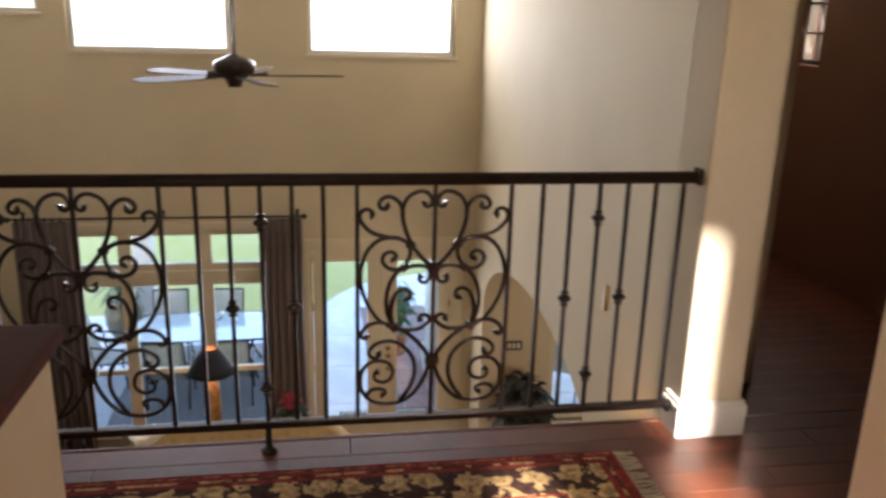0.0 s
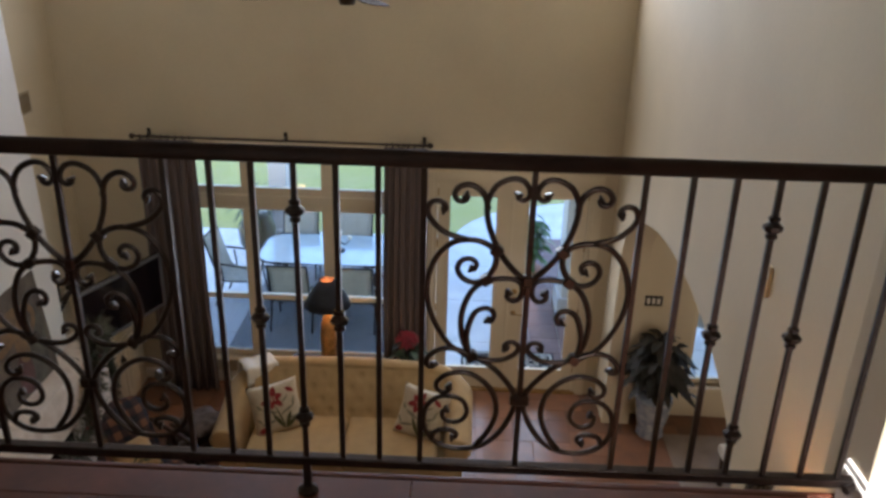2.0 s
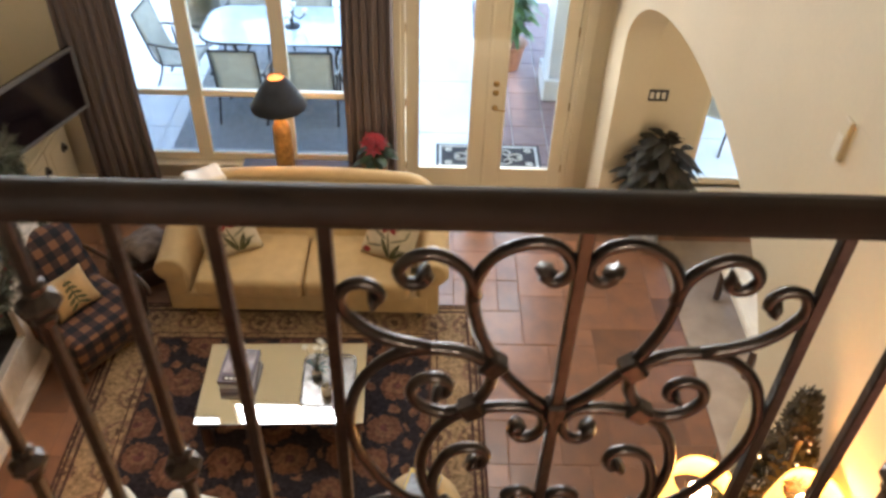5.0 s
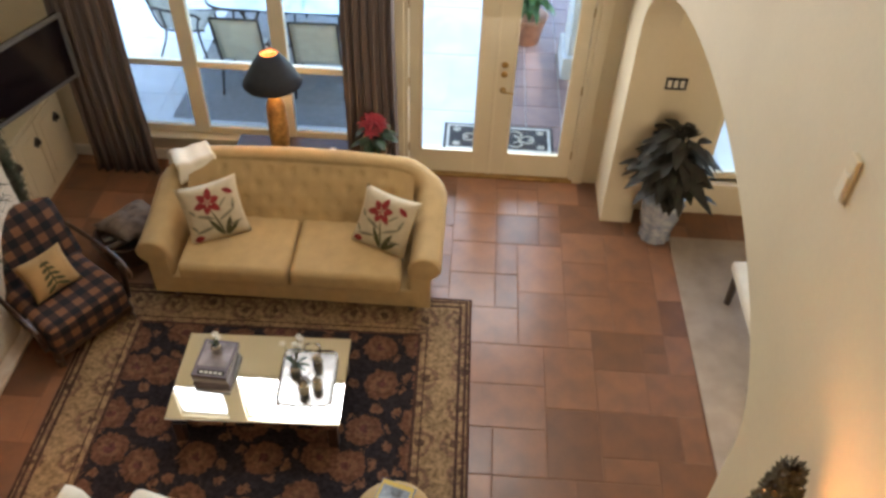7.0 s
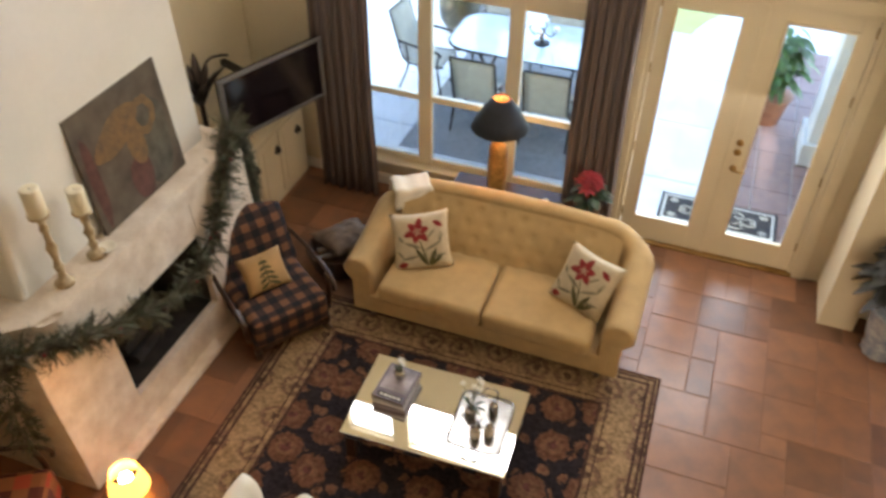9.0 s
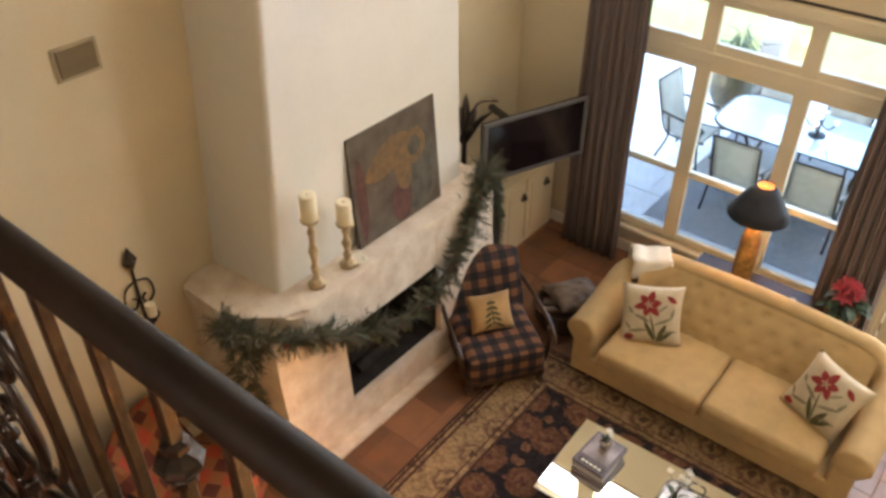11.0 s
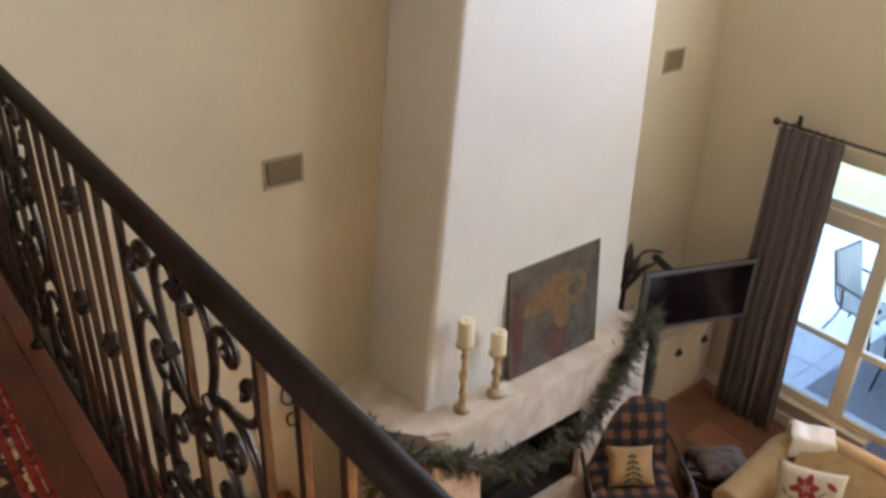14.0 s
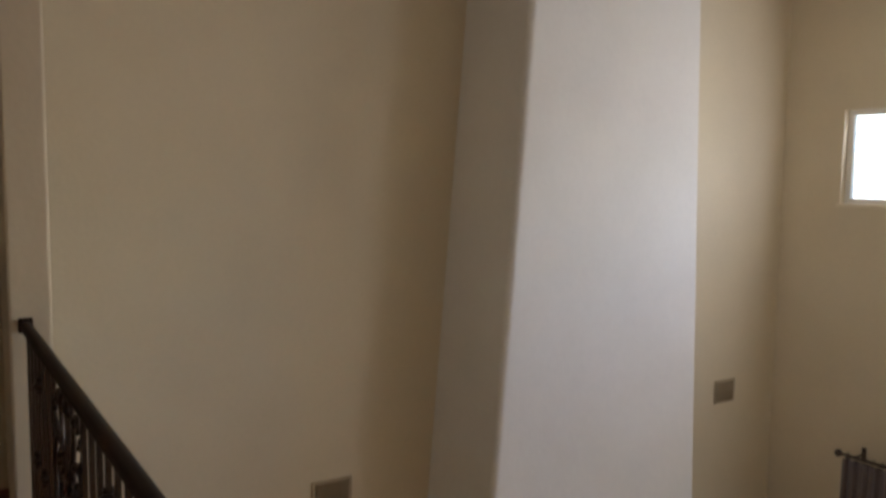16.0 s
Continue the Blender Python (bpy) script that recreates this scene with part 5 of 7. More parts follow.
def ivory_chair():
    c = thing("club_chair", "ivory upholstered club chair with rounded back, turned to the fire", "armchair", pose(-1.03, 1.99, FL, 0, 0, 166))
    part("seat", box(-0.34, -0.40, 0.16, 0.34, 0.30, 0.46, 0.06, 3), M_IVORY, c, smooth=True)
    rows = []
    for i in range(25):
        a = math.pi * (i / 24)
        x, y = -0.46 * math.cos(a), -0.1 + 0.52 * math.sin(a)
        top = 0.86 + 0.06 * math.sin(a) ** 2
        nx, ny = -math.cos(a), math.sin(a)
        rows.append([Vector((x + nx * u, y + ny * u, z)) for u, z in ((-0.09, 0.1), (-0.09, top - 0.1), (-0.06, top - 0.02), (0, top), (0.06, top - 0.02), (0.09, top - 0.1), (0.08, 0.1))])
    part("wraparound_back", loft_between(rows), M_IVORY, c, smooth=True)
    for x in (-0.3, 0.3):
        for y in (-0.3, 0.3):
            part("foot", lathe([(0.02, 0), (0.03, 0.1), (0.03, 0.17)], 10, at=(x, y, 0)), M_WALNUT, c)


ivory_chair()


def coffee_table():
    t = thing("coffee_table", "low mirrored coffee table standing on the dark rug", "coffee table", pose(-0.672, 3.453, FL, 0, 0, 1.9))
    top = -3.485 - FL
    part("mirror_top", box(-0.625, -0.392, -0.016, 0.625, 0.392, 0, 0.006), M_MIRROR, t, "bevelled mirror top", at=pose(0, 0, top, 1.4))
    bm = bmesh.new()
    for a, b, c, d in ((-0.60, -0.372, 0.60, -0.36), (-0.60, 0.36, 0.60, 0.372), (-0.60, -0.36, -0.588, 0.36), (0.588, -0.36, 0.60, 0.36)):
        box(a, b, top - 0.10, c, d, top - 0.026, 0.002, bm=bm)
    part("apron", bm, M_MIRROR, t, "mirrored apron")
    for x in (-0.56, 0.56):
        for y in (-0.33, 0.33):
            part("leg", box(x - 0.035, y - 0.035, 0, x + 0.035, y + 0.035, top - 0.10, 0.006), M_WALNUT, t)


coffee_table()
TT = -3.480


def book_stack():
    cols = ((0.22, 0.18, 0.2), (0.5, 0.47, 0.45), (0.14, 0.11, 0.13))
    z = TT
    for k, (col, h) in enumerate(zip(cols, (0.035, 0.03, 0.035))):
        b = thing("book", "large hardback art book stacked on the mirrored table", "book", pose(-1.02, 3.50 + 0.01 * k, z, 0, 0, 3 - 3 * k), "books on the coffee table")
        cover = mat("book_cover", col, 0.45, var=0.1, scale=8)
        part("pages", box(-0.122, -0.162, 0.004, 0.122, 0.162, h - 0.004), M_IVORY, b)
        bm = box(-0.13, -0.17, 0, 0.13, 0.17, 0.004)
        box(-0.13, -0.17, h - 0.004, 0.13, 0.17, h, bm=bm)
        box(-0.13, -0.17, 0.004, 0.13, -0.165, h - 0.004, bm=bm)
        part("cover", bm, cover, b)
        if k == 2:
            part("title_bar", box(-0.09, -0.155, h, 0.11, -0.115, h + 0.001), M_BLACK, b)
            for q in range(5):
                part("lettering", box(-0.075 + 0.035 * q, -0.145, h + 0.001, -0.05 + 0.035 * q, -0.127, h + 0.002), M_IVORY, b)
            part("jacket_picture", box(-0.11, -0.08, h, 0.11, 0.15, h + 0.001), mat("mauve_print", (0.42, 0.36, 0.36), 0.4, var=0.3, scale=7), b)
        z += h


book_stack()


def bouquet(name, label, m, n, spread, height, seed, petals, vase):
    rnd = random.Random(seed)
    p = thing(name, label, "flowers", m)
    vh = 0.09
    part("vase", lathe([(0.03, 0), (0.042, 0.02), (0.045, 0.06), (0.032, vh), (0.029, vh), (0.036, 0.05), (0.0, 0.015)], 14), vase, p, smooth=True)
    for k in range(n):
        a, r = rnd.uniform(0, 6.28), spread * rnd.uniform(0.3, 1)
        tip = (r * math.cos(a), r * math.sin(a), height * rnd.uniform(0.75, 1.05))
        part("stem", tube(smooth_line([(0, 0, 0.03), (tip[0] * 0.3, tip[1] * 0.3, height * 0.5), tip], 4), 0.003, 5), M_STEM, p)
        bm = bmesh.new()
        for j in range(6):
            b = j * 1.047
            q = Vector(tip)
            c0 = bm.verts.new(q)
            v1 = bm.verts.new(q + Vector((0.02 * math.cos(b - 0.35), 0.02 * math.sin(b - 0.35), 0.008)))
            v2 = bm.verts.new(q + Vector((0.03 * math.cos(b), 0.03 * math.sin(b), 0.004)))
            v3 = bm.verts.new(q + Vector((0.02 * math.cos(b + 0.35), 0.02 * math.sin(b + 0.35), 0.008)))
            bm.faces.new((c0, v1, v2, v3))
        part("blossom", bm, petals, p)
    for k in range(n):
        a = rnd.uniform(0, 6.28)
        bm = bmesh.new()
        for i in range(5):
            t = i / 4
            wdt = 0.012 * math.sin(math.pi * min(0.98, t + 0.02))
            ctr = Vector((spread * 0.9 * t * math.cos(a), spread * 0.9 * t * math.sin(a), vh * 0.9 + 0.12 * t - 0.1 * t * t))
            sd = Vector((-math.sin(a), math.cos(a), 0)) * wdt
            bm.verts.new(ctr - sd)
            bm.verts.new(ctr + sd)
        bm.verts.ensure_lookup_table()
        for i in range(4):
            bm.faces.new((bm.verts[2 * i], bm.verts[2 * i + 1], bm.verts[2 * i + 3], bm.verts[2 * i + 2]))
        part("leaf", bm, M_LEAF, p)


M_PETAL = mat("white_petal", (0.8, 0.78, 0.7), 0.6, var=0.05)
M_CHROME = mat("polished_silver", (0.62, 0.6, 0.56), 0.14, metal=1.0, var=0.08, scale=20)
bouquet("potted_flowers", "small pot of white flowers standing on the stacked books", pose(-1.02, 3.58, TT + 0.1), 3, 0.06, 0.2, 4, M_PETAL, M_CHROME)


# Silver darkened to stand in for the dark ceiling mirrored in the tray.
M_TRAY = mat("dark_reflecting_silver", (0.30, 0.29, 0.28), 0.22, metal=1.0, var=0.2, scale=14)


def tray():
    t = thing("tray", "silver serving tray with raised rim on the mirrored table", "tray", pose(-0.33, 3.46, TT - 0.003, 1.4, 0, 2))
    plan = soft_outline([(-0.2, -0.25), (0.2, -0.25), (0.2, 0.25), (-0.2, 0.25)], 0.07, 5)
    part("plate", extrude_outline([(x * 0.96, y * 0.96) for x, y in plan], 0.004, 0.010), M_TRAY, t)
    part("rim", tube([(x, y, 0.022) for x, y in plan + plan[:1]], 0.009, 7), M_TRAY, t, smooth=True)
    for sg in (-1, 1):
        part("handle", tube(smooth_line([(-0.06, sg * 0.25, 0.022), (-0.045, sg * 0.295, 0.04), (0.045, sg * 0.295, 0.04), (0.06, sg * 0.25, 0.022)], 4), 0.008, 7), M_TRAY, t, smooth=True)


tray()
bouquet("vase_of_flowers", "silver vase of tall white blossoms on the serving tray", pose(-0.42, 3.50, TT + 0.011), 6, 0.13, 0.34, 8, M_PETAL, M_CHROME)
for k, (x, y) in enumerate(((-0.27, 3.58), (-0.24, 3.38), (-0.33, 3.33))):
    g = thing("glass_jar", "small clear glass jar standing on the serving tray", "jar", pose(x, y, TT + 0.011), "jars on the tray")
    part("body", lathe([(0.035, 0), (0.038, 0.01), (0.038, 0.07), (0.03, 0.085), (0.03, 0.09)], 14), M_CHROME if k == 0 else M_IVORY, g, smooth=True)
    part("lid", lathe([(0.033, 0.09), (0.033, 0.1), (0.008, 0.106), (0.011, 0.118), (0, 0.124)], 12), M_CHROME, g, smooth=True)


def console():
    t = thing("console_table", "narrow dark wooden console table behind the sofa", "table", pose(-0.72, 5.98, FL))
    z = -3.3 - FL
    part("tabletop", box(-0.74, -0.22, z - 0.03, 0.74, 0.22, z, 0.006), M_WALNUT, t)
    part("apron", box(-0.70, -0.19, z - 0.11, 0.70, 0.19, z - 0.03), M_WALNUT, t)
    for x in (-0.68, 0.68):
        for y in (-0.18, 0.18):
            part("leg", lathe([(0.016, 0), (0.02, 0.06), (0.026, 0.3), (0.028, z - 0.11)], 10, at=(x, y, 0)), M_WALNUT, t)


console()


def table_lamp(m, label, base_h, shade, shade_mat, lining, body_mat, prof):
    """shade: lower and upper radius and height."""
    l = thing("table_lamp", label, "lamp", m)
    part("base", lathe([(r, z * base_h) for r, z in prof], 20), body_mat, l, smooth=True)
    r0, r1, h = shade
    z0 = base_h - 0.03
    bm = bmesh.new()
    n = 28
    ring = [[bm.verts.new((r * math.cos(2 * math.pi * i / n), r * math.sin(2 * math.pi * i / n), z)) for i in range(n)] for r, z in ((r0, z0), (r0 * 0.72 + r1 * 0.28, z0 + h * 0.33), (r0 * 0.4 + r1 * 0.6, z0 + h * 0.67), (r1, z0 + h))]
    for a, b in zip(ring, ring[1:]):
        for i in range(n):
            j = (i + 1) % n
            bm.faces.new((a[i], a[j], b[j], b[i]))
    ob = part("shade", bm, [shade_mat, lining], l, smooth=True)
    sol = ob.modifiers.new("thickness", 'SOLIDIFY')
    sol.thickness, sol.material_offset, sol.offset = 0.004, 1, 1
    part("bulb", lathe([(0.012, z0 + 0.02), (0.03, z0 + 0.06), (0.045, z0 + 0.10), (0.03, z0 + 0.13), (0.0, z0 + 0.14)], 12), M_BULB, l, "lit bulb", smooth=True)
    part("socket", lathe([(0.014, base_h - 0.06), (0.014, base_h)], 10), M_BRASS, l)
    part("finial", tube([(0, 0, z0 + 0.1), (0, 0, z0 + h + 0.02)], 0.004, 6), M_BRASS, l)
    return l


M_BULB = glow("lit_bulb", (1.0, 0.62, 0.28), 8)
M_SHADE = mat("dark_blue_shade", (0.02, 0.024, 0.034), 0.7, var=0.1, scale=30, bump=0.3, fine=200)
M_LINING = mat("gold_shade_lining", (0.28, 0.11, 0.035), 0.5, var=0.1)
M_GOLD = mat("crackled_gold_glass", (0.62, 0.33, 0.10), 0.3, metal=0.4, var=0.25, scale=18, bump=0.6, fine=40)
table_lamp(pose(-0.98, 5.85, -3.3), "gold column table lamp with dark blue shade on the console", 0.86, (0.255, 0.075, 0.29), M_SHADE, M_LINING, M_GOLD,
           [(0.10, 0), (0.11, 0.02), (0.095, 0.06), (0.06, 0.10), (0.085, 0.18), (0.092, 0.4), (0.082, 0.7), (0.05, 0.8), (0.015, 0.84), (0.012, 0.97)])
point_lamp("lamp_light", (-0.98, 5.85, -2.40), 1.7, (1.0, 0.6, 0.28), 0.05)


def plant(name, label, m, pot, leaf_n, leaf_len, leaf_w, height, spread, seed, leaf_mat, up=0.5):
    rnd = random.Random(seed)
    p = thing(name, label, "plant", m)
    prof, pm, flute = pot
    part("pot", lathe(prof, 24, flute=flute, depth=0.05 if flute else 0), pm, p, smooth=True)
    rim = prof[-1][1]
    part("soil", lathe([(prof[-1][0] * 0.93, rim - 0.03), (0, rim - 0.025)], 16), M_SOOT, p)
    for k in range(leaf_n):
        a = rnd.uniform(0, 6.283)
        reach = spread * rnd.uniform(0.25, 1)
        z1 = rim + height * rnd.uniform(0.25, 1) * (1.1 - 0.5 * reach / spread)
        root = Vector((0.03 * math.cos(a), 0.03 * math.sin(a), rim - 0.02))
        knee = Vector((reach * 0.6 * math.cos(a), reach * 0.6 * math.sin(a), z1))
        bm = bmesh.new()
        tube([root, (root + knee) / 2 + Vector((0, 0, 0.05)), knee], 0.004, 4, bm)
        out = Vector((math.cos(a), math.sin(a), up * rnd.uniform(-1.2, 0.7))).normalized()
        sd = Vector((-math.sin(a), math.cos(a), rnd.uniform(-0.3, 0.3))).normalized()
        rows = []
        ln = leaf_len * rnd.uniform(0.7, 1.15)
        for i in range(6):
            t = i / 5
            wd = leaf_w * math.sin(math.pi * min(0.985, 0.06 + 0.94 * t)) ** 0.75
            c = knee + out * ln * t + Vector((0, 0, -0.35 * ln * t * t))
            fold = Vector((0, 0, 0.25 * wd))
            rows.append((bm.verts.new(c - sd * wd + fold), bm.verts.new(c), bm.verts.new(c + sd * wd + fold)))
        for q, w2 in zip(rows, rows[1:]):
            bm.faces.new((q[0], q[1], w2[1], w2[0]))
            bm.faces.new((q[1], q[2], w2[2], w2[1]))
        part("leaf", bm, leaf_mat, p, smooth=True)
    return p


M_CERAMIC = mat("blue_white_ceramic", (0.45, 0.47, 0.5), 0.25, var=0.25, scale=16, second=(0.2, 0.24, 0.32), coat=0.4)
plant("potted_plant", "bushy dark green leafy plant in a fluted pale ceramic pot", pose(2.58, 5.66, FL), ([(0.13, 0), (0.15, 0.03), (0.13, 0.10), (0.17, 0.28), (0.19, 0.46), (0.20, 0.48), (0.185, 0.49)], M_CERAMIC, 12), 230, 0.21, 0.05, 0.80, 0.40, 12, mat("blackish_leaf", (0.016, 0.019, 0.01), 0.65, var=0.3, scale=14, second=(0.03, 0.02, 0.014), per=0.3))
M_FOIL = mat("woven_basket", (0.25, 0.14, 0.06), 0.7, var=0.3, scale=30, bump=0.8)
pp = plant("poinsettia", "red poinsettia with green lower leaves in a basket on the console", pose(-0.12, 5.93, -3.3), ([(0.09, 0), (0.12, 0.08), (0.13, 0.14), (0.12, 0.15)], M_FOIL, 0), 34, 0.13, 0.04, 0.22, 0.2, 21, M_LEAF)
rnd = random.Random(31)
for k in range(9):
    a, r = rnd.uniform(0, 6.28), rnd.uniform(0.0, 0.15)
    c = Vector((r * math.cos(a), r * math.sin(a), 0.44 - 0.5 * r + rnd.uniform(-0.03, 0.03)))
    bm = bmesh.new()
    for j in range(7):
        b = j * 0.898 + k
        o, s2 = Vector((math.cos(b), math.sin(b), 0.1)), Vector((-math.sin(b), math.cos(b), 0))
        v = [bm.verts.new(c), bm.verts.new(c + o * 0.05 - s2 * 0.022), bm.verts.new(c + o * 0.105 + Vector((0, 0, -0.015))), bm.verts.new(c + o * 0.05 + s2 * 0.022)]
        bm.faces.new(v)
    part("bract", bm, M_RED, pp, "bright red bracts")
for k, (x, y) in enumerate(((-0.62, 5.92), (-0.52, 5.97), (-0.36, 5.87))):
    c = thing("votive_candle", "small glass votive candle on the dark console", "candle", pose(x, y, -3.3), "votives on the console")
    part("cup", lathe([(0.03, 0), (0.036, 0.05), (0.033, 0.05), (0.028, 0.01), (0, 0.01)], 12), M_CERAMIC, c, smooth=True)
    part("wax", lathe([(0.028, 0.011), (0.03, 0.04), (0, 0.038)], 12), M_WAX, c)


def log_basket():
    b = thing("log_basket", "dark wicker log basket with a grey-brown fleece beside the sofa", "basket", pose(-2.22, 5.02, FL, 0, 0, 35) @ Matrix.Diagonal((1.15, 0.9, 1, 1)))
    part("basket", lathe([(0.22, 0), (0.25, 0.1), (0.28, 0.24), (0.29, 0.26), (0.27, 0.26), (0.24, 0.05), (0, 0.04)], 20, flute=10, depth=0.03), M_WALNUT, b)
    for k in range(4):
        part("log", tube([(-0.2, -0.12 + 0.08 * k, 0.22 + 0.03 * (k % 2)), (0.2, -0.1 + 0.07 * k, 0.27 + 0.02 * (k % 2))], 0.045, 9), M_WALNUT, b)
    part("cloth", rough(cushion(0.5, 0.4, 0.2, 14), 0.03, 11.0), mat("grey_brown_fleece", (0.20, 0.145, 0.11), 0.95, var=0.25, scale=16, bump=0.9, fine=120), b, "rumpled grey-brown fleece", smooth=True, at=pose(0.06, 0.04, 0.31, 10, 12, 30))


log_basket()
bk = thing("picture_book", "blue and yellow picture book lying on a low ottoman", "book", pose(0.40, 2.46, -3.42, 0, 0, -16))
part("cover", box(-0.115, -0.15, 0, 0.115, 0.15, 0.03, 0.004), mat("blue_cover", (0.12, 0.25, 0.42), 0.35, var=0.15, scale=12), bk)
part("border", box(-0.11, -0.145, 0.03, 0.11, 0.145, 0.0315), mat("yellow_print", (0.65, 0.45, 0.06), 0.4, var=0.1), bk)
part("photo", box(-0.095, -0.11, 0.0315, 0.095, 0.11, 0.033), mat("grey_blue_print", (0.35, 0.42, 0.5), 0.35, var=0.4, scale=14), bk)
ot = thing("ottoman", "low round upholstered ottoman in dark fabric on the rug", "ottoman", pose(0.42, 2.40, FL))
part("pad", lathe([(0.24, 0.12), (0.27, 0.16), (0.28, 0.3), (0.26, 0.37), (0.18, 0.405), (0.0, 0.41)], 24), M_SOFA, ot, smooth=True)
for k in range(4):
    part("foot", lathe([(0.02, 0), (0.03, 0.13)], 8, at=(0.18 * math.cos(k * 1.57 + 0.78), 0.18 * math.sin(k * 1.57 + 0.78), 0)), M_WALNUT, ot)
# lamps that stand low beside the walls
M_AMBER = glow("lit_amber_shade", (1.0, 0.47, 0.08), 0.28)
for (x, y, lab) in ((-2.27, 2.0, "lit amber lamp on a small round side table near the fireplace"),):
    s = thing("side_table", "small round dark wooden pedestal side table", "side table", pose(x, y, FL), "side tables with lamps")
    part("top", lathe([(0.0, 0.42), (0.21, 0.42), (0.22, 0.43), (0.22, 0.445), (0.0, 0.45)], 24), M_WALNUT, s)
    part("pedestal", lathe([(0.15, 0), (0.14, 0.02), (0.04, 0.06), (0.03, 0.3), (0.06, 0.42)], 14), M_WALNUT, s, smooth=True)
    table_lamp(pose(x, y, FL + 0.45), lab, 0.16, (0.13, 0.09, 0.17), M_AMBER, M_AMBER, M_GOLD, [(0.05, 0), (0.055, 0.1), (0.02, 0.3), (0.03, 0.6), (0.012, 1.0)])
    point_lamp("lamp_light", (x, y, FL + 0.90), 0.6, (1.0, 0.55, 0.22), 0.06)


# ---- rugs ----
def rug_material(name, field, motif, motif2, border, line, half_x, half_y, width, scale, accent, bmotif, bscale=2.0, br=0.27, bin=0.19, wob=0.085):
    """An oriental rug: a field of round flowers on vines, a pale border with its own flowers between guard stripes."""
    m = bpy.data.materials.new(name)
    m.use_nodes = True
    n, l = m.node_tree.nodes, m.node_tree.links
    b = n["Principled BSDF"]
    b.inputs["Roughness"].default_value = 0.95
    b.inputs["Specular IOR Level"].default_value = 0.15
    tc = n.new("ShaderNodeTexCoord")
    sep = n.new("ShaderNodeSeparateXYZ")
    l.new(tc.outputs["Object"], sep.inputs[0])

    def op(kind, a, c=None, clamp=False):
        q = n.new("ShaderNodeMath")
        q.operation, q.use_clamp = kind, clamp
        for i, s in enumerate((a, c)):
            if s is None:
                continue
            if isinstance(s, (int, float)):
                q.inputs[i].default_value = s
            else:
                l.new(s, q.inputs[i])
        return q.outputs[0]

    def blend(f, a, c):
        q = n.new("ShaderNodeMix")
        q.data_type = 'RGBA'
        l.new(f, q.inputs[0])
        for i, s in ((6, a), (7, c)):
            if isinstance(s, tuple):
                q.inputs[i].default_value = (*s, 1)
            else:
                l.new(s, q.inputs[i])
        return q.outputs[2]

    warp = n.new("ShaderNodeTexNoise")
    warp.inputs["Scale"].default_value = 17
    warp.inputs["Detail"].default_value = 4
    addv = n.new("ShaderNodeVectorMath")
    addv.operation = 'MULTIPLY_ADD'
    addv.inputs[1].default_value = (wob, wob, 0)
    l.new(tc.outputs["Object"], warp.inputs["Vector"])
    l.new(warp.outputs["Color"], addv.inputs[0])
    l.new(tc.outputs["Object"], addv.inputs[2])

    fine_warp = n.new("ShaderNodeTexNoise")
    fine_warp.inputs["Scale"].default_value = 42
    l.new(tc.outputs["Object"], fine_warp.inputs["Vector"])
    addw = n.new("ShaderNodeVectorMath")
    addw.operation = 'MULTIPLY_ADD'
    addw.inputs[1].default_value = (0.06, 0.06, 0)
    l.new(fine_warp.outputs["Color"], addw.inputs[0])
    l.new(addv.outputs[0], addw.inputs[2])

    def flowers(sc, rnd_amount, r0, r1):
        flat = n.new("ShaderNodeVectorMath")
        flat.operation = 'MULTIPLY'
        flat.inputs[1].default_value = (1, 1, 0)
        l.new(addw.outputs[0], flat.inputs[0])
        v = n.new("ShaderNodeTexVoronoi")
        v.voronoi_dimensions = '2D'
        v.inputs["Scale"].default_value, v.inputs["Randomness"].default_value = sc, rnd_amount
        l.new(flat.outputs[0], v.inputs["Vector"])
        return op('LESS_THAN', v.outputs["Distance"], r0), op('LESS_THAN', v.outputs["Distance"], r1)

    big, core = flowers(scale, 0.55, 0.36, 0.20)
    small, small_core = flowers(scale * 2.3, 0.9, 0.25, 0.11)
    col = blend(small, field, motif2)
    col = blend(small_core, col, motif)
    ring = flowers(scale, 0.55, 0.42, 0.36)[0]
    col = blend(ring, col, field)
    col = blend(big, col, motif)
    col = blend(core, col, motif2)
    centre = flowers(scale, 0.55, 0.09, 0.05)[0]
    col = blend(centre, col, accent)
    # border
    ex = op('SUBTRACT', half_x, op('ABSOLUTE', sep.outputs[0]))
    ey = op('SUBTRACT', half_y, op('ABSOLUTE', sep.outputs[1]))
    e = op('MINIMUM', ex, ey)
    bf, bc = flowers(scale * bscale, 0.35, br, 0.12)
    bcol = blend(bf, border, bmotif)
    bcol = blend(flowers(scale * bscale, 0.35, bin, 0.1)[0], bcol, border)
    bcol = blend(bc, bcol, tuple(0.6 * q for q in bmotif))
    col = blend(op('LESS_THAN', e, width), col, bcol)
    for a in (width, width * 0.86, width * 0.22, width * 0.10):
        s = op('LESS_THAN', op('ABSOLUTE', op('SUBTRACT', e, a)), 0.012 if a != width * 0.86 else 0.006)
        col = blend(s, col, line)
    col = blend(op('LESS_THAN', e, width * 0.05), col, line)
    mottle = n.new("ShaderNodeTexNoise")
    mottle.inputs["Scale"].default_value, mottle.inputs["Detail"].default_value = 34, 3
    l.new(tc.outputs["Object"], mottle.inputs["Vector"])
    pile = n.new("ShaderNodeTexNoise")
    pile.inputs["Scale"].default_value = 140
    l.new(tc.outputs["Object"], pile.inputs["Vector"])
    fade = n.new("ShaderNodeTexNoise")
    fade.inputs["Scale"].default_value = 1.7
    l.new(tc.outputs["Object"], fade.inputs["Vector"])
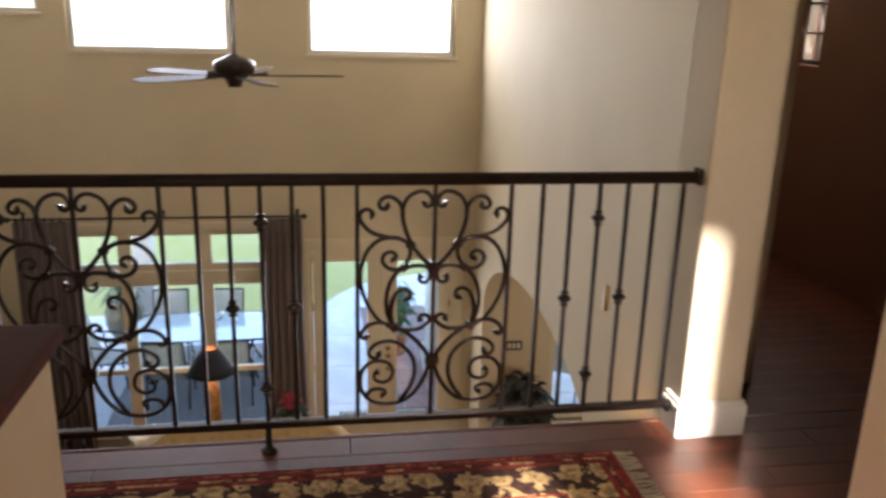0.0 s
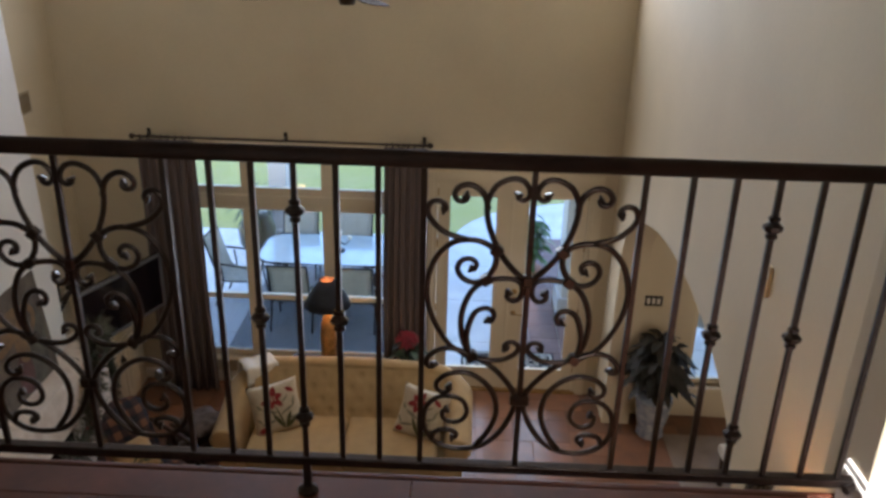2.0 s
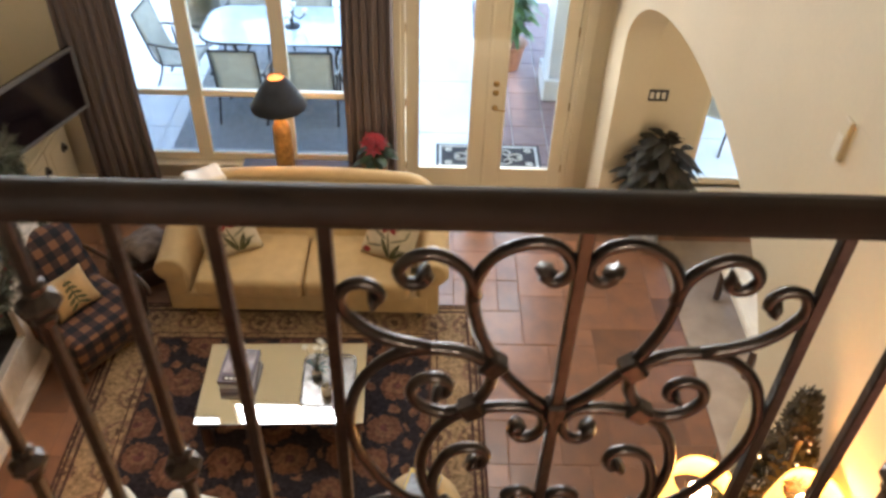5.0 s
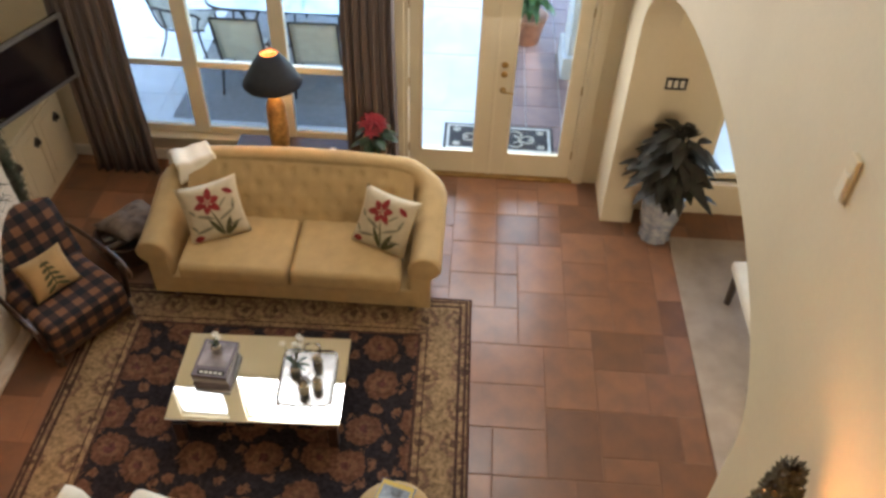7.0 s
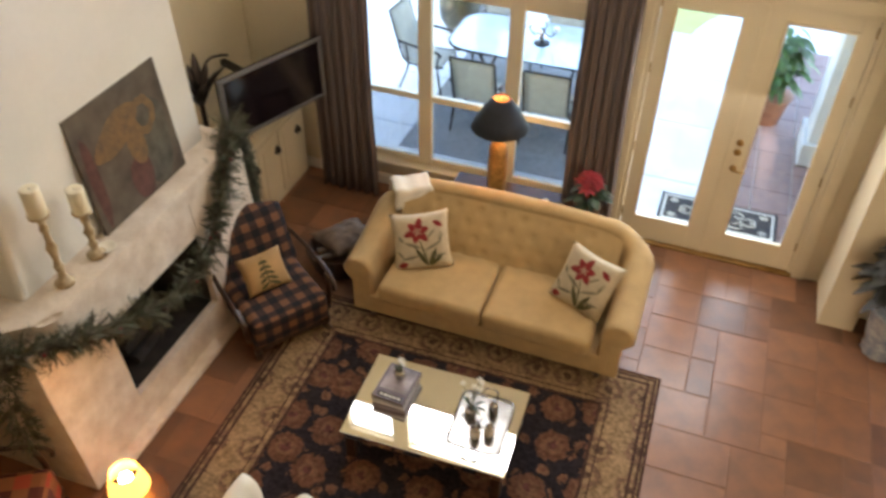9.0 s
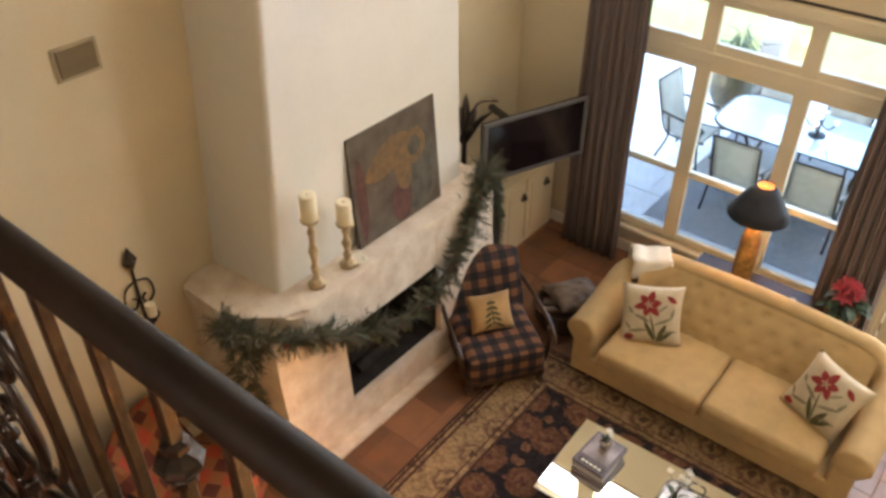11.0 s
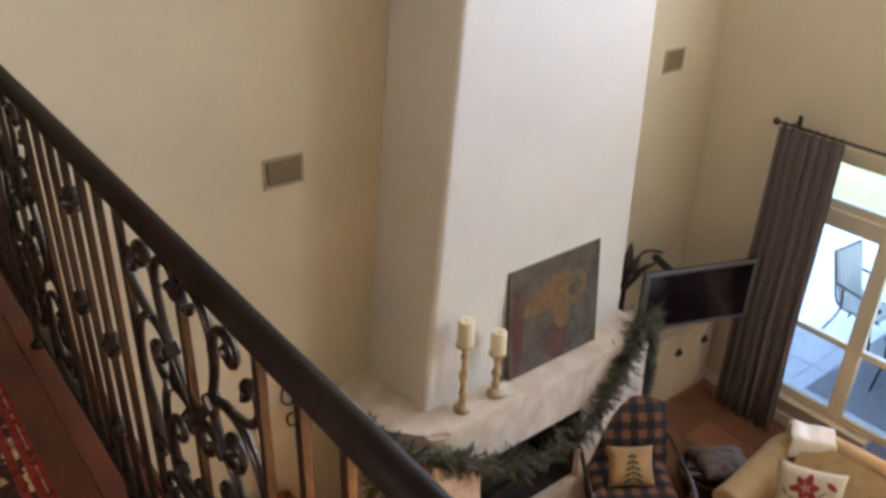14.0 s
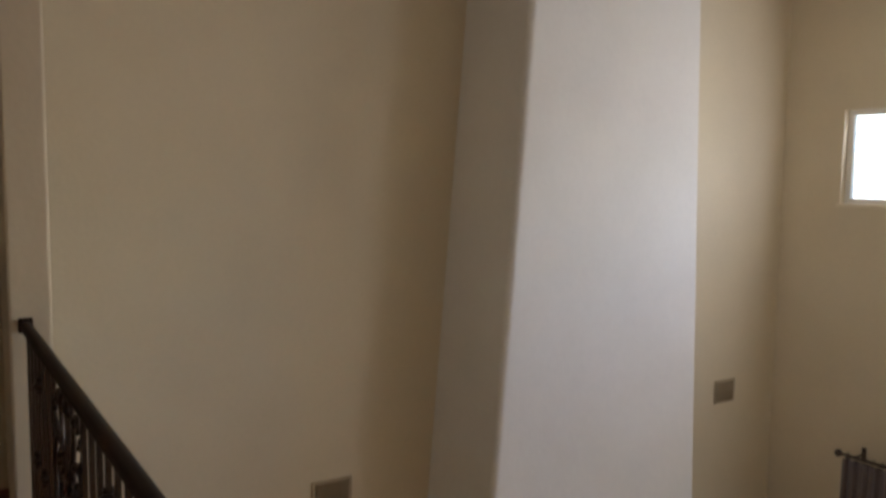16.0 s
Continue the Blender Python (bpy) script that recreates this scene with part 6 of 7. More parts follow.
    hsv = n.new("ShaderNodeHueSaturation")
    l.new(op('ADD', op('MULTIPLY', op('SUBTRACT', mottle.outputs["Fac"], 0.5), 2.2), op('ADD', op('MULTIPLY', pile.outputs["Fac"], 0.6), op('ADD', op('MULTIPLY', fade.outputs["Fac"], 0.5), 0.45))), hsv.inputs["Value"])
    l.new(col, hsv.inputs["Color"])
    l.new(hsv.outputs[0], b.inputs["Base Color"])
    bp = n.new("ShaderNodeBump")
    bp.inputs["Strength"].default_value, bp.inputs["Distance"].default_value = 0.6, 0.003
    l.new(pile.outputs["Fac"], bp.inputs["Height"])
    l.new(bp.outputs[0], b.inputs["Normal"])
    return m


def sheet(hx, hy, t):
    def place(u, v):
        x, y = (2 * u - 1) * hx, (2 * v - 1) * hy
        return Vector((x, y, t + 0.002 * noise.noise(Vector((x * 2, y * 2, 0)))))
    bm = grid_surface(24, 24, place)
    rim = [e for e in bm.edges if e.is_boundary]
    out = bmesh.ops.extrude_edge_only(bm, edges=rim)
    for q in out["geom"]:
        if isinstance(q, bmesh.types.BMVert):
            q.co.z = 0.0
    return bm


HX, HY = 1.60, 1.72
rug = thing("area_rug", "oriental rug with dark blue-black floral field and beige border", "rug", pose(-0.70, 2.925, FL + 0.002, 0, 0, 1.0))
part("weave", sheet(HX, HY, 0.012), rug_material("dark_floral_rug", (0.020, 0.016, 0.019), (0.115, 0.054, 0.032), (0.14, 0.072, 0.042), (0.25, 0.165, 0.09), (0.06, 0.03, 0.022), HX, HY, 0.43, 2.6, (0.09, 0.035, 0.03), (0.16, 0.095, 0.06), 1.25, 0.36, 0.24, 0.10), rug)
LX, LY = 1.62, 1.05
lrug = thing("loft_rug", "fringed red oriental rug with dark floral border on the loft floor", "rug", pose(-0.35, -1.20, LOFT + 0.001))
part("weave", sheet(LX, LY, 0.010), rug_material("red_floral_rug", (0.26, 0.03, 0.02), (0.42, 0.20, 0.08), (0.42, 0.26, 0.11), (0.055, 0.026, 0.02), (0.22, 0.03, 0.02), LX, LY, 0.30, 4.2, (0.4, 0.25, 0.1), (0.5, 0.33, 0.15), 1.9, 0.40, 0.13, 0.17), lrug)
M_FRINGE = mat("cream_fringe", (0.6, 0.5, 0.36), 0.95, var=0.1)
for sg in (-1, 1):
    bm = bmesh.new()
    rnd = random.Random(9)
    for k in range(120):
        y = -LY + 2 * LY * (k + 0.5) / 120
        tube([(sg * LX, y, 0.006), (sg * (LX + 0.04), y + rnd.uniform(-0.008, 0.008), 0.006), (sg * (LX + 0.075), y + rnd.uniform(-0.016, 0.016), 0.004)], 0.004, 4, bm)
    tagged(part("fringe", bm, M_FRINGE, lrug, "cream knotted fringe"), kind="stuff")

# ---- loft: low wall with a wooden cap ----
# Added grey sheet that makes the paving darker under the table.
patio_sheet = thing("outdoor_rug", "dark slate-grey sheet added under the patio table", "rug", pose(-1.4, 8.55, -3.877))
part("weave", box(-1.15, -1.35, 0, 1.15, 1.35, 0.008, 0.003, 1), mat("slate_grey_sheet", (0.26, 0.26, 0.26), 0.95, var=0.15, scale=20, bump=0.4), patio_sheet)
hw = thing("half_wall", "cream half wall with a dark polished wooden cap", "half wall", None, kind="structure")
part("wall_body", box(-0.86, -4.99, LOFT - 0.005, -0.345, -1.15, 0.839), M_WALL, hw)
part("wall_cap", box(-0.92, -4.99, 0.840, -0.325, -1.10, 0.882, 0.012, 3), M_CAP, hw)


def ceiling_fan():
    f = thing("ceiling_fan", "dark bronze ceiling fan with wooden blades on a long rod", "ceiling fan", pose(-0.38, 3.6, 0.885))
    part("rod", lathe([(0.014, 0.2), (0.014, CEIL - 0.885 - 0.06)], 10), M_IRON, f)
    part("canopy", lathe([(0.03, CEIL - 0.885 - 0.09), (0.075, CEIL - 0.885 - 0.03), (0.08, CEIL - 0.885)], 16), M_IRON, f, smooth=True)
    part("motor", lathe([(0.0, 0.0), (0.05, 0.005), (0.06, 0.04), (0.075, 0.06), (0.135, 0.10), (0.155, 0.15), (0.15, 0.185), (0.09, 0.215), (0.03, 0.24), (0.016, 0.25)], 24), M_IRON, f, smooth=True)
    bm = bmesh.new()
    up, lo = [], []
    pts = [(0.18, -0.05), (0.30, -0.07), (0.68, -0.08), (0.78, -0.06), (0.81, 0.0), (0.78, 0.06), (0.68, 0.08), (0.30, 0.07), (0.18, 0.05)]
    for x, y in pts:
        up.append(bm.verts.new((x, y, 0.006 - 0.12 * y)))
        lo.append(bm.verts.new((x, y, -0.002 - 0.12 * y)))
    bm.faces.new(up)
    bm.faces.new(lo[::-1])
    for i in range(len(pts)):
        j = (i + 1) % len(pts)
        bm.faces.new((up[i], up[j], lo[j], lo[i]))
    first = part("blade", bm, mat("fan_blade_wood", (0.07, 0.035, 0.02), 0.55, var=0.2, scale=6), f, "dark wooden blade")
    arm = tube(smooth_line([(0.12, 0, 0.0), (0.17, 0, 0.012), (0.24, 0, 0.01)], 3), 0.014, 6)
    arm_ob = part("blade_arm", arm, M_IRON, f)
    for k in range(5):
        a = 4 + 72 * k
        for nm, src in (("blade", first), ("blade_arm", arm_ob)):
            ob = src if k == 0 else new(nm, src.data)
            ob.parent = f
            ob.matrix_local = pose(0, 0, 0.085, 0, 0, a)


ceiling_fan()
sp = thing("switch_plate", "black four-gang light switch plate with ivory rockers", "switch", pose(2.50, 6.05, -2.38))
part("plate", box(-0.125, -0.008, -0.06, 0.125, 0, 0.06, 0.003), M_BLACK, sp)
for k in range(4):
    part("rocker", box(-0.10 + 0.055 * k, -0.013, -0.035, -0.065 + 0.055 * k, -0.007, 0.035, 0.002), M_IVORY, sp)
th = thing("wall_chime", "narrow cream plastic box mounted high on the arch wall", "wall box", pose(RIGHT, 2.10, -0.30))
part("case", box(-0.02, -0.035, -0.09, 0, 0.035, 0.09, 0.006), M_WALL, th)
part("grille", box(-0.023, -0.025, -0.09, -0.019, 0.025, 0.02, 0.002), M_TRIM, th)
# tall cabinet against the arch wall, dressed with two lamps, fir sprigs and a small tree
def armoire():
    x0, x1, y0, y1, zt = 1.40, 2.055, 0.70, 1.36, -1.70
    a = thing("armoire", "tall dark walnut armoire with panelled doors against the arch wall", "armoire", pose(0, 0, FL))
    h = zt - FL
    part("carcass", box(x0 + 0.03, y0, 0.09, x1, y1, h - 0.08, 0.006), M_WALNUT, a)
    part("plinth", box(x0 + 0.015, y0 - 0.012, 0, x1, y1 + 0.012, 0.09, 0.006), M_WALNUT, a)
    part("cornice", box(x0 - 0.01, y0 - 0.03, h - 0.08, x1, y1 + 0.03, h, 0.012, 3), M_WALNUT, a)
    for k in range(2):
        ya = y0 + 0.02 + k * 0.313
        d = part("door", box(x0 + 0.008, ya, 0.12, x0 + 0.03, ya + 0.307, h - 0.1, 0.004), M_WALNUT, a)
        part("panel", box(x0 - 0.001, ya + 0.06, 0.2, x0 + 0.008, ya + 0.247, h - 0.18, 0.006), M_WALNUT, d)
        part("knob", lathe([(0.006, 0), (0.006, 0.012), (0.014, 0.02), (0.0, 0.03)], 10), M_BRASS, d, at=pose(x0 + 0.008, ya + (0.28 if k == 0 else 0.03), 1.0, 0, -90))
    return zt


TOPZ = armoire()
for x, y in ((1.52, 1.17), (1.935, 1.12)):
    table_lamp(pose(x, y, TOPZ), "lit amber lamp with a wide open shade on the tall armoire", 0.27, (0.145, 0.115, 0.17), M_AMBER, M_AMBER, M_GOLD, [(0.06, 0), (0.065, 0.1), (0.02, 0.3), (0.035, 0.6), (0.012, 1.0)])
    point_lamp("lamp_light", (x, y, TOPZ + 0.38), 0.13, (1.0, 0.6, 0.28), 0.05)


def sprigs(name, label, cat, m, material, n, seed, place, ln):
    """A heap of small twigs, each with paired needles."""
    rnd = random.Random(seed)
    t = thing(name, label, cat, m)
    bm = bmesh.new()
    for k in range(n):
        c, d = place(rnd)
        d = d.normalized()
        side = d.orthogonal().normalized()
        up = d.cross(side)
        tube([c, c + d * ln], 0.003, 4, bm)
        for i in range(14):
            p = c + d * ln * (i + 1) / 14
            b = i * 2.4
            o = (side * math.cos(b) + up * math.sin(b) + d * 0.7).normalized() * ln * 0.34
            wdt = d.cross(o).normalized() * 0.005
            bm.faces.new([bm.verts.new(q) for q in (p - wdt, p + o * 0.6 - wdt * 0.8, p + o, p + o * 0.6 + wdt * 0.8, p + wdt)])
    tagged(part("foliage", bm, material, t), kind="stuff")
    return t


def flat_heap(rnd):
    a = rnd.uniform(0, 6.283)
    r = rnd.uniform(0.0, 0.13)
    return Vector((r * math.cos(a), r * math.sin(a), rnd.uniform(0.02, 0.09))), Vector((math.cos(a), math.sin(a), rnd.uniform(0.2, 1.1)))


sprigs("fir_sprigs", "loose heap of green fir sprigs between the armoire lamps", "greenery", pose(1.76, 1.25, TOPZ), M_FIR, 46, 61, flat_heap, 0.15)
sprigs("fir_sprigs", "loose heap of green fir sprigs between the armoire lamps", "greenery", pose(1.88, 0.90, TOPZ), M_FIR, 46, 62, flat_heap, 0.15)


def hanging(rnd):
    z = rnd.uniform(0.0, 1.0)
    a = rnd.uniform(0, 6.283)
    r = 0.05 * (1 - 0.4 * z)
    return Vector((r * math.cos(a), r * math.sin(a) - 0.02, -0.70 * z)), Vector((math.cos(a), math.sin(a) - 0.3, -1.2))


# Some garland, but mostly a dark fill for the shade below the ledge.
sprigs("garland", "dark fir garland tail filling the shade below the mantel's near corner", "garland", pose(-3.06, 2.04, -2.44), M_FIR, 90, 40, hanging, 0.12)


def cone(rnd):
    z = rnd.uniform(0.0, 1.0) ** 1.25
    a = rnd.uniform(0, 6.283)
    r = 0.15 * (1 - z) + 0.008
    return Vector((0.6 * r * math.cos(a) + 0.03 * z, 0.6 * r * math.sin(a) + 0.11 * z, 0.05 + 0.53 * z)), Vector((math.cos(a), math.sin(a), 0.5 + 1.6 * z))


M_OLIVE = mat("dried_olive_foliage", (0.05, 0.042, 0.02), 0.6, var=0.35, scale=18, second=(0.075, 0.052, 0.024))
M_FAIRY = glow("warm_fairy_light", (1.0, 0.62, 0.28), 0.5)
tree = sprigs("tabletop_tree", "small dark olive tabletop tree with tiny warm lights", "tree", pose(1.925, 1.31, TOPZ), M_OLIVE, 420, 63, cone, 0.075)
part("stand", lathe([(0.05, 0), (0.05, 0.015), (0.012, 0.025), (0.012, 0.5)], 10), M_WALNUT, tree)
rnd = random.Random(5)
for k in range(7):
    z = rnd.uniform(0.05, 0.85)
    a, r = rnd.uniform(2.2, 5.6), 0.15 * (1 - z) + 0.02
    part("fairy_light", lathe([(0.0, 0), (0.006, 0.005), (0.006, 0.012), (0.0, 0.017)], 6), M_FAIRY, tree, at=pose(r * math.cos(a) + 0.03 * z, r * math.sin(a) + 0.11 * z, 0.06 + 0.53 * z))
wt = thing("white_bench", "white cloth-covered bench on the pale carpet", "bench", pose(3.34, 4.35, FL + 0.012))
part("seat", box(-0.28, -0.55, 0.36, 0.28, 0.55, 0.46, 0.03, 3), M_IVORY, wt)
for x in (-0.22, 0.22):
    for y in (-0.48, 0.48):
        part("leg", lathe([(0.03, 0), (0.04, 0.37)], 8, at=(x, y, 0)), M_WALNUT, wt)

# Added pale ground, so the view through the high windows burns out white.
tagged(part("far_bright_ground", box(-300, 34, -3.955, 300, 590, -3.94), mat("pale_burnout_ground", (0.5, 0.47, 0.36), 0.95, var=0.12, scale=0.3)), kind="structure")

# ---- patio ----
PZ = -3.88
tagged(part("patio", box(-7.0, FAR + 0.2, -3.96, 7.0, 11.2, PZ - 0.012), M_STUCCO), kind="structure")
for i in range(11):
    for j in range(4):
        x, y = (0.37 - 1.24 * i if i < 7 else 2.82 + 1.24 * (i - 7)), FAR + 0.62 + 1.24 * j
        part("paving_slab", box(x - 0.615, y - (0.615 if j else 0.4), PZ - 0.011, x + 0.615, y + 0.615, PZ + 0.002 * ((i * 7 + j * 3) % 3), 0.004, 1), M_PATIO, bpy.data.objects["patio"])
M_PAVER = mat("brown_clay_paver", (0.2, 0.125, 0.108), 0.7, var=0.18, scale=7, bump=0.4, fine=45, second=(0.16, 0.10, 0.09), per=0.1)
for i in range(3):
    for j in range(12):
        x, y = 1.19 + 0.40 * i, FAR + 0.42 + 0.40 * j
        part("paver", box(x - 0.196, y - 0.196, PZ - 0.011, x + 0.196, y + 0.196, PZ + 0.001 * ((i * 5 + j * 3) % 3), 0.004, 1), M_PAVER, bpy.data.objects["patio"])
path_plan = soft_outline([(0.2, 11.205), (0.45, 12.1), (1.1, 12.95), (2.4, 13.5), (5.0, 14.2), (9.0, 14.6), (9.0, 12.6), (5.0, 12.2), (3.4, 11.205)], 0.8, 6)
tagged(part("concrete_path", extrude_outline(path_plan, -3.96, -3.94), M_PATIO), kind="structure")
for x, y in ((-2.62, 10.85), (2.12, 8.75)):
    c = thing("patio_column", "square grey stucco patio column with a plain base", "column", pose(x, y, PZ), "patio columns", kind="structure")
    r = 0.15 if x < 0 else 0.26
    part("shaft", box(-r, -r, 0, r, r, 3.3, 0.02), M_STUCCO, c)
    part("base", box(-r - 0.05, -r - 0.05, 0, r + 0.05, r + 0.05, 0.3, 0.02), M_STUCCO, c)
tagged(part("patio_beam", box(-7.0, 10.3, PZ + 3.3, 7.0, 10.9, PZ + 3.7), M_STUCCO), kind="structure")
wing = tagged(part("patio_side_wall", box(2.35, 6.65, -3.96, 2.6, 8.6, -0.6), M_STUCCO), kind="structure")
M_SLING = mat("pale_sling_mesh", (0.34, 0.33, 0.28), 0.8, var=0.06, scale=10, bump=0.3, fine=220)
M_FRAME = mat("dark_bronze_metal", (0.025, 0.02, 0.018), 0.4, metal=0.5, var=0.15)
M_TABLEGLASS = mat("pale_glass_tabletop", (0.42, 0.49, 0.5), 0.08, var=0.05, coat=0.6)


def patio_chair():
    c = thing("patio_chair", "patio sling chair with pale mesh and dark metal frame", "patio chair", pose(0, 0, -50), "chairs round the patio table")
    def sling(u, v):
        s = v
        if s < 0.45:
            y, z = -0.25 + 0.5 * s / 0.45, 0.42 - 0.03 * math.sin(math.pi * s / 0.45)
        else:
            k = (s - 0.45) / 0.55
            y, z = 0.25 + 0.20 * k, 0.42 + 0.60 * k
        return Vector(((u - 0.5) * 0.50, y, z))
    ob = part("sling", grid_surface(6, 16, sling), M_SLING, c, smooth=True)
    ob.modifiers.new("thickness", 'SOLIDIFY').thickness = 0.006
    for sg in (-1, 1):
        part("side_rail", tube(smooth_line([(sg * 0.26, -0.27, 0.42), (sg * 0.26, 0.0, 0.39), (sg * 0.26, 0.25, 0.42), (sg * 0.26, 0.36, 0.72), (sg * 0.26, 0.45, 1.03)], 4), 0.014, 7), M_FRAME, c, smooth=True)
        part("arm", tube(smooth_line([(sg * 0.29, 0.34, 0.68), (sg * 0.31, 0.1, 0.66), (sg * 0.31, -0.2, 0.63), (sg * 0.30, -0.26, 0.58)], 4), 0.016, 7), M_FRAME, c, smooth=True)
        part("front_leg", tube(smooth_line([(sg * 0.30, -0.24, 0.61), (sg * 0.28, -0.2, 0.4), (sg * 0.28, -0.26, 0.0)], 4), 0.014, 7), M_FRAME, c, smooth=True)
        part("back_leg", tube(smooth_line([(sg * 0.29, 0.22, 0.64), (sg * 0.28, 0.2, 0.36), (sg * 0.28, 0.34, 0.0)], 4), 0.014, 7), M_FRAME, c, smooth=True)
    part("top_bar", tube([(-0.26, 0.45, 1.03), (0.26, 0.45, 1.03)], 0.014, 7), M_FRAME, c)
    return c


pc = patio_chair()
spots = [(-1.82, 8.05, 180), (-0.99, 8.05, 182), (-2.02, 9.30, 3), (-1.22, 9.27, -3), (-2.70, 8.68, 86), (3.7, 7.7, 150), (4.4, 8.3, 120)]
pc.matrix_local = pose(spots[0][0], spots[0][1], PZ, 0, 0, spots[0][2])
for x, y, a in spots[1:]:
    copy_thing(pc, pose(x, y, PZ, 0, 0, a))
pt = thing("patio_table", "oval glass-topped patio table with dark metal legs", "patio table", pose(-1.40, 8.95, PZ))
part("tabletop", extrude_outline(soft_outline([(-1.06, -0.55), (1.06, -0.55), (1.06, 0.55), (-1.06, 0.55)], 0.35, 6), 0.70, 0.72), M_TABLEGLASS, pt)
part("rim", tube([(x, y, 0.71) for x, y in (lambda q: q + q[:1])(soft_outline([(-1.06, -0.55), (1.06, -0.55), (1.06, 0.55), (-1.06, 0.55)], 0.35, 6))], 0.018, 7), M_FRAME, pt)
for x in (-0.7, 0.7):
    for y in (-0.35, 0.35):
        part("leg", tube(smooth_line([(x, y, 0.70), (x * 0.85, y * 0.8, 0.35), (x * 1.05, y * 1.1, 0.0)], 4), 0.02, 7), M_FRAME, pt)
cn = thing("centrepiece", "black scrolled metal candle holder on the patio table", "candle holder", pose(-1.35, 8.9, PZ + 0.725))
part("base", lathe([(0.1, 0), (0.1, 0.012), (0.02, 0.03), (0.015, 0.2)], 12), M_FRAME, cn)
for k in range(4):
    a = k * 1.571
    part("arm", tube(smooth_line([(0, 0, 0.16), (0.1 * math.cos(a), 0.1 * math.sin(a), 0.1), (0.17 * math.cos(a), 0.17 * math.sin(a), 0.18)], 4), 0.008, 6), M_FRAME, cn)
    part("cup", lathe([(0.02, 0), (0.035, 0.05), (0.0, 0.05)], 10, at=(0.17 * math.cos(a), 0.17 * math.sin(a), 0.18)), M_IVORY, cn)
dm = thing("door_mat", "dark door mat with pale scrollwork outside the doors", "mat", pose(1.08, 7.15, PZ + 0.004))
part("mat", box(-0.6, -0.25, 0, 0.6, 0.25, 0.012, 0.004, 1), mat("black_mat_rubber", (0.03, 0.03, 0.03), 0.9, var=0.2), dm)
M_MATLINE = mat("cream_mat_print", (0.5, 0.48, 0.42), 0.9)
bm = bmesh.new()
for a, b, c, d in ((-0.57, -0.22, 0.57, -0.19), (-0.57, 0.19, 0.57, 0.22), (-0.57, -0.19, -0.54, 0.19), (0.54, -0.19, 0.57, 0.19)):
    box(a, b, 0.012, c, d, 0.0135, bm=bm)
part("border_line", bm, M_MATLINE, dm)
for sx in (-1, 1):
    for sy in (-1, 1):
        bm = bmesh.new()
        for k in range(7):
            a = k * 0.898
            tube([(sx * 0.46, sy * 0.13, 0.013), (sx * 0.46 + 0.045 * math.cos(a), sy * 0.13 + 0.04 * math.sin(a), 0.013)], 0.009, 4, bm, taper=[0.004, 0.011])
        part("corner_flower", bm, M_MATLINE, dm)
        for line in ([(0.03, 0.0), (0.10, 0.11), (0.2, 0.14), (0.26, 0.09), (0.22, 0.04), (0.17, 0.07)], [(0.22, 0.0), (0.30, 0.06), (0.37, 0.05), (0.38, 0.01), (0.33, 0.01)], [(0.02, 0.05), (0.04, 0.12), (0.0, 0.16)]):
            part("scrollwork", tube(smooth_line([(sx * u, sy * v, 0.012) for u, v in line], 4), 0.010, 4), M_MATLINE, dm)
M_TERRA = mat("terracotta_pot", (0.35, 0.15, 0.08), 0.8, var=0.15, scale=10, bump=0.4)
plant("potted_plant", "leafy green shrub in a terracotta pot on the patio", pose(1.42, 9.35, PZ), ([(0.16, 0), (0.22, 0.3), (0.25, 0.36), (0.23, 0.37)], M_TERRA, 0), 170, 0.2, 0.04, 0.95, 0.42, 52, mat("bright_green_leaf", (0.07, 0.15, 0.035), 0.5, var=0.25, scale=14, per=0.3))
plant("potted_plant", "tall grassy plant in a brown patio urn", pose(-2.88, 10.25, PZ), ([(0.14, 0), (0.28, 0.25), (0.3, 0.5), (0.2, 0.68), (0.24, 0.74), (0.22, 0.75)], mat("dark_olive_glaze", (0.06, 0.055, 0.03), 0.35, var=0.25, scale=9), 0), 60, 0.4, 0.012, 0.5, 0.28, 53, M_LEAF, 1.2)


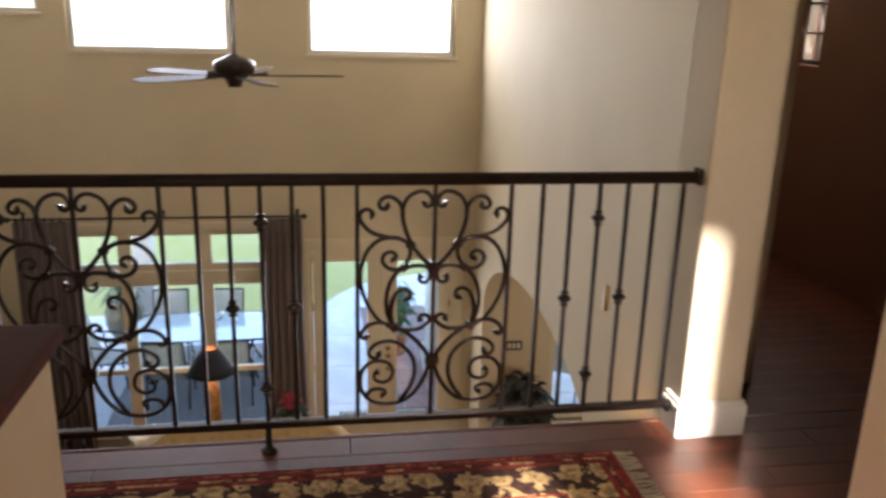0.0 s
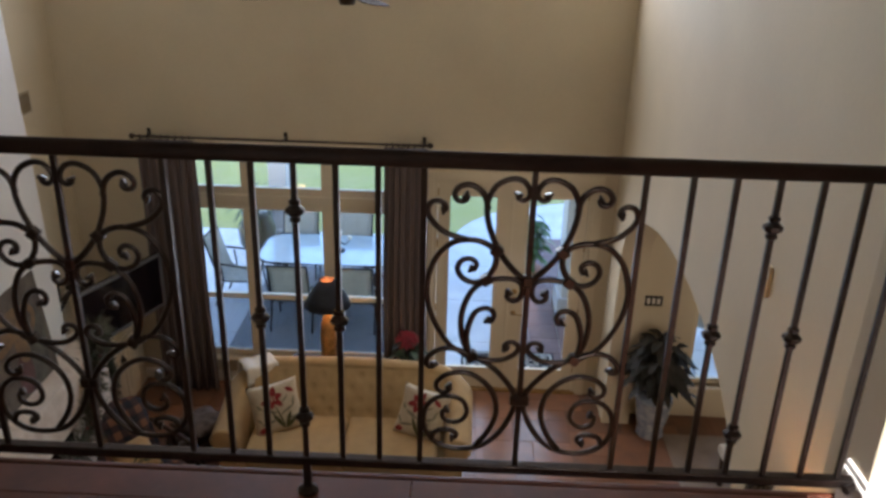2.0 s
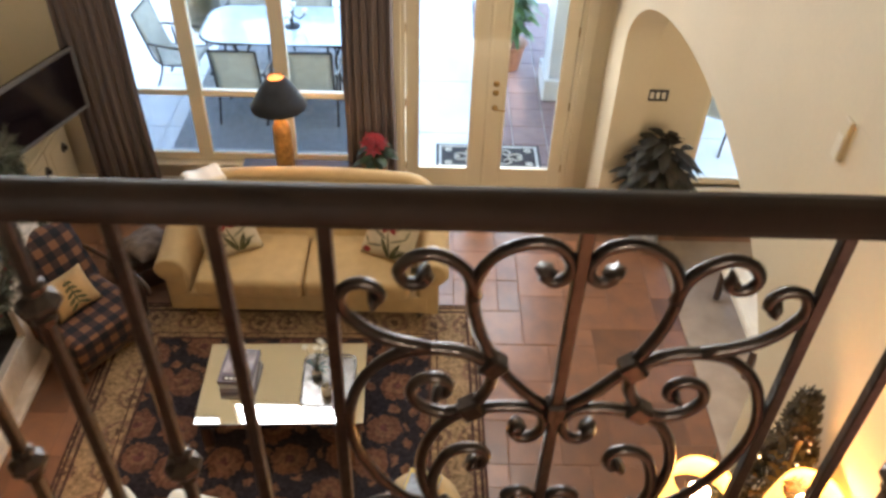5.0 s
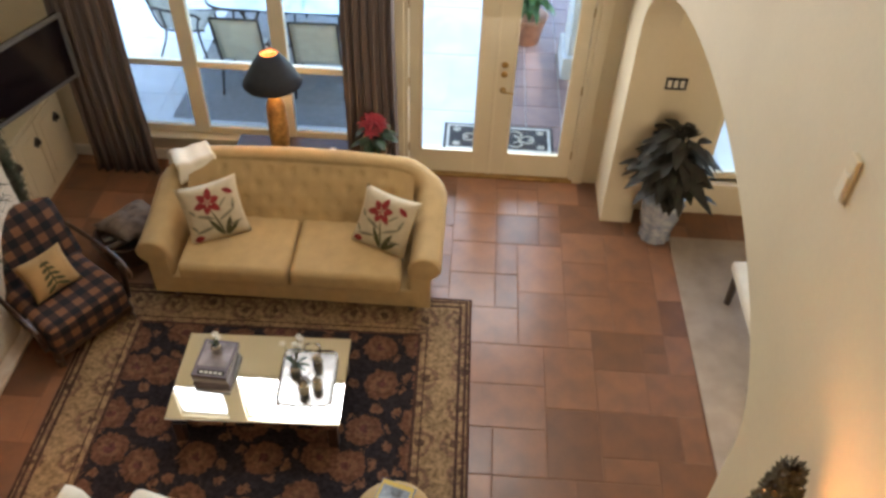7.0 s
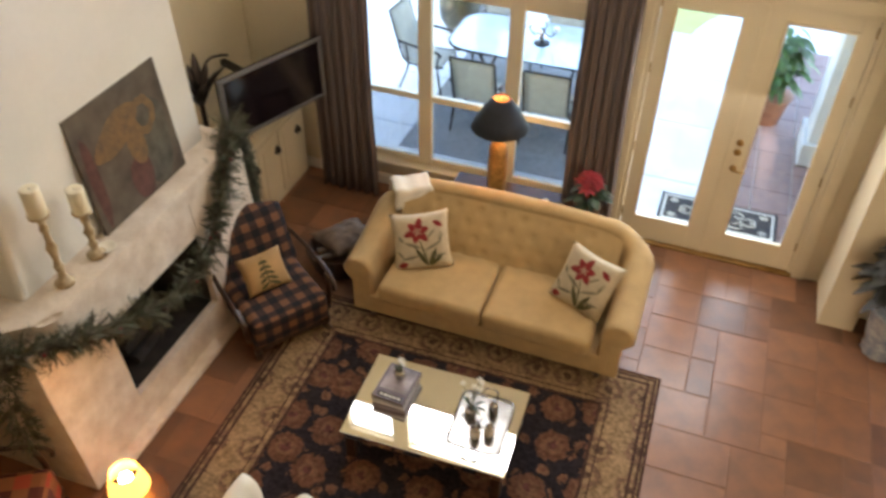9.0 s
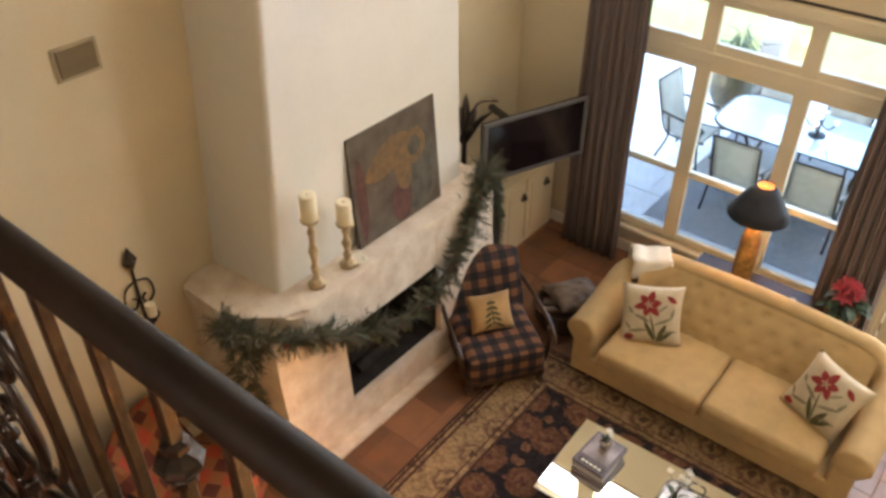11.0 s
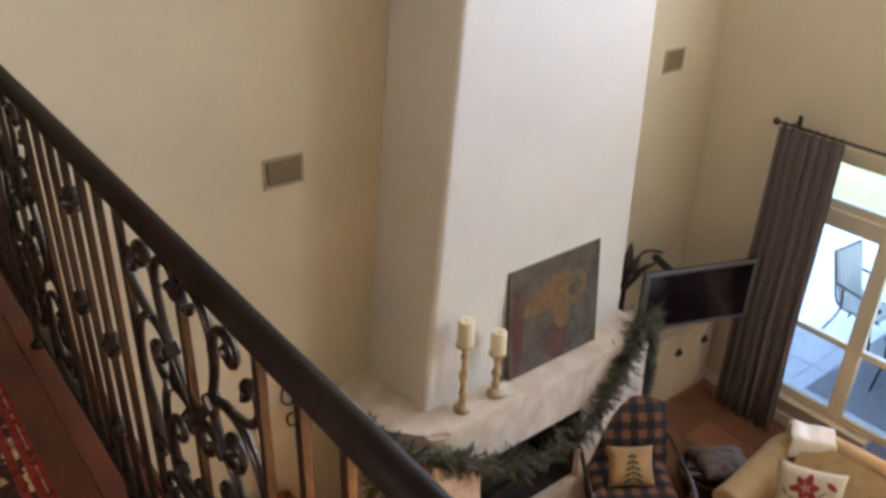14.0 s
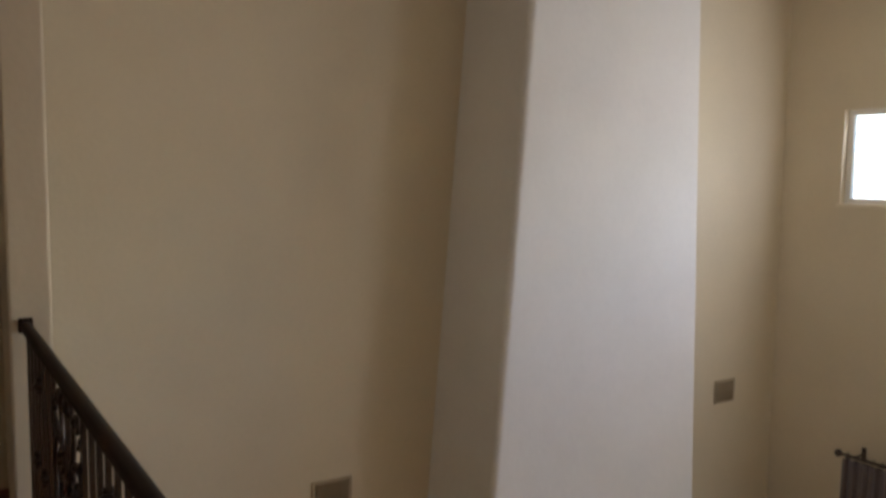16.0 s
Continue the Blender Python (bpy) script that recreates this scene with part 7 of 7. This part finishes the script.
# ---- floors laid piece by piece ----
def tiles():
    """A four-size ashlar pattern of terracotta tiles over the great room and the space beyond the arch."""
    floor = tagged(thing("floor", "", "floor"), kind="structure")
    u = 0.205
    cols, rows = 49, 48
    x0, y0 = -3.85, -3.38
    used = [[False] * rows for _ in range(cols)]
    rnd = random.Random(17)
    meshes = {}
    near, far_bm = [], bmesh.new()
    sizes = [(3, 2), (2, 2), (2, 2), (2, 3), (2, 1), (1, 1), (1, 2)]
    for j in range(rows):
        for i in range(cols):
            if used[i][j]:
                continue
            pick = rnd.sample(sizes, len(sizes))
            if rnd.random() < 0.7:
                pick = [s for s in pick if s[0] * s[1] >= 4] + [s for s in pick if s[0] * s[1] < 4]
            for w, h in pick + [(1, 1)]:
                if i + w <= cols and j + h <= rows and not any(used[i + a][j + b] for a in range(w) for b in range(h)):
                    break
            for a in range(w):
                for b in range(h):
                    used[i + a][j + b] = True
            cx, cy = x0 + (i + w / 2) * u, y0 + (j + h / 2) * u
            if cx > 6.1 or cy > FAR:
                continue
            if -1.9 < cx < 2.8 and 1.7 < cy and not (-2.0 < cx < 0.75 and cy < 4.5):
                near.append((cx, cy, w, h))
            else:
                g = 0.0035
                za = FL - rnd.uniform(0, 0.0015)
                q = [far_bm.verts.new((cx + sx * (w * u / 2 - g), cy + sy * (h * u / 2 - g), z)) for z in (FL - 0.0115, za) for sx, sy in ((-1, -1), (1, -1), (1, 1), (-1, 1))]
                far_bm.faces.new(q[4:])
                for k in range(4):
                    far_bm.faces.new((q[k], q[(k + 1) % 4], q[4 + (k + 1) % 4], q[4 + k]))
    for cx, cy, w, h in near:
        if (w, h) not in meshes:
            g = 0.0035
            bm = box(-w * u / 2 + g, -h * u / 2 + g, -0.0115, w * u / 2 - g, h * u / 2 - g, 0, 0.0025, 1)
            me = bpy.data.meshes.new("tile")
            bm.to_mesh(me)
            bm.free()
            me.materials.append(M_TILE)
            meshes[(w, h)] = me
        ob = new("tile", meshes[(w, h)])
        ob.parent = floor
        ob.matrix_local = pose(cx, cy, FL - rnd.uniform(0, 0.0015), rnd.uniform(-0.15, 0.15), rnd.uniform(-0.15, 0.15), 0)
    tagged(part("tiles", far_bm, M_TILE_REST, floor), kind="stuff")


M_TILE_REST = M_TILE.copy()
nt = M_TILE_REST.node_tree
for node in list(nt.nodes):
    if node.bl_idname == "ShaderNodeObjectInfo":
        geo = nt.nodes.new("ShaderNodeNewGeometry")
        target = node.outputs["Random"].links[0].to_socket
        nt.links.new(geo.outputs["Random Per Island"], target)
tiles()


def planks():
    floor = tagged(thing("loft_floor", "", "floor"), kind="structure")
    rnd = random.Random(23)
    w = 0.125
    meshes = {}
    rest = bmesh.new()
    y = 0.068
    while y > -5.0:
        x = -6.0
        while x < 3.3:
            ln = min(rnd.choice((0.9, 1.2, 1.5, 1.8)), 3.3 - x)
            if y > -2.2 and -3.2 < x < 3.0 and ln > 0.3:
                key = round(ln, 3)
                if key not in meshes:
                    bm = box(0.001, -w + 0.001, -0.02, ln - 0.001, -0.001, 0, 0.0015, 1)
                    me = bpy.data.meshes.new("plank")
                    bm.to_mesh(me)
                    bm.free()
                    me.materials.append(M_WOOD)
                    meshes[key] = me
                ob = new("plank", meshes[key])
                ob.parent = floor
                ob.matrix_local = pose(x, y, LOFT - rnd.uniform(0, 0.0008))
            elif ln > 0.01:
                q = [rest.verts.new(v) for v in ((x + 0.001, y - w + 0.001, LOFT), (x + ln - 0.001, y - w + 0.001, LOFT), (x + ln - 0.001, y - 0.001, LOFT), (x + 0.001, y - 0.001, LOFT))]
                rest.faces.new(q)
            x += ln
        y -= w
    for k in range(31):
        yy = 0.07 + k * w
        xa = 1.83 if k < 3 else 2.125
        q = [rest.verts.new(v) for v in ((xa, yy + 0.001, LOFT), (3.3, yy + 0.001, LOFT), (3.3, yy + w - 0.001, LOFT), (xa, yy + w - 0.001, LOFT))]
        rest.faces.new(q)
    tagged(part("planks", rest, M_WOOD, floor), kind="stuff")
    tagged(part("loft_nosing", box(-2.80, 0.0705, LOFT - 0.05, 1.575, 0.095, LOFT + 0.002, 0.008), M_WOOD), kind="structure")


planks()
